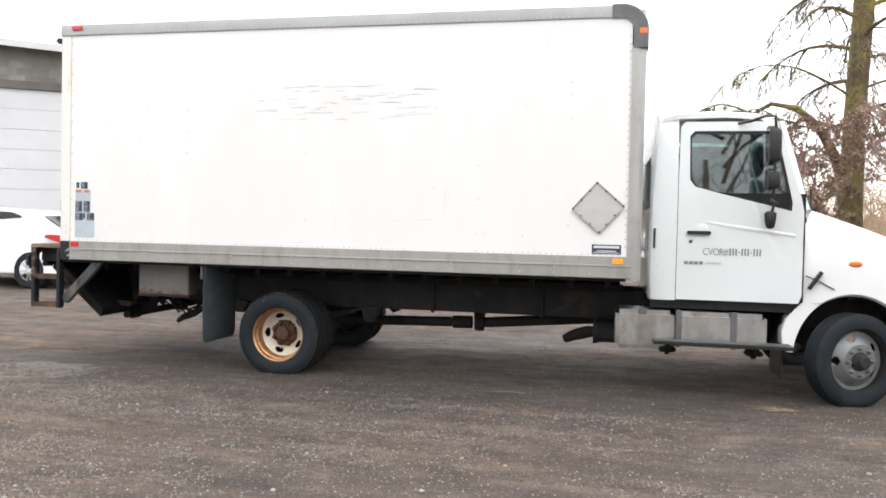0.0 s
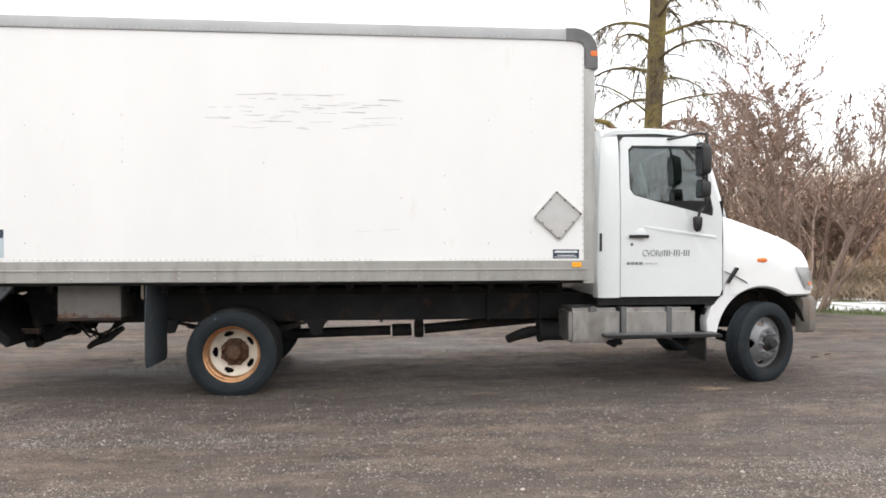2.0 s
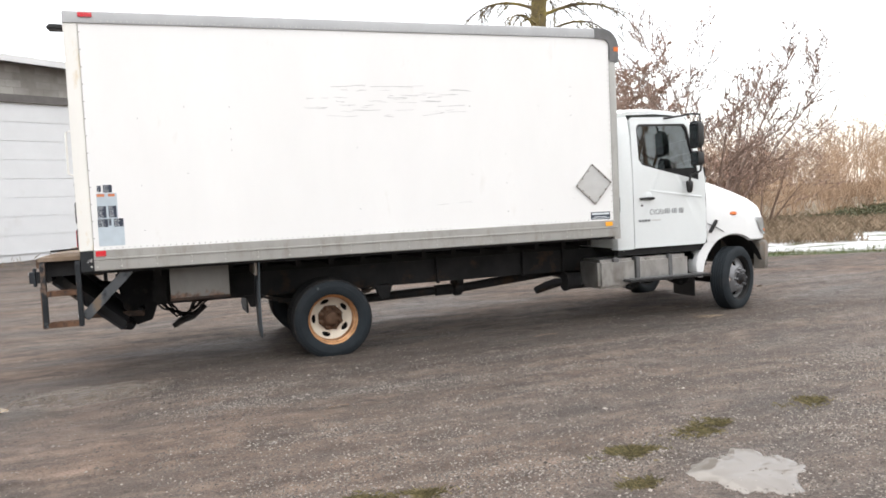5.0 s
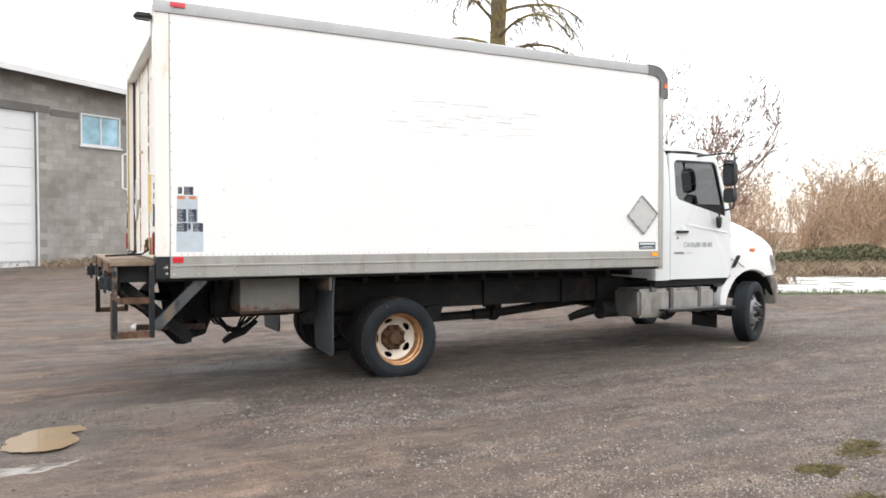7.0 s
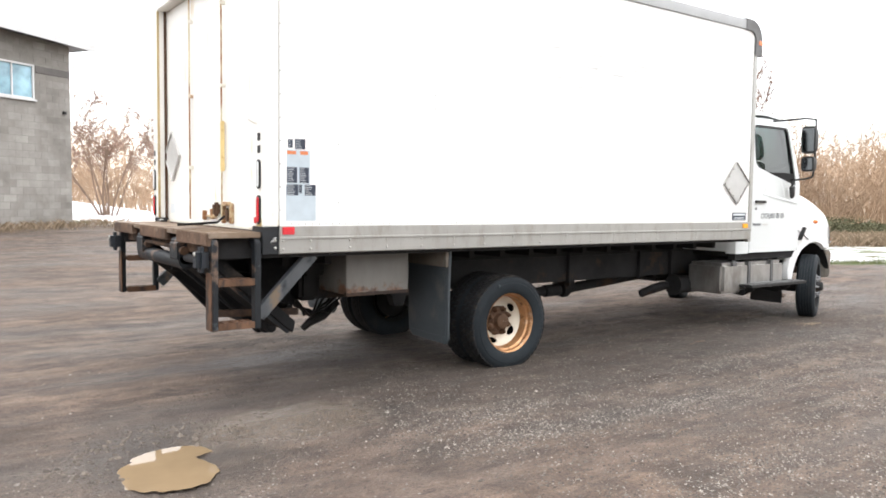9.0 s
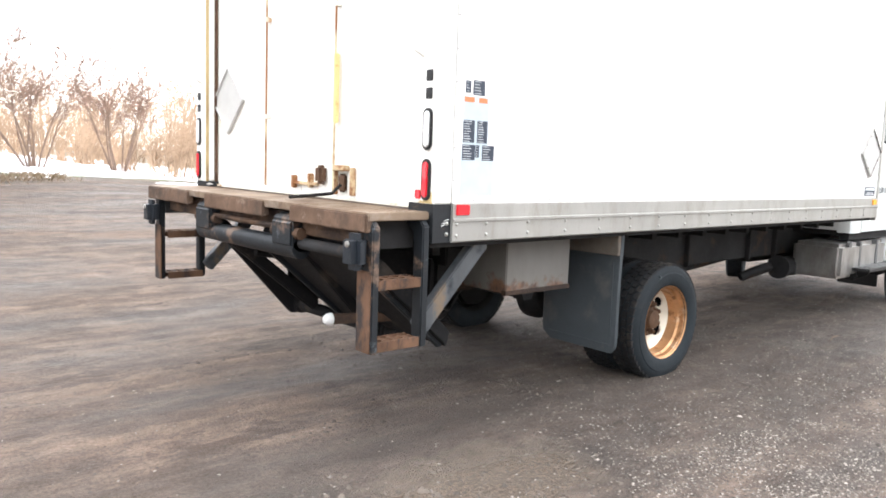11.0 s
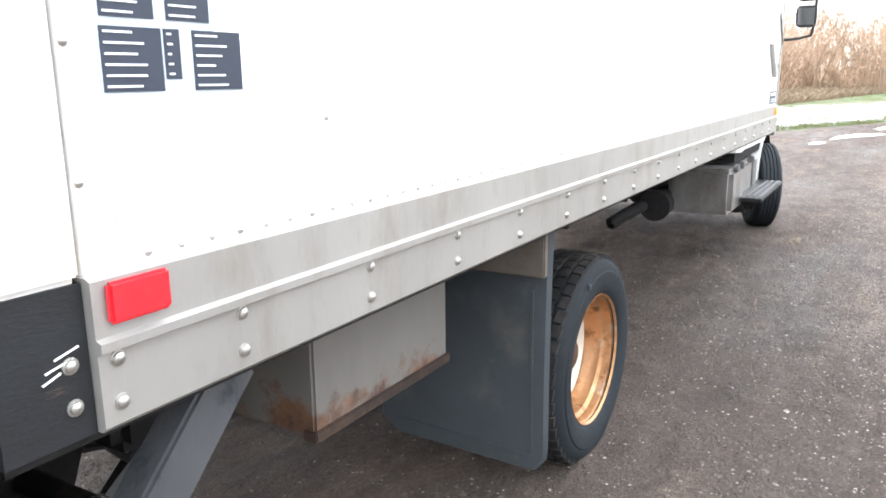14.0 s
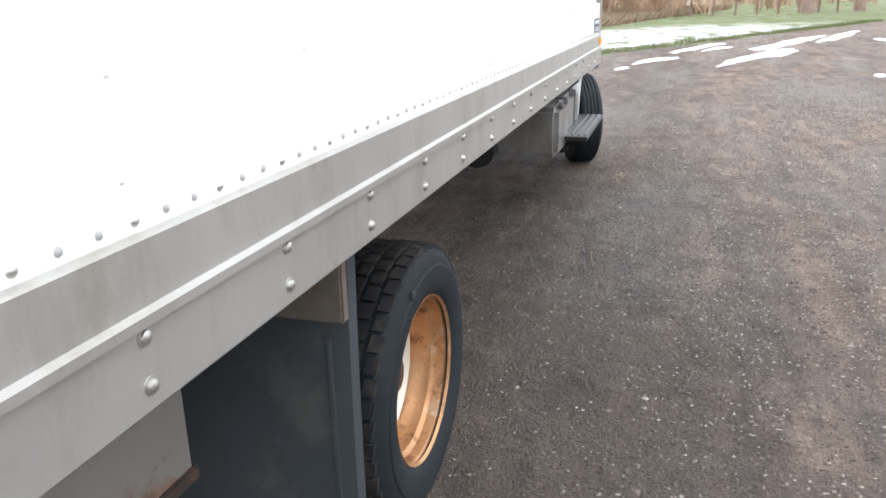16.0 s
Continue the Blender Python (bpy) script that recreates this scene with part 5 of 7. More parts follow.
        gas = Soup().add([(x, slope(z) + 0.008, z) for x, z in win] + [(x, slope(z) + 0.008, z) for x, z in inset] + [(x, slope(z) + 0.03, z) for x, z in inset],
                         [(i, (i + 1) % kk, kk + (i + 1) % kk, kk + i) for i in range(kk)] + [(kk + i, kk + (i + 1) % kk, 2 * kk + (i + 1) % kk, 2 * kk + i) for i in range(kk)])
        part("window_seal", fl(gas), M_PLASTIC, door, "black window seal")
        part("door_handle", fl(Soup().box(0.70, 0.895, YS - 0.035, YS - 0.012, 1.395, 1.425).box(0.71, 0.74, YS - 0.02, YS, 1.395, 1.425).box(0.86, 0.89, YS - 0.02, YS, 1.395, 1.425)), M_PLASTIC, door, "black door handle", 0.006)
        part("handle_recess", fl(Soup().lathe([(0.001, -0.0065), (0.05, -0.006), (0.056, -0.003)], (0.82, YS, 1.435), 20)), M_CAB, door)
        part("door_lock", fl(Soup().lathe([(0.001, -0.009), (0.014, -0.008), (0.016, -0.003)], (0.735, YS, 1.335), 14)), M_CAST, door)
        crease = Soup().loft([[(0.86, YS - 0.005, 1.512), (0.86, YS - 0.006, 1.506), (0.86, YS - 0.005, 1.492)], [(1.05, YS - 0.005, 1.488), (1.05, YS - 0.011, 1.474), (1.05, YS - 0.005, 1.452)], [(1.56, YS - 0.005, 1.418), (1.56, YS - 0.011, 1.404), (1.56, YS - 0.005, 1.386)]])
        part("door_crease", fl(crease), M_CAB, door, "pressed crease across the door")
    both("cab_vent", lambda: Soup().box(0.428, 0.446, YS - 0.002, YS + 0.04, 1.27, 1.44), M_PLASTIC, truck, "narrow black vent slot")
    # dark gap line round the door and sill below
    both("sill", lambda: Soup().box(0.42, 1.63, YS + 0.03, YS + 0.12, 0.76, 0.84), M_UNDER, truck)
    part("cab_floor", Soup().box(0.42, 1.66, YS + 0.06, YSL - 0.06, 0.80, 0.90), M_UNDER, truck)
    both("door_gap", lambda: Soup().box(0.612, 1.64, YS + 0.012, YS + 0.05, 0.845, 1.75), M_UNDER, truck)
    # pillar and windscreen
    def pillar():
        return Soup().loft([[(1.60, YS + 0.01, 1.62), (1.68, YS + 0.05, 1.62), (1.68, YS + 0.11, 1.62), (1.60, YS + 0.08, 1.62)],
                            [(1.52, slope(2.0) + 0.01, 2.0), (1.575, slope(2.0) + 0.05, 2.0), (1.575, slope(2.0) + 0.10, 2.0), (1.52, slope(2.0) + 0.08, 2.0)],
                            [(1.425, slope(2.33) + 0.02, 2.36), (1.47, slope(2.33) + 0.06, 2.37), (1.47, slope(2.33) + 0.11, 2.37), (1.425, slope(2.33) + 0.09, 2.36)]])
    both("windscreen_pillar", pillar, M_CAB, truck, "white windscreen pillar")
    ws = Soup()
    n = 12
    rows = []
    for z, x in ((1.60, 1.70), (2.0, 1.585), (2.38, 1.475)):
        rows.append([(x + 0.10 * (1 - abs(-1 + 2 * i / n) ** 2), YC + (-1 + 2 * i / n) * (YC - slope(z) - 0.07), z) for i in range(n + 1)])
    ws.loft(rows, False, False)
    g = part("windscreen", ws, M_GLASS, truck, "curved windscreen glass")
    g.visible_shadow = False
    both("wiper", lambda: Soup().tube([(1.78, 7.2, 1.62), (1.74, 7.0, 1.72), (1.70, 6.88, 1.80)], 0.010, 6), M_PLASTIC, truck, "black wiper")
    part("dashboard", Soup().prism([(1.30, 1.25), (1.36, 1.52), (1.50, 1.58), (1.68, 1.58), (1.68, 1.20)], "y", YS + 0.12, YSL - 0.12), M_PLASTIC, truck, bevel=0.02)
    for yc in (YC - 0.55, YC + 0.55):
        seat = part("seat", Soup().box(0.72, 1.20, yc - 0.25, yc + 0.25, 1.16, 1.32), M_SEAT, truck, "grey cloth seat", 0.05)
        part("seat_back", Soup().prism([(0.70, 1.26), (0.82, 1.26), (0.70, 1.95), (0.60, 1.95)], "y", yc - 0.24, yc + 0.24), M_SEAT, seat, bevel=0.04)
        part("head_rest", Soup().box(0.58, 0.68, yc - 0.13, yc + 0.13, 1.96, 2.13), M_SEAT, seat, bevel=0.04)
    sw = Soup()
    cc, up = Vector((1.22, YC + 0.55, 1.60)), Vector((0.45, 0, 0.9)).normalized()
    e1, e2 = Vector((0, 1, 0)), up.cross(Vector((0, 1, 0)))
    sw.tube([cc + 0.21 * (math.cos(2 * math.pi * k / 24) * e1 + math.sin(2 * math.pi * k / 24) * e2) for k in range(25)], 0.016, 8, False)
    for a in (0.5, 2.64, 4.71):
        sw.tube([cc, cc + 0.2 * (math.cos(a) * e1 + math.sin(a) * e2)], 0.012, 6)
    sw.tube([cc, cc - 0.3 * up], 0.03, 8)
    part("steering_wheel", sw, M_PLASTIC, truck, "black steering wheel")
    # mirrors
    def mirror():
        s = Soup()
        x, y = 1.30, 6.46
        for z0, z1, w in ((1.96, 2.27, 0.085), (1.76, 1.93, 0.075)):
            rings = []
            for k, dx in enumerate((-0.03, -0.018, 0.02, 0.055, 0.065)):
                m = (1.0, 1.0, 1.0, 0.85, 0.6)[k]
                zc, hz = (z0 + z1) / 2, (z1 - z0) / 2
                ring = []
                for a in range(0, 360, 20):
                    ca, sa = math.cos(radians(a)), math.sin(radians(a))
                    ring.append((x + dx, y + w * m * abs(ca) ** 0.45 * (1 if ca > 0 else -1), zc + hz * m * abs(sa) ** 0.45 * (1 if sa > 0 else -1)))
                rings.append(ring)
            s.loft(rings)
        return s
    for k, mo in enumerate(both("side_mirror", mirror, M_PLASTIC, truck, "tall black double wing mirror")):
        f = (lambda q: q) if k == 0 else mirrored
        part("mirror_arm", f(Soup().tube([(1.06, 6.84, 2.335), (1.18, 6.70, 2.345), (1.25, 6.48, 2.355), (1.31, 6.40, 2.34), (1.315, 6.40, 2.25), (1.315, 6.40, 1.80), (1.315, 6.42, 1.70), (1.32, 6.50, 1.68), (1.42, 6.73, 1.665)], 0.012, 8)), M_PLASTIC, mo, "black tubular mirror arm")
        part("arm_foot", f(Soup().box(1.00, 1.10, 6.80, 6.86, 2.32, 2.35)), M_PLASTIC, mo, bevel=0.006)
        part("mirror_face", f(Soup().box(1.266, 1.269, 6.39, 6.53, 1.985, 2.245).box(1.266, 1.269, 6.40, 6.52, 1.78, 1.91)), M_CHROME, mo, "mirror glass")
        part("lower_mirror", f(Soup().loft([[(1.35 + r * math.cos(a), 6.67 + 0.55 * r * math.sin(a), z) for a in [2 * math.pi * i / 14 for i in range(14)]] for z, r in ((1.455, 0.012), (1.47, 0.035), (1.53, 0.045), (1.585, 0.048), (1.60, 0.03))]).tube([(1.36, 6.68, 1.59), (1.385, 6.69, 1.672)], 0.013, 8)), M_PLASTIC, mo, "small black drop-shaped mirror")
    # hood and fenders: one shell over the engine, open over the wheels
    STN = ((1.66, 1.00, 1.655), (1.78, 1.015, 1.635), (2.00, 1.025, 1.555), (2.25, 1.02, 1.465), (2.42, 0.99, 1.40), (2.54, 0.945, 1.335), (2.62, 0.88, 1.235), (2.68, 0.80, 1.05), (2.70, 0.75, 0.90))
    PW = 4.6

    def shell(x):
        for (xa, wa, za), (xb, wb, zb_) in zip(STN, STN[1:]):
            if x <= xb:
                k = (x - xa) / (xb - xa)
                return wa + k * (wb - wa), za + k * (zb_ - za)
        return STN[-1][1], STN[-1][2]

    def low(x):
        q = 1 - ((x - 2.05) / 0.47) ** 2
        return max(0.85, 0.39 + 0.545 * math.sqrt(q) if q > 0 else 0.0)

    def side_y(x, z):
        hw, zt = shell(x)
        k = min(0.999, max(0.0, (z - low(x)) / (zt - low(x))))
        return YC - hw * (1 - k ** PW) ** (1 / PW)
    rings = []
    for i in range(33):
        x = 1.66 + (2.70 - 1.66) * i / 32
        hw, zt = shell(x)
        zl = low(x)
        ring = []
        for j in range(41):
            a = math.pi * j / 40
            ca, sa = math.cos(a), math.sin(a)
            ring.append((x - 0.015 * abs(ca) ** 8, YC - hw * math.copysign(abs(ca) ** (2 / PW), ca), zl + (zt - zl) * abs(sa) ** (2 / PW) + 0.015 * sa ** 4))
        rings.append(ring)
    inner = [[(x, YC + (y - YC) * 0.965, z - 0.02) for x, y, z in r_] for r_ in rings]
    hs = Soup().loft(rings, False, False)
    hs.loft(inner, False, False)
    for j in (0, 40):
        hs.loft([[r_[j] for r_ in rings], [r_[j] for r_ in inner]], False, False)
    hs.loft([rings[-1], inner[-1]], False, False)
    hood = part("hood", hs, M_HOOD, truck, "white sloping hood with flared wheel arches")

    def fender():
        arch = [(2.05 + 0.47 * math.cos(radians(a)), 0.39 + 0.545 * math.sin(radians(a))) for a in range(175, 118, -4)]
        poly = [(1.575, 0.43)] + arch + [(1.80, 0.935), (1.665, 0.96), (1.645, 0.865), (1.575, 0.79), (1.515, 0.70), (1.487, 0.60), (1.495, 0.50), (1.53, 0.43)]
        return Soup().prism(poly, "y", 6.765, 6.93)
    for k, fe in enumerate(both("fender", fender, M_HOOD, truck, "white rear part of the front fender", 0.012)):
        f = (lambda q: q) if k == 0 else mirrored
        yl = side_y(2.03, 1.182)
        part("turn_lamp", f(Soup().loft([[(2.03 + 0.052 * s_ * math.cos(a), yl - d, 1.182 + 0.024 * s_ * math.sin(a)) for a in [2 * math.pi * i / 16 for i in range(16)]] for d, s_ in ((-0.03, 1), (0.006, 1), (0.014, 0.6))])), M_AMBER, fe, "amber oval turn lamp")
        part("hood_latch", f(Soup().beam((1.68, 6.742, 0.965), (1.775, 6.738, 1.11), 0.026, 0.045, (0, 1, 0)).tube([(1.655, 6.755, 1.075), (1.76, 6.745, 1.03), (1.88, 6.742, 0.965)], 0.006, 6)), M_PLASTIC, fe, "black rubber hood latch", 0.006)
        quad = ((2.372, 1.115), (2.552, 1.108), (2.668, 0.885), (2.50, 0.905))
        rows_ = []
        for i in range(7):
            u = i / 6
            row = []
            for j in range(7):
                v = j / 6
                x = (quad[0][0] * (1 - v) + quad[1][0] * v) * (1 - u) + (quad[3][0] * (1 - v) + quad[2][0] * v) * u
                z = (quad[0][1] * (1 - v) + quad[1][1] * v) * (1 - u) + (quad[3][1] * (1 - v) + quad[2][1] * v) * u
                row.append((x + 0.006, side_y(x, z) - 0.008, z))
            rows_.append(row)
        hl = part("headlamp", f(Soup().loft(rows_, False, False)), M_HEAD, fe, "clear wrap-round headlamp")
        part("lamp_amber", f(Soup().loft([[(x + 0.004, y - 0.004, z) for x, y, z in r_[2:5]] for r_ in rows_[4:6]], False, False)), M_AMBER, hl)
        part("wheel_liner", f(Soup().loft([[(2.05 + 0.475 * math.cos(radians(a)), y_, 0.39 + 0.552 * math.sin(radians(a))) for a in range(20, 176, 8)] for y_ in (6.80, 7.35)], False, False)), M_UNDER, fe)
    bum = Soup()
    prof = [(0.465, 0.0), (0.485, 0.02), (0.77, 0.03), (0.815, 0.0)]
    rows = []
    for x, y in ((2.49, 6.865), (2.55, 6.845), (2.63, 6.88), (2.70, 7.02), (2.77, 7.35), (2.79, YC), (2.77, 2 * YC - 7.35), (2.70, 2 * YC - 7.02), (2.63, 2 * YC - 6.88), (2.55, 2 * YC - 6.845), (2.49, 2 * YC - 6.865)):
        d = Vector((x - 2.0, (y - YC) * 0.8, 0)).normalized()
        rows.append([(x + d.x * o, y + d.y * o, z) for z, o in prof] + [(x - d.x * 0.05, y - d.y * 0.05, z) for z, o in prof[::-1]])
    bum.loft(rows)
    part("bumper", bum, M_BUMPER, truck, "dull grey front bumper with rust")
    grille = part("grille", Soup().box(2.60, 2.66, YC - 0.62, YC + 0.62, 0.86, 1.06), M_PLASTIC, truck, "black grille", 0.01)
    for k in range(4):
        part("grille_bar", Soup().box(2.655, 2.68, YC - 0.6, YC + 0.6, 0.885 + k * 0.045, 0.90 + k * 0.045), M_CAST, grille)
    # marks on the door
    txt = bpy.data.curves.new("door_lettering", "FONT")
    txt.body, txt.size, txt.extrude = "CVOR#", 0.088, 0.0006
    txt.space_character = 0.92
    tmp = bpy.data.objects.new("door_lettering", txt)
    scene.collection.objects.link(tmp)
    bpy.context.view_layer.update()
    me = bpy.data.meshes.new_from_object(tmp.evaluated_get(bpy.context.evaluated_depsgraph_get()))
    bpy.data.objects.remove(tmp)
    me.materials.clear()
    me.materials.append(M_PRINTGREY)
    door = [o for o in truck.children if o.name.startswith("cab_door")][0]
    b = BASES[truck.name]
    let = new("door_lettering", me)
    let.parent = door
    let.rotation_euler = (radians(90), 0, 0)
    let.location = (0.835 - b[0], YS - 0.0055 - b[1], 1.222 - b[2])
    let.scale = (0.74, 1, 1)
    num = Soup()
    for k in range(11):
        if k in (3, 7):
            num.box(1.048 + k * 0.0238, 1.064 + k * 0.0238, YS - 0.006, YS - 0.004, 1.248, 1.256)
        else:
            num.box(1.049 + k * 0.0238, 1.061 + k * 0.0238, YS - 0.006, YS - 0.004, 1.224, 1.284)
    part("door_number", num, M_PRINTGREY, door, "row of plain grey bars")
    badge = Soup()
    for k in range(4):
        badge.box(0.685 + k * 0.040, 0.718 + k * 0.040, YS - 0.008, YS - 0.004, 1.142, 1.168)
    part("maker_badge", badge, M_PRINTGREY, door, "dark badge of four blocks")
    part("model_strip", Soup().box(0.86, 0.985, YS - 0.0065, YS - 0.004, 1.146, 1.163), M_PLACARD, door, "grey badge strip")


build_cab()


def build_liftgate():
    gate = part("liftgate_deck", Soup().box(-5.53, X0 - 0.12, YR + 0.02, YL - 0.02, 1.118, 1.155), M_DECK, truck, "worn rusty steel liftgate deck", 0.004)
    for y0, y1 in ((YR + 0.026, 7.16), (7.43, 8.14), (8.38, YL - 0.026)):
        part("deck_edge", Soup().box(-5.542, -5.50, y0, y1, 1.068, 1.148), M_EDGE, gate, "rusty folded deck edge", 0.006)
    tr = Soup()
    for i in range(26):
        for j in range(11):
            x, y = -5.50 + j * 0.028, YR + 0.05 + i * 0.024
            tr.beam((x - 0.008, y - 0.006 * (-1) ** (i + j), 1.155), (x + 0.008, y + 0.006 * (-1) ** (i + j), 1.155), 0.005, 0.003)
    part("deck_tread", tr, M_DECK, gate, "raised tread bars")["kind"] = "stuff"
    for side in (1, -1):
        def f(q):
            if side > 0:
                return q
            far = mirrored(q)
            far.v = [(x, y - 0.08, z) for x, y, z in far.v]
            return far
        step = part("step_frame", f(Soup().prism([(6.495, 0.53), (6.565, 0.53), (6.565, 1.05), (6.63, 1.105), (6.60, 1.113), (6.552, 1.15), (6.495, 1.09)], "x", -5.515, -5.475)), M_STEP, truck, "black step frame worn to rust", 0.006)
        part("step_post", f(Soup().prism([(6.495, 0.53), (6.565, 0.53), (6.565, 1.05), (6.63, 1.105), (6.60, 1.113), (6.552, 1.15), (6.495, 1.09)], "x", -5.235, -5.195)), M_STEP, step, "black step post worn to rust", 0.006)
        part("rust_plate", f(Soup().box(-5.522, -5.515, 6.50, 6.60, 0.535, 0.90)), M_STEPRUST, step, "rusted rear plate of the step", 0.002)
        for z in (0.535, 0.812):
            tread = Soup().box(-5.475, -5.235, 6.50, 6.512, z, z + 0.045).box(-5.475, -5.235, 6.60, 6.612, z, z + 0.045)
            for i in range(4):
                for j in range(2):
                    cx, cy, hx, hy, rr = -5.445 + i * 0.06, 6.534 + j * 0.044, 0.03, 0.022, 0.0165
                    k0, n = len(tread.v), 16
                    for zz, outer in ((z + 0.040, True), (z + 0.046, False), (z + 0.020, False)):
                        for q in range(n):
                            ca, sa = math.cos(2 * math.pi * q / n), math.sin(2 * math.pi * q / n)
                            m = max(abs(ca), abs(sa))
                            tread.v.append((cx + hx * ca / m, cy + hy * sa / m, zz) if outer else (cx + rr * ca, cy + rr * sa, zz))
                    for ring in (0, n):
                        tread.f += [(k0 + ring + q, k0 + ring + (q + 1) % n, k0 + ring + n + (q + 1) % n, k0 + ring + n + q) for q in range(n)]
            part("step_tread", f(tread), M_STEPRUST, step, "rusty step tread with holes", 0.002)
        part("rubber_bumper", f(Soup().box(-5.605, -5.523, 6.50, 6.62, 0.905, 1.065)), M_RUBBER, step, "black rubber dock bumper", 0.03)
        part("bumper_bolt", f(Soup().lathe([(0.001, -0.01), (0.014, -0.008), (0.015, 0.0)], (-5.604, 6.555, 1.02), 8, -90)), M_BOLT, step)
        part("diagonal_brace", f(Soup().beam((-5.19, 6.57, 0.60), (-4.80, 6.57, 1.0), 0.06, 0.085)), M_BRACE, step, "scraped blue-grey diagonal step brace", 0.006)
        part("side_angle", f(Soup().box(-5.19, -4.60, 6.53, 6.60, 0.985, 1.012)), M_FRAME, step)
        part("deck_gusset", f(Soup().box(-5.50, -5.19, 6.62, 6.632, 0.98, 1.118)), M_FRAME, step)
    for y in (7.25, 8.18):
        arm = part("lift_arm", Soup().prism([(-5.50, 0.985), (-5.40, 1.0), (-4.84, 0.47), (-4.84, 0.37), (-4.93, 0.365)], "y", y - 0.022, y + 0.022), M_BLACK, truck, "black liftgate arm", 0.008)
        part("arm_pivot", Soup().lathe([(0.01, -0.06), (0.055, -0.05), (0.055, 0.05), (0.01, 0.06)], (-4.87, y, 0.42), 18), M_BLACK, arm)
        part("hinge_block", Soup().prism([(-5.535, 0.935), (-5.535, 1.065), (-5.50, 1.10), (-5.42, 1.10), (-5.42, 0.90), (-5.50, 0.90)], "y", y - 0.10, y + 0.10), M_STEP, arm, "scuffed blue-black hinge block", 0.012)
        part("hinge_pin", Soup().tube([(-5.495, y - 0.135, 1.005), (-5.495, y + 0.135, 1.005)], 0.03, 12), M_RUSTY, arm, "rusty hinge pin")
        part("gate_bracket", Soup().prism([(-4.98, 0.92), (-4.50, 0.95), (-4.60, 0.60), (-4.66, 0.44), (-4.80, 0.40), (-4.90, 0.46)], "y", y + 0.03, y + 0.052), M_BLACK, arm, bevel=0.004)
        part("arm_bolt", Soup().lathe([(0.001, -0.012), (0.018, -0.010), (0.02, 0.0)], (-4.87, y - 0.055, 0.42), 8), M_HUB, arm)
    part("ramp_link", Soup().beam((-5.47, 7.90, 0.90), (-4.92, 7.90, 0.46), 0.045, 0.07), M_BLACK, truck, "dark diagonal link under the ramp", 0.008)
    part("cross_tube", Soup().tube([(-5.475, 7.15, 0.925), (-5.475, 8.28, 0.925)], 0.052, 16), M_STEP, truck, "scuffed blue-black cross tube")
    part("upper_rod", Soup().tube([(-5.50, 7.33, 1.025), (-5.50, 8.10, 1.025)], 0.014, 10), M_RUSTY, truck, "thin rusty rod over the cross tube")
    part("rear_beam", Soup().box(-5.47, -5.43, 6.66, 8.90, 1.0, 1.105), M_RUSTY, truck, "rust-brown beam under the deck", 0.006)
    part("gate_tube", Soup().tube([(-5.47, 6.63, 0.955), (-5.47, 7.16, 0.955)], 0.03, 14), M_FRAME, truck, "dark muddy tube behind the step")
    part("pivot_tube", Soup().tube([(-4.87, 7.10, 0.42), (-4.87, 8.26, 0.42)], 0.038, 16), M_BLACK, truck)
    part("folded_ramp", Soup().prism([(-5.44, 0.925), (-5.40, 1.00), (-4.86, 0.52), (-4.88, 0.44)], "y", 6.70, 7.66), M_BLACK, truck, "dark folded ramp under the deck", 0.006)
    for y in (6.74, 7.62):
        part("ramp_rib", Soup().beam((-5.45, y, 0.93), (-4.89, y, 0.45), 0.035, 0.05), M_STEP, truck, bevel=0.006)
    part("lift_cylinder", Soup().tube([(-5.2, 7.77, 0.80), (-4.4, 7.77, 0.66)], 0.04, 14).tube([(-5.4, 7.77, 0.835), (-5.2, 7.77, 0.80)], 0.02, 12), M_BLACK, truck, "black lift cylinder")
    bar = part("lock_bar", Soup().beam((-5.285, 7.17, 0.545), (-4.72, 6.96, 0.55), 0.04, 0.05), M_RUSTY, truck, "rusty bar with a white plastic end", 0.006)
    part("bar_end", Soup().lathe([(0.001, -0.032), (0.02, -0.027), (0.032, -0.01), (0.034, 0.012), (0.001, 0.014)], (-5.29, 7.172, 0.545), 18, -90), M_CLEAR, bar, "white plastic end cap")
    part("tail_beam", Soup().box(-4.62, -4.48, YC - 0.75, YC + 0.75, 0.80, 0.95), M_UNDER, truck, bevel=0.01)
    part("rear_hitch_tube", Soup().tube([(-4.75, 7.05, 0.56), (-4.75, 8.49, 0.56)], 0.03, 12), M_BLACK, truck)


build_liftgate()

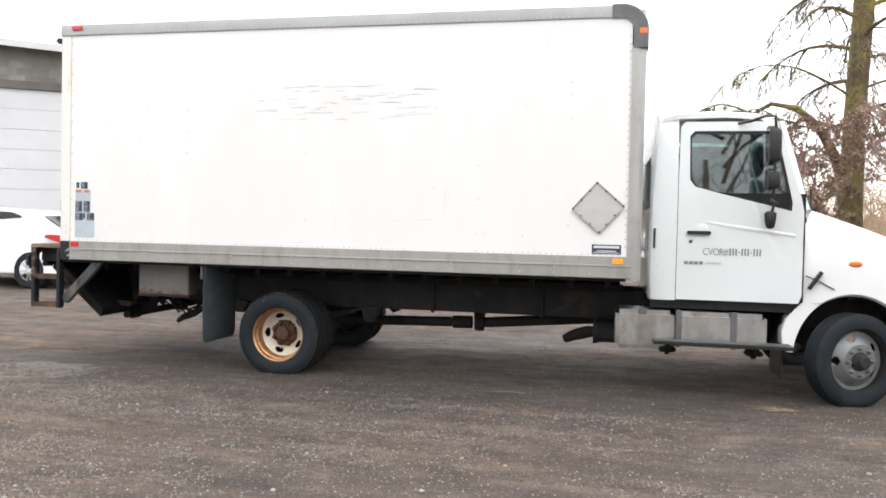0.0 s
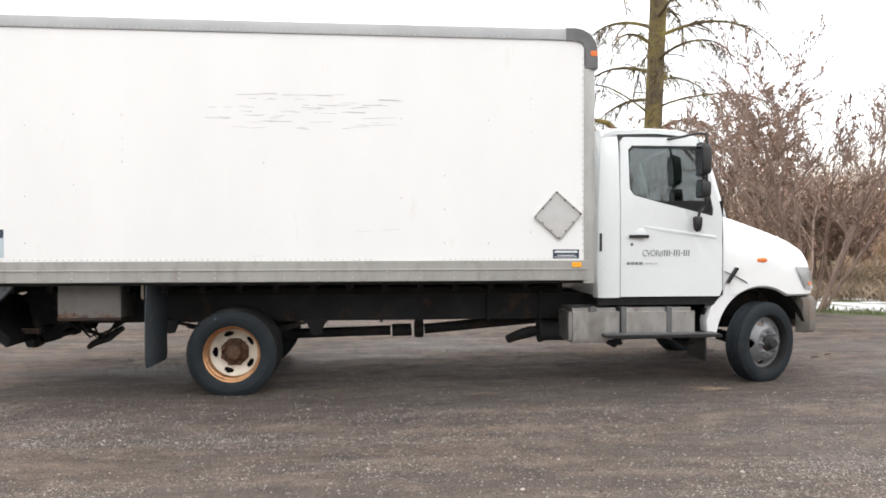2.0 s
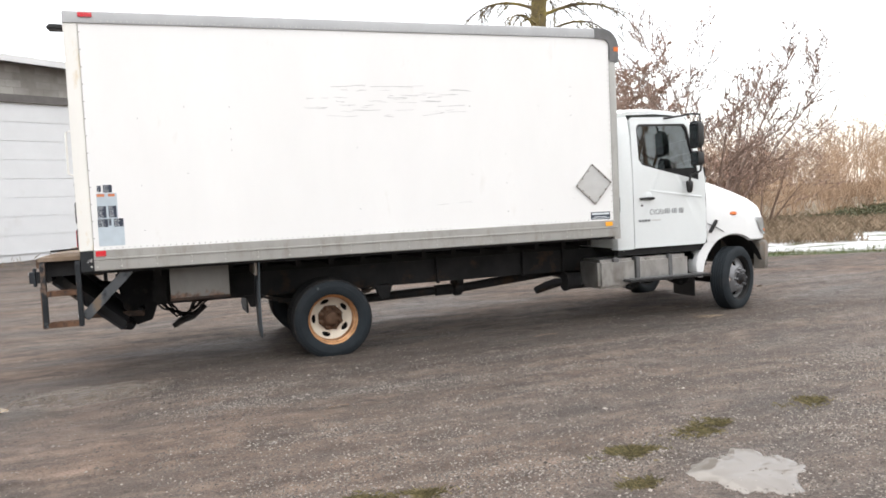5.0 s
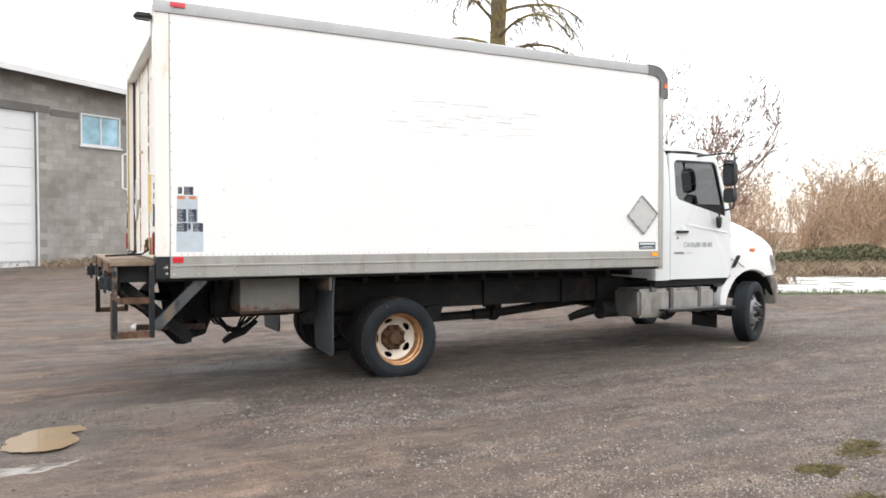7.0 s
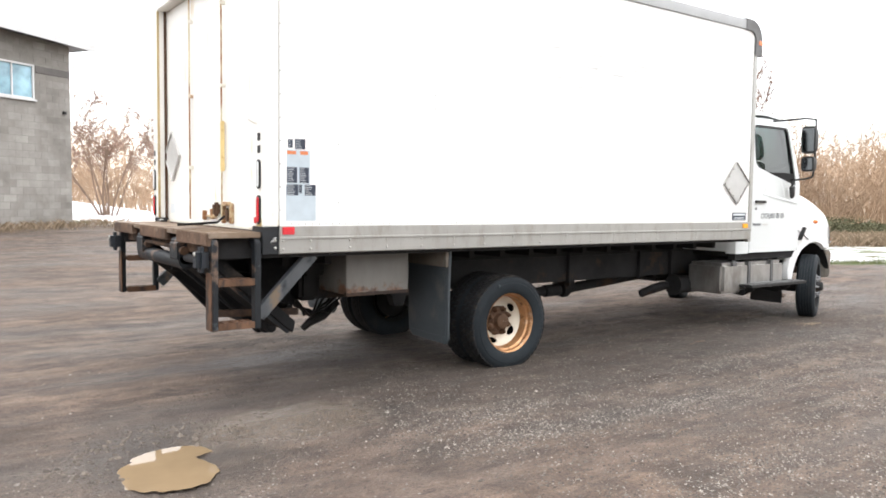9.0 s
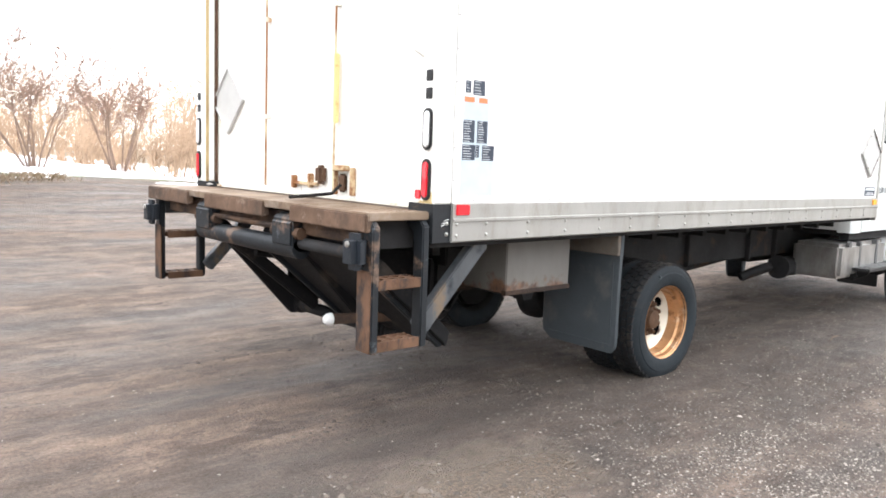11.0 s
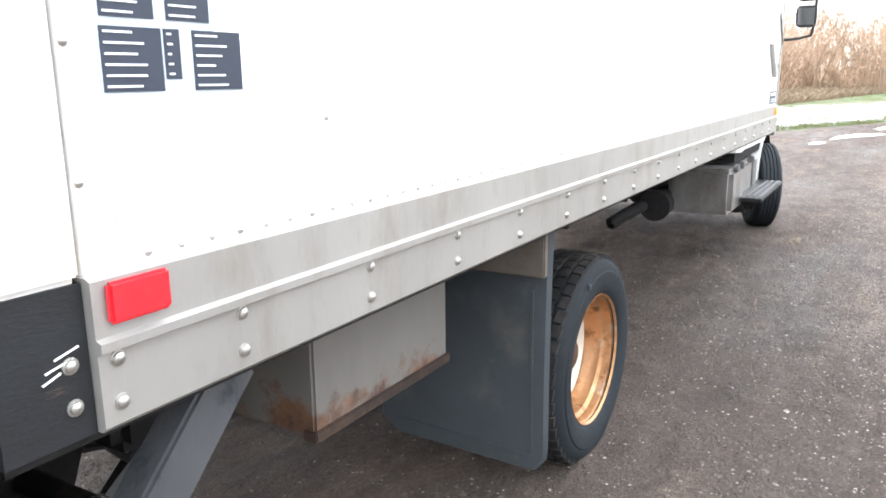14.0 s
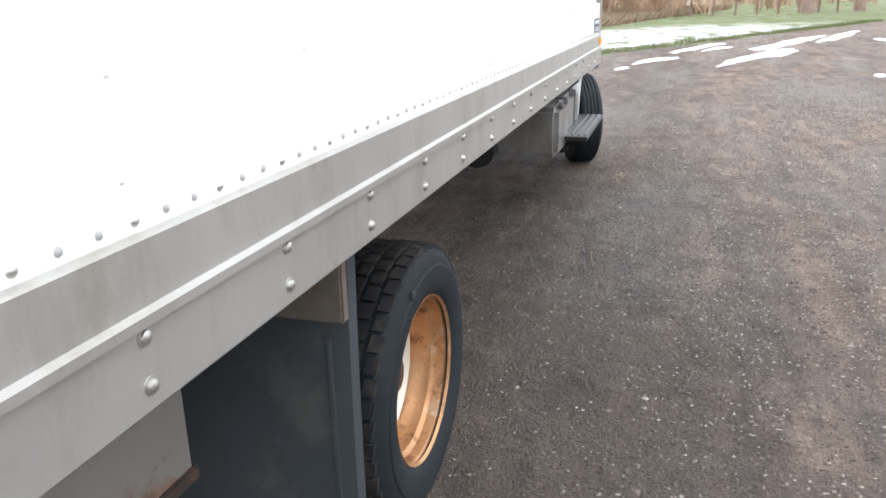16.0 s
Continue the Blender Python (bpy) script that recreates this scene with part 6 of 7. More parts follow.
# ---- the block building ----
def build_building():
    """A concrete-block shed with roller doors; its front runs obliquely behind the truck."""
    ang = radians(58)
    u = Vector((math.sin(ang), math.cos(ang), 0))            # along the front, towards the free corner
    nrm = Vector((u.y, -u.x, 0))                             # out of the front
    p0 = Vector((-3.0, 26.2, 0))
    bld = thing("block_building", (p0.x, p0.y, 0.45), "grey concrete block shed with white roller doors and fascia", "building")
    L, D, T = 24.0, 12.0, 0.25
    zb = 0.25

    def top(s):
        return 5.66 - 0.033 * s                             # eave height, s <= 0

    def P(s, d, z):
        q = p0 + u * s - nrm * d
        return (q.x, q.y, z)

    def slab(s0, s1, d0, d1, z0, z1, z1b=None):
        z1b = z1 if z1b is None else z1b
        return Soup().add([P(s0, d0, z0), P(s1, d0, z0), P(s1, d1, z0), P(s0, d1, z0), P(s0, d0, z1), P(s1, d0, z1b), P(s1, d1, z1b), P(s0, d1, z1)],
                          [(3, 2, 1, 0), (4, 5, 6, 7), (0, 1, 5, 4), (1, 2, 6, 5), (2, 3, 7, 6), (3, 0, 4, 7)])
    openings = [(-7.75, -3.87, zb, 4.80, "door"), (-2.52, -1.18, 4.02, 4.97, "win"), (-10.65, -9.28, 4.12, 5.18, "win"), (-17.4, -13.3, zb, 5.05, "door")]
    cuts = sorted({-L, 0.0} | {o[0] for o in openings} | {o[1] for o in openings})
    for a, c in zip(cuts, cuts[1:]):
        o = [q for q in openings if q[0] <= a and q[1] >= c]
        if not o:
            wall = part("front_wall", slab(a, c, 0, T, zb, top(a), top(c)), M_MORTAR, bld, "grey concrete block wall", smooth=0)
        else:
            o = o[0]
            if o[2] > zb:
                part("wall_below_window", slab(a, c, 0, T, zb, o[2]), M_MORTAR, bld, smooth=0)
            part("wall_over_opening", slab(a, c, 0, T, o[3], top(a), top(c)), M_MORTAR, bld, smooth=0)
    for a, c in ((-1.12, -0.002), (-3.45, -2.58)):
        part("dark_course", slab(a, c, -0.017, 0.0, 4.765, 4.955), M_BAND, bld, "darker block course level with the window")
    part("end_wall", slab(-T, 0, T, D, zb, 5.6), M_BLOCK, bld)
    part("end_wall", slab(-L, -L + T, T, D, zb, 6.1), M_BLOCK, bld)
    part("back_wall", slab(-L, 0, D - T, D, zb, 6.1, 5.6), M_BLOCK, bld)
    rf = Soup().add([P(-L - 0.6, -0.5, top(-L - 0.6)), P(0.55, -0.5, top(0.55)), P(0.55, D + 0.4, top(0.55)), P(-L - 0.6, D + 0.4, top(-L - 0.6)),
                     P(-L - 0.6, -0.5, top(-L - 0.6) + 0.06), P(0.55, -0.5, top(0.55) + 0.06), P(0.55, D + 0.4, top(0.55) + 0.06), P(-L - 0.6, D + 0.4, top(-L - 0.6) + 0.06)],
                    [(3, 2, 1, 0), (4, 5, 6, 7), (0, 1, 5, 4), (1, 2, 6, 5), (2, 3, 7, 6), (3, 0, 4, 7)])
    roof = part("roof", rf, M_CAST, bld)
    fa = Soup().add([P(-L - 0.6, -0.53, top(-L - 0.6) - 0.07), P(0.58, -0.53, top(0.58) - 0.07), P(0.58, -0.50, top(0.58) - 0.07), P(-L - 0.6, -0.50, top(-L - 0.6) - 0.07),
                     P(-L - 0.6, -0.53, top(-L - 0.6) + 0.11), P(0.58, -0.53, top(0.58) + 0.11), P(0.58, -0.50, top(0.58) + 0.11), P(-L - 0.6, -0.50, top(-L - 0.6) + 0.11)],
                    [(3, 2, 1, 0), (4, 5, 6, 7), (0, 1, 5, 4), (1, 2, 6, 5), (2, 3, 7, 6), (3, 0, 4, 7)])
    part("fascia", fa, M_FASCIA, roof, "white metal roof edge")
    # doors
    for a, c, z0, z1, kind in openings:
        if kind == "door":
            dr = part("roller_door", slab(a, c, 0.12, 0.14, zb, z1), M_DOORPANEL, bld, "white sectional garage door")
            n = 8
            for k in range(n):
                h = (z1 - 0.62) / n
                part("panel", slab(a, c, 0.085, 0.12, 0.62 + k * h + 0.003, 0.62 + (k + 1) * h - 0.003), M_DOORPANEL, dr, bevel=0.006)
            for s in (a - 0.04, c):
                part("door_jamb", slab(s, s + 0.05, -0.02, 0.06, zb, z1), M_FASCIA, dr)
            part("lintel", slab(a - 0.4, c + 0.4, -0.015, 0.0, z1 + 0.02, z1 + 0.22), M_BAND, dr, "darker lintel course")
        else:
            wf = Soup()
            for q in (slab(a, c, -0.02, 0.08, z0, z0 + 0.05), slab(a, c, -0.02, 0.08, z1 - 0.05, z1), slab(a, a + 0.05, -0.02, 0.08, z0 + 0.05, z1 - 0.05), slab(c - 0.05, c, -0.02, 0.08, z0 + 0.05, z1 - 0.05), slab((a + c) / 2 - 0.02, (a + c) / 2 + 0.02, -0.01, 0.07, z0 + 0.05, z1 - 0.05)):
                wf.add(q.v, q.f)
            w = part("window", wf, M_FASCIA, bld, "white framed two-pane window")
            for e0, e1 in ((a + 0.05, (a + c) / 2 - 0.02), ((a + c) / 2 + 0.02, c - 0.05)):
                part("pane", slab(e0, e1, 0.03, 0.04, z0 + 0.05, z1 - 0.05), M_PANE, w, "pane coloured as if mirroring the sky")
            part("sill", slab(a - 0.05, c + 0.05, -0.06, 0.0, z0 - 0.05, z0), M_FASCIA, w)
    lamp = part("wall_lamp", slab(-8.55, -8.20, -0.28, -0.02, 5.62, 5.74), M_FASCIA, bld, "pale wall lamp under the eave", 0.02)
    part("lamp_neck", slab(-8.42, -8.32, -0.18, -0.06, 5.40, 5.62), M_FASCIA, lamp)
    part("vent_cap", slab(-0.28, -0.18, -0.08, 0.0, 3.72, 3.80), M_PLASTIC, bld, "small black vent", 0.01)
    return wall, P, openings, top, u


BLD = build_building()


def build_blocks():
    """Blocks of the front near the free corner, each with its own joint; shared meshes."""
    wall, P, openings, top, u = BLD
    rz = math.atan2(u.y, u.x)
    meshes = {}

    def block(w):
        key = round(w, 3)
        if key not in meshes:
            meshes[key] = mesh_of("block", Soup().box(0, w, -0.004, 0.012, 0, 0.188), M_BLOCKS, bevel=0.0, smooth=0)
        return meshes[key]
    joined, count = Soup(), 0
    for row in range(27):
        z = 0.42 + row * 0.2
        s = 0.0 if row % 2 else -0.2
        first = True
        while s > -23.5:
            w = 0.39 if not (first and row % 2 == 0) else 0.19
            if first and row % 2 == 0:
                s = 0.0
            first = False
            a, c = s - w, s
            s -= w + 0.01
            if z + 0.19 > top(a) or any(a < o[1] and c > o[0] and z < o[3] + 0.02 and z + 0.188 > o[2] - 0.02 for o in openings):
                continue
            if a > -3.9 and count < 300:
                q = P(a, 0.0, z)
                piece("block", block(w), wall, q, rz)
                count += 1
            else:
                v = [P(e, d, h) for h in (z, z + 0.188) for e, d in ((a, 0.012), (a, -0.004), (c, -0.004), (c, 0.012))]
                joined.add(v, [(4, 5, 6, 7), (0, 1, 5, 4), (1, 2, 6, 5), (2, 3, 7, 6), (3, 0, 4, 7)])
    part("block_course", joined, M_BLOCKS, wall, smooth=0)["kind"] = "stuff"


# ---- trees and scrub ----
def grow(soup, p, d, length, r, level, rng, droop=0.0, spread=0.9, kids=(4, 4, 3), tips=None, sides=(9, 6, 4, 3), reach=(0.42, 0.68)):
    """A limb that tapers and bends, with side limbs."""
    n = 6 if level == 0 else 4 if level < 2 else 3
    pts, rad = [Vector(p)], [r]
    d = Vector(d).normalized()
    for i in range(n):
        d = (d + Vector((rng.uniform(-1, 1), rng.uniform(-1, 1), rng.uniform(-1, 1))) * (0.10 if level == 0 else 0.22) + Vector((0, 0, -droop * (0.2 + level * 0.35) * (i + 1) / n))).normalized()
        pts.append(pts[-1] + d * (length / n))
        rad.append(max(0.0062, r * (1 - 0.8 * (i + 1) / n)))
    soup.tube(pts, rad, sides[min(level, 3)], False)
    if tips is not None and level >= 2:
        tips.append((pts[-1], d))
        tips.append((pts[-2], d))
    if level >= len(kids):
        return
    for k in range(kids[level] + rng.randint(0, 1)):
        t = rng.uniform(0.25 if level else 0.35, 1.0)
        i = min(n - 1, int(t * n))
        q = pts[i].lerp(pts[i + 1], t * n - i)
        side = Vector((rng.uniform(-1, 1), rng.uniform(-1, 1), rng.uniform(-0.2, 0.6)))
        nd = (d * (1 - spread * 0.55) + side.normalized() * spread).normalized()
        grow(soup, q, nd, length * rng.uniform(*reach), max(0.0062, rad[i] * 0.52), level + 1, rng, droop, spread, kids, tips, sides, reach)


def leaves(tips, rng, per, size):
    s = Soup()
    for p, d in tips:
        for k in range(per if isinstance(per, int) else (1 if rng.random() < per else 0)):
            c = p + Vector((rng.uniform(-1, 1), rng.uniform(-1, 1), rng.uniform(-1.2, 0.2))) * 0.028
            a = Vector((rng.uniform(-1, 1), rng.uniform(-1, 1), rng.uniform(-1, 1))).normalized()
            b = a.cross(Vector((rng.uniform(-1, 1), rng.uniform(-1, 1), rng.uniform(-1, 1)))).normalized()
            h = size * rng.uniform(0.6, 1.3)
            s.add([c - a * h, c + b * h * 0.4, c + a * h, c - b * h * 0.4], [(0, 1, 2, 3)])
    return s


def drooping_limb(soup, p, a, length, rise, r, rng):
    """A limb that leaves the trunk slightly upwards, arches over and hangs, with thin hanging twigs."""
    n = 9
    d = Vector((math.cos(a), math.sin(a), rise)).normalized()
    pts, rad = [Vector(p)], [r]
    for i in range(n):
        d = (d + Vector((rng.uniform(-0.13, 0.13), rng.uniform(-0.13, 0.13), rng.uniform(-0.05, 0.05) - 0.055 - 0.024 * i))).normalized()
        pts.append(pts[-1] + d * (length / n))
        rad.append(max(0.011, r * (1 - 0.85 * (i + 1) / n)))
    soup.tube(pts, rad, 6, False)
    for k in range(int(6 + length * 6.5)):
        t = rng.uniform(0.18, 1.0) * n
        i = min(n - 1, int(t))
        q, out = pts[i].lerp(pts[i + 1], t - i), (pts[i + 1] - pts[i]).normalized()
        side = Vector((rng.uniform(-1, 1), rng.uniform(-1, 1), rng.uniform(-0.5, 0.5)))
        e = (out * 0.8 + side * 0.75).normalized()
        ln, w = rng.uniform(0.35, 1.25) * (1.15 - 0.5 * t / n), max(0.009, rad[i] * 0.42)
        tw = [q]
        for m in range(5):
            e = (e + Vector((rng.uniform(-0.2, 0.2), rng.uniform(-0.2, 0.2), -0.20))).normalized()
            tw.append(tw[-1] + e * ln / 5)
        soup.tube(tw, [w, w * 0.85, w * 0.75, 0.0085, 0.0075, 0.0065], 4, False)
        for m in range(rng.randint(2, 5)):
            b = tw[rng.randint(1, 4)]
            f = (e + Vector((rng.uniform(-1, 1), rng.uniform(-1, 1), rng.uniform(-0.9, 0.2)))).normalized()
            l2 = ln * rng.uniform(0.25, 0.55)
            soup.tube([b, b + f * l2 * 0.5, b + f * l2 + Vector((0, 0, -0.12 * l2))], [0.0085, 0.0072, 0.006], 3, False)


def big_tree():
    x, y = 5.62, 19.1
    z = height(x, y)
    tr = thing("roadside_tree", (x, y, z), "tall bare tree with mossy bark and drooping branches", "tree")
    rng = random.Random(21)
    trunk = Soup()
    pts = [(x - 0.03, y, z - 0.2), (x, y, z + 0.5), (x - 0.02, y, z + 2.0), (x + 0.02, y, z + 4.0), (x + 0.09, y, z + 5.6), (x + 0.17, y, z + 7.2), (x + 0.22, y, z + 8.4)]
    trunk.tube(pts, [0.42, 0.31, 0.265, 0.235, 0.225, 0.225, 0.24], 16)
    for dx, dy, ln, r in ((-0.30, 0.1, 4.5, 0.15), (0.06, -0.1, 5.0, 0.17), (0.42, 0.15, 4.6, 0.15)):
        trunk.tube([(x + 0.22, y, z + 8.2), (x + 0.22 + dx * 1.2, y + dy, z + 9.2), (x + 0.22 + dx * 2.8, y + dy * 2, z + 8 + ln)], [r, r * 0.8, r * 0.4], 10)
    part("trunk", trunk, M_BARK, tr, "mossy grey-brown trunk")
    crown = Soup()
    # a heavy low limb that rises beside the trunk
    crown.tube([(x - 0.1, y - 0.1, z + 2.4), (x - 0.45, y - 0.3, z + 3.1), (x - 0.85, y - 0.5, z + 3.75), (x - 1.35, y - 0.5, z + 4.2), (x - 1.9, y - 0.55, z + 4.3), (x - 2.6, y - 0.6, z + 3.9)], [0.13, 0.12, 0.10, 0.075, 0.05, 0.025], 8)
    for k in range(5):
        drooping_limb(crown, (x - 0.9 - 0.4 * k, y - 0.5, z + 3.7 + 0.12 * k), rng.uniform(2.2, 4.2), rng.uniform(0.8, 1.5), 0.5, 0.026, rng)
    for k in range(40):
        h = 3.5 + 9.0 * (k / 39.0)
        a = k * 2.39996 + rng.uniform(-0.3, 0.3)
        drooping_limb(crown, (x + 0.03 + 0.02 * max(0, h - 4), y, z + h), a, rng.uniform(2.2, 3.9), rng.uniform(0.25, 0.7), rng.uniform(0.030, 0.060), rng)
    part("crown", crown, M_BARK, tr, "bare drooping branches")


def shrub_mesh(seed, tall, stems, per, leaf=0.042, lean_most=0.55, droop=0.05, spread=0.75, base_r=0.05, kids=(5, 4, 3), reach=(0.42, 0.68)):
    rng = random.Random(seed)
    s, tips = Soup(), []
    for k in range(stems):
        a = rng.uniform(0, 2 * math.pi)
        lean = rng.uniform(0.1, lean_most)
        grow(s, (0.25 * math.cos(a), 0.25 * math.sin(a), -0.1), (lean * math.cos(a), lean * math.sin(a), 1), tall * rng.uniform(0.7, 1.0), base_r * rng.uniform(0.6, 1.1), 0, rng, droop, spread, kids, tips, (6, 4, 3, 3), reach)
    return s, leaves(tips, rng, per, leaf)


def shrub(name, x, y, seed, tall, stems, per, label, twig=None, foliage=None, **kw):
    z = height(x, y)
    ob = thing(name, (x, y, z), label, "shrub", "shrubs along the lot")
    s, lv = shrub_mesh(seed, tall, stems, per, **kw)
    for q in (s, lv):
        q.v = [(a + x, b + y, c + z) for a, b, c in q.v]
    part("crown", s, twig or M_TWIG, ob, "thin bare brown stems")
    if lv.v:
        part("foliage", lv, foliage or M_LEAF, ob, "hanging dead brown leaves", smooth=0)
    return ob


def build_plants():
    big_tree()
    shrub("leafy_shrub", 7.3, 17.1, 3, 4.3, 5, 3, "tall shrub with hanging dead brown leaves", base_r=0.07, spread=0.62, lean_most=0.16, droop=0.0, kids=(15, 6, 4), leaf=0.040, reach=(0.22, 0.42))
    shrub("bare_shrub", 6.1, 12.8, 5, 4.4, 12, 0.25, "bare brown spreading shrub with fine twigs", M_BARETWIG, base_r=0.036, spread=0.5, lean_most=0.80, droop=-0.03, kids=(10, 7, 3), leaf=0.040, reach=(0.20, 0.42))
    shrub("leafy_shrub", 4.4, 17.8, 9, 3.4, 5, 3, "tall shrub with hanging dead brown leaves", base_r=0.05, spread=0.6, lean_most=0.25, droop=0.0, kids=(12, 6, 4), leaf=0.040, reach=(0.25, 0.45))
    shrub("leafy_shrub", 9.8, 17.4, 17, 2.4, 6, 3, "low shrub with hanging dead brown leaves", base_r=0.05, spread=0.6, lean_most=0.4, droop=0.0, kids=(11, 6, 4), leaf=0.040, reach=(0.25, 0.45))
    a = shrub("thicket_shrub", 9.6, 18.5, 11, 2.6, 10, 1, "dense bare thicket shrub", M_PALETWIG, M_PALELEAF, base_r=0.04)
    b = shrub("reddish_shrub", -0.6, 33.0, 13, 4.0, 9, 1.3, "reddish-brown shrub beyond the building", M_PALETWIG, M_PALELEAF, base_r=0.045, leaf=0.050, spread=0.55, lean_most=0.65, droop=0.0, kids=(8, 5, 3), reach=(0.25, 0.5))
    rng = random.Random(77)
    for x, y in ((3.0, 20.5), (14.2, 20.0), (11.4, 22.5)):
        copy_thing(a, pose(x, y, height(x, y), 0, 0, rng.uniform(0, 360)))
    for x, y in ((2.9, 35.0), (-4.6, 36.0)):
        copy_thing(b, pose(x, y, height(x, y), 0, 0, rng.uniform(0, 360)))
    # two bare trees at the far edge of the lot
    for x, y, sd, hgt in ((52.0, -1.8, 31, 13.0), (56.0, -5.6, 37, 14.0)):
        ob = thing("edge_tree", (x, y, 0), "bare tree at the edge of the lot", "tree", "trees at the field edge")
        r2 = random.Random(sd)
        t, c = Soup(), Soup()
        t.tube([(x, y, -0.2), (x, y + 0.05, 1.2), (x + 0.1, y - 0.5, 3.5), (x + 0.1, y - 0.7, hgt * 0.6)], [0.50, 0.34, 0.22, 0.10], 12)
        t.tube([(x, y, 0.8), (x, y + 0.7, 2.4), (x + 0.1, y + 1.9, 4.6), (x, y + 2.4, hgt * 0.5)], [0.30, 0.24, 0.16, 0.07], 10)
        for k in range(12):
            aa = r2.uniform(0, 6.28)
            grow(c, (x + 0.06, y, 2.4 + k * hgt * 0.045), (math.cos(aa), math.sin(aa), 0.9), hgt * 0.36, 0.09, 1, r2, 0.1, 0.7, (0, 5, 4))
        part("trunk", t, M_BARETWIG, ob)
        part("crown", c, M_TWIG, ob)
    # pale posts of the field fence
    fence = thing("field_fence", (50.0, 5.0, 0), "row of pale wooden fence posts beyond the lawn", "fence")
    for k in range(11):
        x, y = 44.0 + 1.1 * k + 0.3 * math.sin(7.0 * k), 8.3 - 1.35 * k
        z = height(x, y)
        part("post", Soup().box(x - 0.07, x + 0.07, y - 0.07, y + 0.07, z - 0.3, z + 1.45), M_PALETWIG, fence, bevel=0.015)
    # the row of bare trees across the lot, which the cab glass mirrors
    for x, y, k in ((-13, -19, 0), (-8.5, -22, 70), (-4, -18, 140), (0.5, -21, 200), (5, -19, 260), (9.5, -22, 320), (14, -18, 30), (-17.5, -16, 110), (19, -20, 170)):
        copy_thing(ob, pose(x, y, height(x, y), 0, 0, k))
    # far woods, round the whole horizon
    r3 = random.Random(5)
    woods = Soup()

    def edge_d(x, y):
        return 0.455 * (x - 5.5) + 0.89 * (y - 12.6)

    def stem(x, y, h, n, w):
        """A many-stemmed bare tree: a fan of stems whose fine twigs round off the crown."""
        for k in range(n):
            a, lean = r3.uniform(0, 6.28), r3.uniform(0.03, 0.5)
            b = Vector((x + r3.uniform(-.25, .25), y + r3.uniform(-.25, .25), height(x, y) - 0.1))
            e = b + Vector((lean * math.cos(a) * h, lean * math.sin(a) * h, h * (1.0 - 0.55 * lean) * r3.uniform(0.85, 1.0)))
            m = b.lerp(e, 0.5) + Vector((0, 0, h * 0.06 * lean))
            woods.tube([b, m, e], [w, w * 0.7, w * 0.3], 3, False)
            for j in range(8):
                u = r3.uniform(0.25, 1.0)
                q = b.lerp(m, u * 2) if u < 0.5 else m.lerp(e, u * 2 - 1)
                f = q + Vector((r3.uniform(-1, 1), r3.uniform(-1, 1), r3.uniform(0.15, 1.0))) * h * 0.16
                woods.tube([q, f], [w * 0.5, w * 0.28], 3, False)
                for i in range(3):
                    q2 = q.lerp(f, r3.uniform(0.35, 1.0))
                    woods.tube([q2, q2 + Vector((r3.uniform(-1, 1), r3.uniform(-1, 1), r3.uniform(-0.1, 1.0))) * h * 0.085], [w * 0.36, w * 0.24], 3, False)
    tries = 0
    made = 0
    while made < 1150 and tries < 40000:
        tries += 1
        a, rr = r3.uniform(0, 2 * math.pi), r3.uniform(22, 110)
        x, y = -3 + rr * math.sin(a), 4 + rr * math.cos(a)
        d = edge_d(x, y)
        if x > 3 and d > 13:
            pass
        elif (y > 95 or y > 42 and x < -25) or (y < -30 and r3.random() < 0.25) or (x < -45 and r3.random() < 0.25):
            pass
        else:
            continue
        brush = r3.random() < 0.5
        h = r3.uniform(1.4, 2.4) if brush else (3.4 + 0.055 * rr) * (1.0 + 0.35 * noise.noise((x * 0.11, y * 0.11, 2.7))) * r3.uniform(0.8, 1.1)
        stem(x, y, h, 7, 0.010 + rr * 0.00045)
        made += 1
    for k in range(170):
        u, d = 1.0 + 47.0 * k / 169, 14.5 + 7.0 * r3.random()
        x, y = 5.5 + 0.89 * u + 0.455 * d, 12.6 - 0.455 * u + 0.89 * d
        stem(x, y, r3.uniform(2.8, 4.1), 7, 0.017)
    for k in range(150):
        x = -32 + 60.0 * k / 149
        stem(x, 62 + 8 * r3.random(), r3.uniform(2.2, 4.2), 6, 0.04)
    solid("far_woods", woods, M_FARTWIG, "bare ochre scrub and far woods round the field", "woods", kind="stuff", smooth=0, normals=False)


build_plants()


def blades(name, spots, material, label, rng, hmin, hmax, width, category="grass", bend=(0.05, 0.6)):
    s = Soup()
    for x, y in spots:
        z = height(x, y)
        a, lean, h = rng.uniform(0, 6.28), rng.uniform(*bend), rng.uniform(hmin, hmax)
        dx, dy = math.cos(a), math.sin(a)
        w = width * rng.uniform(0.6, 1.3)
        s.add([(x - dy * w, y + dx * w, z - 0.01), (x + dy * w, y - dx * w, z - 0.01), (x + dx * lean * h * 0.4, y + dy * lean * h * 0.4, z + h * 0.6), (x + dx * lean * h, y + dy * lean * h, z + h)], [(0, 1, 2), (0, 2, 3)])
    solid(name, s, material, label, category, kind="stuff", smooth=0, normals=False)


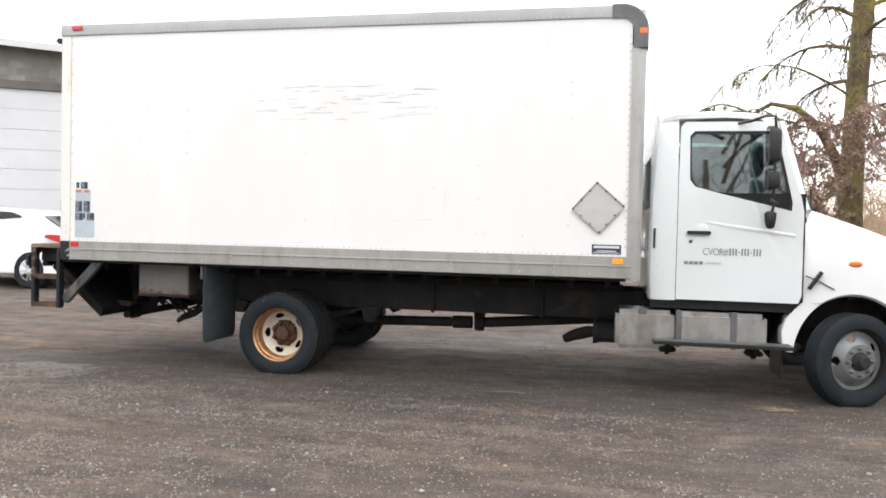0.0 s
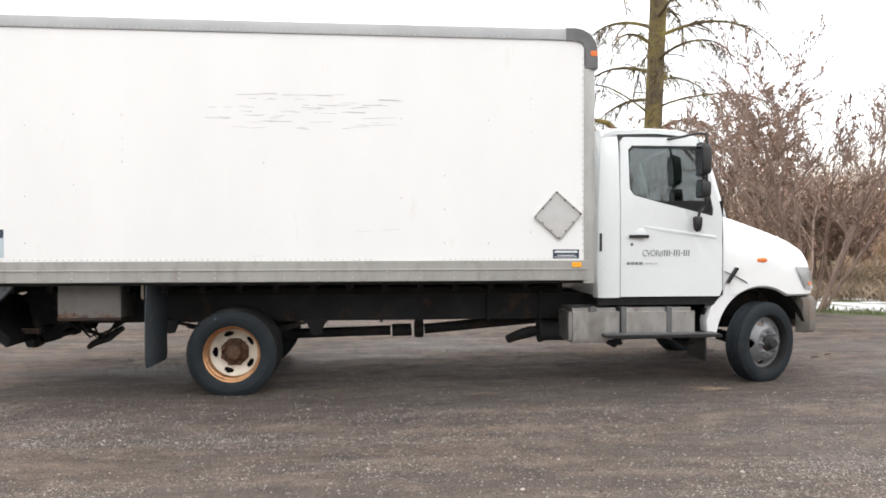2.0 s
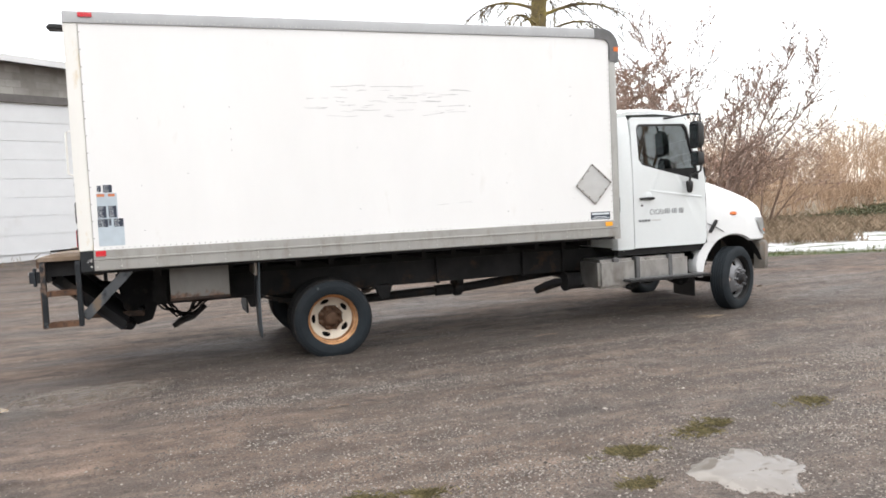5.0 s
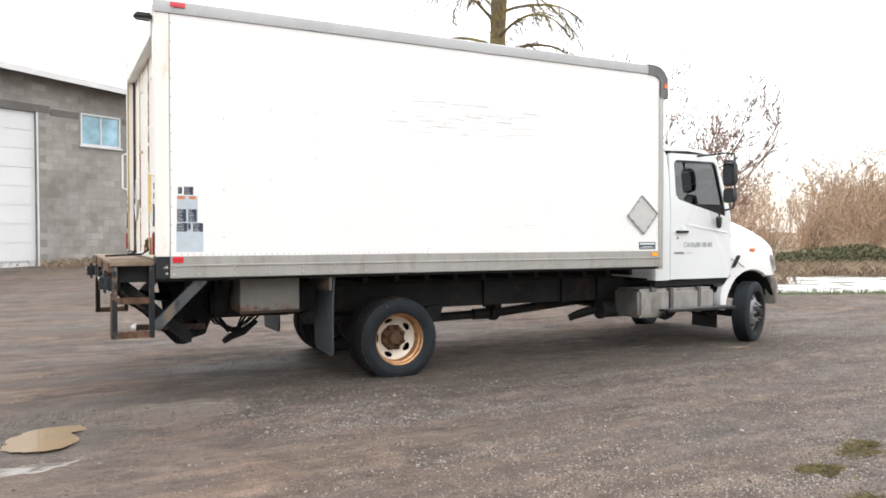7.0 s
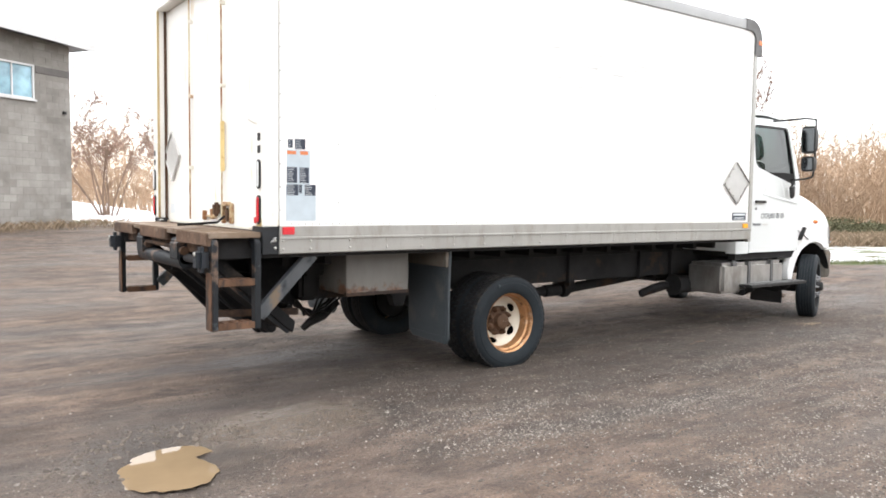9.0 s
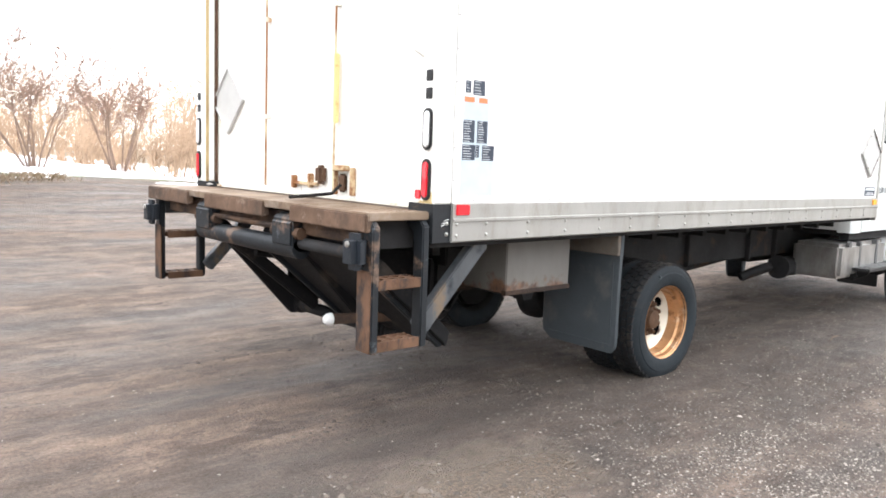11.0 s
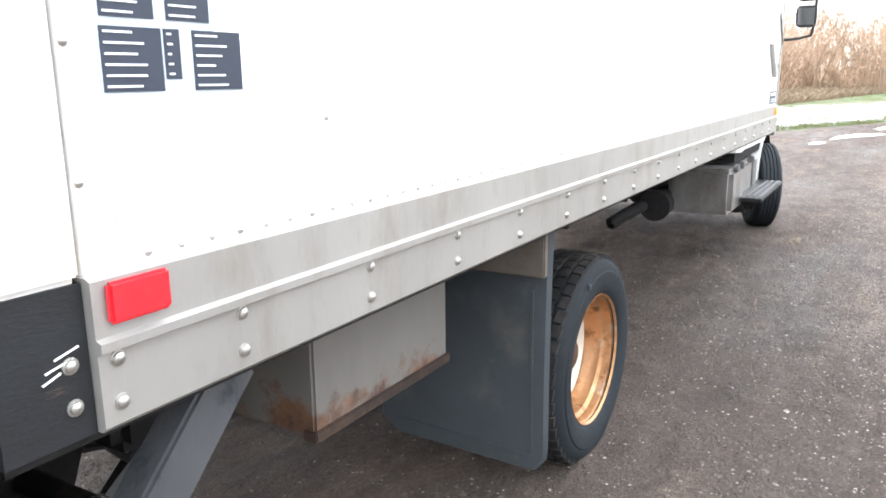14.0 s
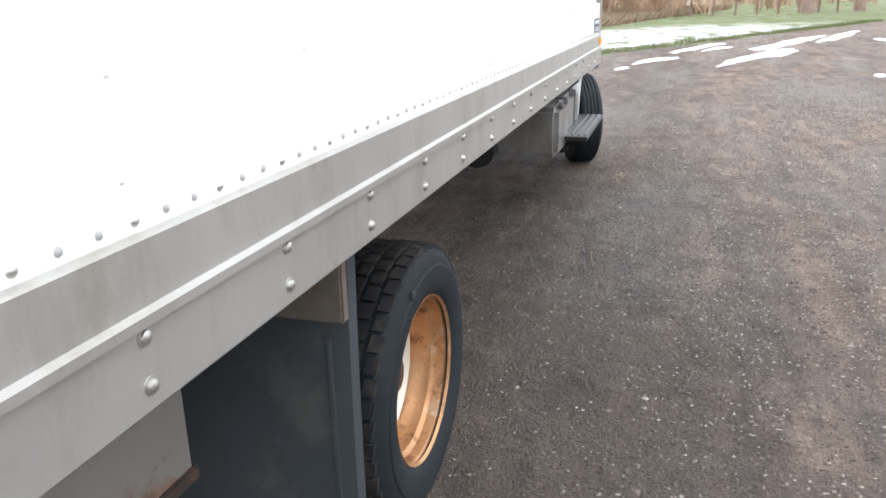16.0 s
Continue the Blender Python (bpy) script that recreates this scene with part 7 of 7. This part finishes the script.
def build_grass():
    rng = random.Random(12)

    def along(u, d):
        """A spot u metres along the edge of the lot and d metres beyond it."""
        return 5.5 + 0.89 * u + 0.455 * d, 12.6 - 0.455 * u + 0.89 * d
    verge = [along(rng.uniform(-2.5, 34), abs(rng.gauss(0, 0.45))) for _ in range(9000)]
    blades("verge_grass", verge, M_GRASS, "short green grass along the edge of the lot", rng, 0.04, 0.14, 0.006)
    scrub = []
    while len(scrub) < 46000:
        u = rng.uniform(-3, 60)
        d = 6.6 + 0.28 * max(0.0, u - 16) + abs(rng.gauss(0, 4.0))
        if noise.noise((u * 0.25, d * 0.4, 2.0)) > -0.35:
            scrub.append(along(u, d))
    blades("dry_brush", scrub, M_STRAW, "low dry brown grass and weeds on the bank", rng, 0.08, 0.46, 0.014, bend=(0.2, 1.4))
    bramble, rb = Soup(), random.Random(19)
    made = 0
    while made < 52000:
        u, d = rb.uniform(-3, 27), rb.gauss(12.5, 1.2)
        top = 0.12 + 0.5 * min(1.0, max(0.0, (u - 5) / 8), max(0.0, (27 - u) / 6)) + 0.6 * noise.noise((u * 0.14, 5.0, 1.0)) + 0.25 * noise.noise((u * 1.1, d * 0.6, 3.0))
        if top < 0.15:
            continue
        x, y = along(u, d)
        c = Vector((x, y, height(x, y) + top * rb.random() ** 0.6))
        a = Vector((rb.uniform(-1, 1), rb.uniform(-1, 1), rb.uniform(-0.6, 0.9))).normalized()
        e = a.cross(Vector((rb.uniform(-1, 1), rb.uniform(-1, 1), rb.uniform(-1, 1)))).normalized()
        h = rb.uniform(0.03, 0.065)
        bramble.add([c - a * h, c + e * h * 0.45, c + a * h, c - e * h * 0.45], [(0, 1, 2, 3)])
        made += 1
    solid("bramble_bank", bramble, M_BRAMBLE, "low dark olive brambles on the bank", "brambles", kind="stuff", smooth=0, normals=False)
    near = [along(rng.uniform(-5, 5), 3.2 + abs(rng.gauss(0.0, 2.2))) for _ in range(6000)]
    blades("dry_weeds", near, M_STRAW, "dry brown weeds below the shrubs", rng, 0.08, 0.38, 0.008, bend=(0.2, 1.2))
    wall, P, _, _, _ = BLD
    foot = []
    for _ in range(3200):
        s = rng.uniform(-12, 1.5)
        if -7.7 < s < -3.9 and rng.random() < 0.93:
            continue
        q = P(s, -abs(rng.gauss(0.1, 0.6)) - 0.05, 0)
        foot.append((q[0], q[1]))
    blades("wall_weeds", foot, M_STRAW, "weeds and grass along the foot of the block wall", rng, 0.03, 0.26, 0.007, bend=(0.2, 1.4))
    tuft = []
    for cx, cy, r, k in ((-2.03, 2.80, 0.075, 330), (-1.90, 2.74, 0.05, 120), (-1.44, 2.95, 0.07, 190), (-1.24, 3.06, 0.06, 130), (-0.40, 3.16, 0.09, 120), (-3.55, 2.78, 0.08, 220), (-3.28, 2.72, 0.07, 190), (-2.92, 2.33, 0.05, 90), (-2.22, 2.40, 0.05, 100)):
        for _ in range(int(k * 5.5)):
            tx, ty = cx + rng.gauss(0, r), cy + rng.gauss(0, r * 0.6)
            if noise.noise((tx * 9.0, ty * 9.0, 4.0)) > -0.12:
                tuft.append((tx, ty))
    blades("grass_tuft", tuft, M_TUFT, "low green weed tufts in the gravel", rng, 0.004, 0.022, 0.0022, bend=(0.6, 4.0))


build_grass()


# ---- loose things on the ground ----
def blob(cx, cy, rx, ry, rot, seed, z_off, n=48, rough=0.25, dome=0.0):
    """A flat patch with an uneven outline that follows the ground."""
    s, rings = Soup(), 5
    c, q = math.cos(rot), math.sin(rot)
    pts = []
    for i in range(1, rings + 1):
        for j in range(n):
            a = 2 * math.pi * j / n
            k = 1 + rough * noise.noise((1.6 * math.cos(a), 1.6 * math.sin(a), seed)) + 0.4 * rough * noise.noise((5 * math.cos(a), 5 * math.sin(a), seed + 7))
            x, y = rx * k * i / rings * math.cos(a), ry * k * i / rings * math.sin(a)
            pts.append((cx + c * x - q * y, cy + q * x + c * y, i / rings))
    zz = z_off(cx, cy) if callable(z_off) else None
    s.v = [(cx, cy, (zz if zz is not None else height(cx, cy) + z_off) + dome)] + [(x, y, (zz if zz is not None else height(x, y) + (z_off if t < 1 else -0.004)) + dome * (1 - t * t)) for x, y, t in pts]
    s.f = [(0, 1 + j, 1 + (j + 1) % n) for j in range(n)] + [(1 + i * n + j, 1 + (i + 1) * n + j, 1 + (i + 1) * n + (j + 1) % n, 1 + i * n + (j + 1) % n) for i in range(rings - 1) for j in range(n)]
    return s


def build_puddles():
    # two joined hollows full of silty water
    cx, cy, n = -5.97, 5.90, 120
    z = height(-5.97, 5.79) + 0.020
    rim = []
    for j in range(n):
        a = 2 * math.pi * j / n
        reach = 0.0
        for ex, ey, ra, rb, rot in ((-6.02, 5.71, 0.23, 0.28, 0.15), (-5.76, 6.08, 0.41, 0.18, 0.45)):
            c, q = math.cos(a - rot), math.sin(a - rot)
            dx, dy = cx - ex, cy - ey
            ux, uy = dx * math.cos(rot) + dy * math.sin(rot), dy * math.cos(rot) - dx * math.sin(rot)
            A, B, C = (c / ra) ** 2 + (q / rb) ** 2, 2 * (ux * c / ra ** 2 + uy * q / rb ** 2), (ux / ra) ** 2 + (uy / rb) ** 2 - 1
            if B * B > 4 * A * C:
                reach = max(reach, (-B + math.sqrt(B * B - 4 * A * C)) / (2 * A))
        reach *= 1 + 0.10 * noise.noise((2 * math.cos(a), 2 * math.sin(a), 3.0)) + 0.10 * noise.noise((7 * math.cos(a), 7 * math.sin(a), 5.0))
        rim.append((cx + reach * math.cos(a), cy + reach * math.sin(a), z))
    pool = Soup()
    pool.add([(cx, cy, z)] + rim, [(0, 1 + j, 1 + (j + 1) % n) for j in range(n)])
    solid("puddle", pool, M_PUDDLE, "muddy tan puddle in the gravel", "puddle", smooth=180)
    solid("puddle", blob(-6.04, 5.06, 0.26, 0.11, 0.15, 5.0, 0.004, n=96, rough=0.6), M_SHEEN, "shallow pale puddle in a rut", "puddle", smooth=180)
    solid("puddle", blob(-1.62, 2.30, 0.36, 0.26, 0.5, 8.0, 0.006, n=96, rough=0.5), M_SHEEN, "shallow wet puddle beside grass tufts", "puddle", smooth=180)
    k = 0
    for x, y, rx, ry, rot in ((14.4, 4.3, 2.7, 0.22, -0.37), (19.3, 3.1, 4.0, 0.26, -0.35), (17.5, 5.5, 2.2, 0.15, -0.35), (13.0, 6.5, 0.9, 0.16, -0.45), (22.8, 1.2, 3.1, 0.25, -0.32), (17.0, 5.0, 1.0, 0.10, -0.40), (15.2, 3.6, 1.1, 0.09, -0.36), (11.2, 7.1, 0.3, 0.10, -0.4), (10.0, 2.7, 0.22, 0.10, -0.2), (20.5, 0.3, 0.9, 0.3, 0.1)):
        k += 1
        solid("snow_streak", blob(x, y, rx, ry, rot, 20.0 + k, 0.012, rough=0.5, n=96, dome=0.02), M_SNOW, "thin white streak of old snow in a rut", "snow", "snow streaks in the ruts", smooth=180)
    for x, y, rx, ry, rot in ((0.3, 29.5, 3.2, 0.8, 0.0), (-2.2, 26.5, 0.5, 0.2, 0.4), (1.6, 25.8, 0.7, 0.25, 0.0)):
        k += 1
        solid("snow_patch", blob(x, y, rx, ry, rot, 20.0 + k, 0.03, rough=0.5, dome=0.03), M_SNOW, "patch of old snow near the building", "snow", "snow streaks in the ruts", smooth=180)


build_puddles()


def build_litter():
    rng = random.Random(3)
    st = Soup()
    for k in range(16):
        a = rng.uniform(-0.3, 0.5)
        x, y = 1.28 + rng.uniform(-0.14, 0.14), 6.40 + rng.uniform(-0.05, 0.05)
        st.tube([(x, y, height(x, y) + 0.012), (x + 0.14 * math.cos(a), y + 0.14 * math.sin(a), height(x, y) + 0.016)], 0.0016, 5)
    solid("straw_bunch", st, M_STRAW, "small bunch of dry straw on the gravel", "straw")
    for x, y in ((3.20, 7.85), (3.42, 7.95)):
        s = Soup()
        for k in range(5):
            a = rng.uniform(0, 6.28)
            s.add([(x, y, height(x, y) + 0.01), (x + 0.05 * math.cos(a), y + 0.04 * math.sin(a), height(x, y) + 0.03), (x + 0.09 * math.cos(a + .5), y + 0.07 * math.sin(a + .5), height(x, y) + 0.02)], [(0, 1, 2)])
        solid("fallen_leaf", s, M_TWIG, "curled dead leaf on the gravel", "leaf", "fallen leaves", smooth=0)
    tw = Soup()
    for x, y, a, ln in ((-0.9, 6.35, 0.15, 0.30), (-3.4, 4.6, 0.2, 0.16), (0.2, 7.9, 0.3, 0.4)):
        tw.tube([(x, y, height(x, y) + 0.008), (x + ln * math.cos(a) * .5, y + ln * math.sin(a) * .5 + 0.01, height(x, y) + 0.014), (x + ln * math.cos(a), y + ln * math.sin(a), height(x, y) + 0.006)], 0.0032, 5)
    solid("fallen_twigs", tw, M_TWIG, "thin fallen twigs on the gravel", "twigs", kind="stuff")


build_litter()


def build_gravel():
    """Loose stones, thicker in streaks along the tracks."""
    rng = np.random.default_rng(7)
    base = np.array([(1, 0.6, -0.3), (-0.9, 0.8, -0.3), (-1, -0.7, -0.3), (0.8, -0.9, -0.3), (0.45, 0.1, 0.8), (-0.4, -0.05, 0.75)], float)
    tri = np.array([(0, 1, 5), (0, 5, 4), (1, 2, 5), (2, 3, 4), (2, 4, 5), (3, 0, 4)])
    vs, fs, k, count = [], [], 0, 0
    while count < 270000:
        x, y = rng.uniform(-8.0, 9.0), rng.uniform(1.0, 8.4)
        if (x + 5.93) ** 2 + (y - 5.87) ** 2 < 0.16:
            continue
        band = noise.noise((x * 0.30, y * 1.25, 4.0)) + 0.7 * noise.noise((x * 1.1, y * 2.6, 14.0)) + 0.45 * noise.noise((x * 3.1, y * 4.2, 24.0))
        beds = math.exp(-((y - 5.80 - 0.05 * x) / 0.15) ** 2) + math.exp(-((y - 4.95 + 0.05 * x) / 0.16) ** 2) + min(1.0, max(0.0, (4.75 - y) / 0.4))
        beds *= min(1.0, max(0.10, x + 4.9))
        den = (0.03 if x < -4.6 else 0.15) + 0.16 * max(0.0, band) + beds * max(0.03, 0.25 + 0.75 * band)
        den *= 1.0 if y < 5.9 else max(0.3, 1.0 - 0.9 * (y - 5.9))
        if rng.random() > den:
            continue
        s = 0.0023 + 0.0047 * rng.random() ** 2.2 + (0.009 * rng.random() if rng.random() < 0.008 else 0)
        v = base * rng.uniform(0.6, 1.25, (6, 3)) * s * np.array((1.15, 1.0, 0.7))
        a = rng.uniform(0, 6.28)
        v = np.stack((v[:, 0] * np.cos(a) - v[:, 1] * np.sin(a), v[:, 0] * np.sin(a) + v[:, 1] * np.cos(a), v[:, 2]), 1)
        vs.append(v + (x, y, height(x, y) + s * 0.25))
        fs.append(tri + k)
        k += 6
        count += 1
    s = Soup()
    s.v, s.f = np.concatenate(vs).tolist(), np.concatenate(fs).tolist()
    solid("loose_gravel", s, M_STONE, "loose pale gravel stones scattered over the lot", "gravel", kind="stuff", smooth=0, normals=False)


build_gravel()


def build_clods():
    """Lumps of churned mud round the puddle and in the ruts."""
    rng = random.Random(15)
    ball = [(1, 0, 0), (0.5, 0.8, 0), (-0.6, 0.8, 0), (-1, 0, 0), (-0.5, -0.85, 0), (0.6, -0.8, 0), (0.4, 0.1, 0.75), (-0.3, 0.35, 0.8), (-0.2, -0.4, 0.7)]
    tri = [(0, 1, 6), (1, 2, 7), (1, 7, 6), (2, 3, 7), (3, 4, 8), (3, 8, 7), (4, 5, 8), (5, 0, 6), (5, 6, 8), (6, 7, 8)]
    s = Soup()

    def lump(x, y, r):
        a = rng.uniform(0, 6.28)
        c, q, z = math.cos(a), math.sin(a), height(x, y) - r * 0.15
        pts = [(px * rng.uniform(0.7, 1.2) * r, py * rng.uniform(0.7, 1.2) * r, pz * rng.uniform(0.5, 1.1) * r) for px, py, pz in ball]
        s.add([(x + c * u - q * v, y + q * u + c * v, z + w * 0.8) for u, v, w in pts], tri)
    for _ in range(420):
        a, d = rng.uniform(0.3, 3.6), rng.gauss(0.50, 0.12)
        lump(-5.93 + 0.95 * d * math.cos(a), 5.87 + d * math.sin(a), 0.006 + 0.022 * rng.random() ** 2)
    made = 0
    while made < 5200:
        x, y = rng.uniform(-8.5, 5.0), rng.uniform(1.2, 9.0)
        if (x + 5.93) ** 2 + (y - 5.87) ** 2 < 0.16 or noise.noise((x * 0.4, y * 1.9, 31.0)) + 0.5 * noise.noise((x * 2.0, y * 3.0, 33.0)) < 0.22:
            continue
        lump(x, y, 0.005 + 0.016 * rng.random() ** 3)
        made += 1
    solid("mud_clods", s, M_CLOD, "lumps of churned brown mud round the puddle and ruts", "mud", kind="stuff", smooth=0, normals=False)


build_clods()


# ---- white car by the building ----
def build_car():
    """A white hatchback, side on, seen past the rear of the truck. Built along x, then turned."""
    car = thing("parked_car", (0, 0, 0), "white hatchback car parked before the block building", "car")
    prof = [(-2.05, 0.35), (-2.10, 0.62), (-2.05, 0.86), (-1.90, 0.98), (-1.35, 1.30), (-0.85, 1.44), (0.0, 1.47), (0.45, 1.40), (1.05, 1.02), (1.75, 0.88), (2.10, 0.70), (2.15, 0.45), (2.10, 0.28), (-1.9, 0.25)]
    rings = []
    for y, inset, sc in ((-0.90, 0.05, 0.93), (-0.86, 0.0, 1.0), (0.86, 0.0, 1.0), (0.90, 0.05, 0.93)):
        rings.append([(x * (1 - inset * 0.3), y * (0.80 if z > 1.05 else 1.0), 0.30 + (z - 0.30) * (1 - inset * 0.5)) for x, z in prof])
    part("body", Soup().loft(rings), M_CARWHITE, car, "white car body", 0.02)
    for sy in (-1, 1):
        w = [(-1.30, 1.02), (-1.20, 1.24), (-0.80, 1.38), (0.0, 1.40), (0.40, 1.33), (0.90, 1.02)]
        part("side_window", Soup().prism(w, "y", sy * 0.735 - 0.012, sy * 0.735 + 0.012), M_DARKGLASS, car, "dark side window")
        lamp = part("tail_lamp", Soup().prism([(-2.09, 0.80), (-1.62, 0.93), (-1.66, 0.98), (-2.02, 0.98)], "y", sy * 0.885 - 0.03, sy * 0.885 + 0.03), M_REDLENS, car, "red tail lamp", 0.01)
        for x in (-1.30, 1.35):
            wh = part("wheel", Soup().lathe([(0.20, -0.10), (0.205, -0.115), (0.30, -0.11), (0.325, -0.08), (0.325, 0.08), (0.30, 0.11), (0.20, 0.10)], (x, sy * 0.80, 0.325), 40), M_TYRE, car, "car tyre")
            sp = Soup().lathe([(0.205, -sy * -0.10), (0.19, sy * 0.08), (0.17, sy * 0.02)], (x, sy * 0.80, 0.325), 32)
            for k in range(10):
                a = 2 * math.pi * k / 10 + (0.10 if k % 2 else -0.10)
                sp.beam((x + 0.03 * math.cos(a), sy * 0.89, 0.325 + 0.03 * math.sin(a)), (x + 0.19 * math.cos(a), sy * 0.895, 0.325 + 0.19 * math.sin(a)), 0.02, 0.03, (0, 1, 0))
            part("rim", sp, M_ALU, wh, "silver alloy rim")
            part("wheel_well", Soup().lathe([(0.001, sy * 0.035), (0.36, sy * 0.035), (0.36, -sy * 0.2)], (x, sy * 0.83, 0.34), 32), M_UNDER, car)
    part("rear_window", Soup().prism([(-1.88, 1.0), (-1.36, 1.31), (-1.38, 1.325), (-1.90, 1.01)], "y", -0.58, 0.58), M_DARKGLASS, car)
    return car


car = build_car()
CAR_AT = (-12.03, 13.45)
car.matrix_basis = pose(*CAR_AT, height(*CAR_AT) - 0.03, 0, 0, 180) @ Matrix.Scale(1.05, 4)


# ---- rivets and bolts, last ----
def build_fasteners():
    bolt = mesh_of("bolt", Soup().lathe([(0.0005, -0.0075), (0.004, -0.007), (0.0072, -0.005), (0.0082, -0.0018), (0.0102, -0.0014), (0.0105, 0.0)], (0, 0, 0), 12), M_BOLT)
    rivet = mesh_of("rivet", Soup().lathe([(0.0005, -0.0042), (0.0034, -0.0036), (0.0056, -0.0016), (0.0064, 0.0)], (0, 0, 0), 8), M_BOLT)
    white = mesh_of("rivet", Soup().lathe([(0.0005, -0.0035), (0.0028, -0.003), (0.0046, -0.0014), (0.0052, 0.0)], (0, 0, 0), 8), M_SCUFF)
    for z in (1.050, 1.100):
        piece("bolt", bolt, rails[0], (-5.10, YR, z))
    x = -5.05
    while x < 0.2:
        for z in (1.042, 1.096):
            piece("bolt", bolt, rails[0], (x, YR - 0.014, z))
        x = -4.854 if x < -5 else x + 0.2973
    k, x = 0, -4.984
    while x < X1 - 0.02:
        if noise.noise((x * 1.1, 0.3, 5.0)) > -0.35:
            piece("rivet", white if k % 3 else rivet, panels[0], (x, YR, Z_RAIL1 + 0.012))
        x += 0.0502
        k += 1
    for i in range(95):
        piece("rivet", rivet, tops[0], (X0 + 0.03 + i * 0.053, YR - 0.012, Z_TOP0 + 0.018))
    for i in range(30):
        piece("rivet", rivet, panels[0], (X1 - 0.012, YR, 1.28 + i * 0.06))
    for i in range(13):
        piece("rivet", rivet, panels[0], (X0 + 0.006, YR, 1.30 + i * 0.15))
    faint = mesh_of("rivet", Soup().lathe([(0.0005, -0.0025), (0.0022, -0.0022), (0.0036, -0.001), (0.004, 0.0)], (0, 0, 0), 8), M_WHITE)
    for xs in (-4.64, -4.24, -3.84, -2.65, -1.453, -1.067, -0.671, -0.287):
        for i in range(15):
            piece("rivet", white if noise.noise((xs * 3.0, i * 0.7, 1.0)) > 0.25 else faint, panels[0], (xs, YR, 1.25 + i * 0.1))


build_blocks()
build_fasteners()
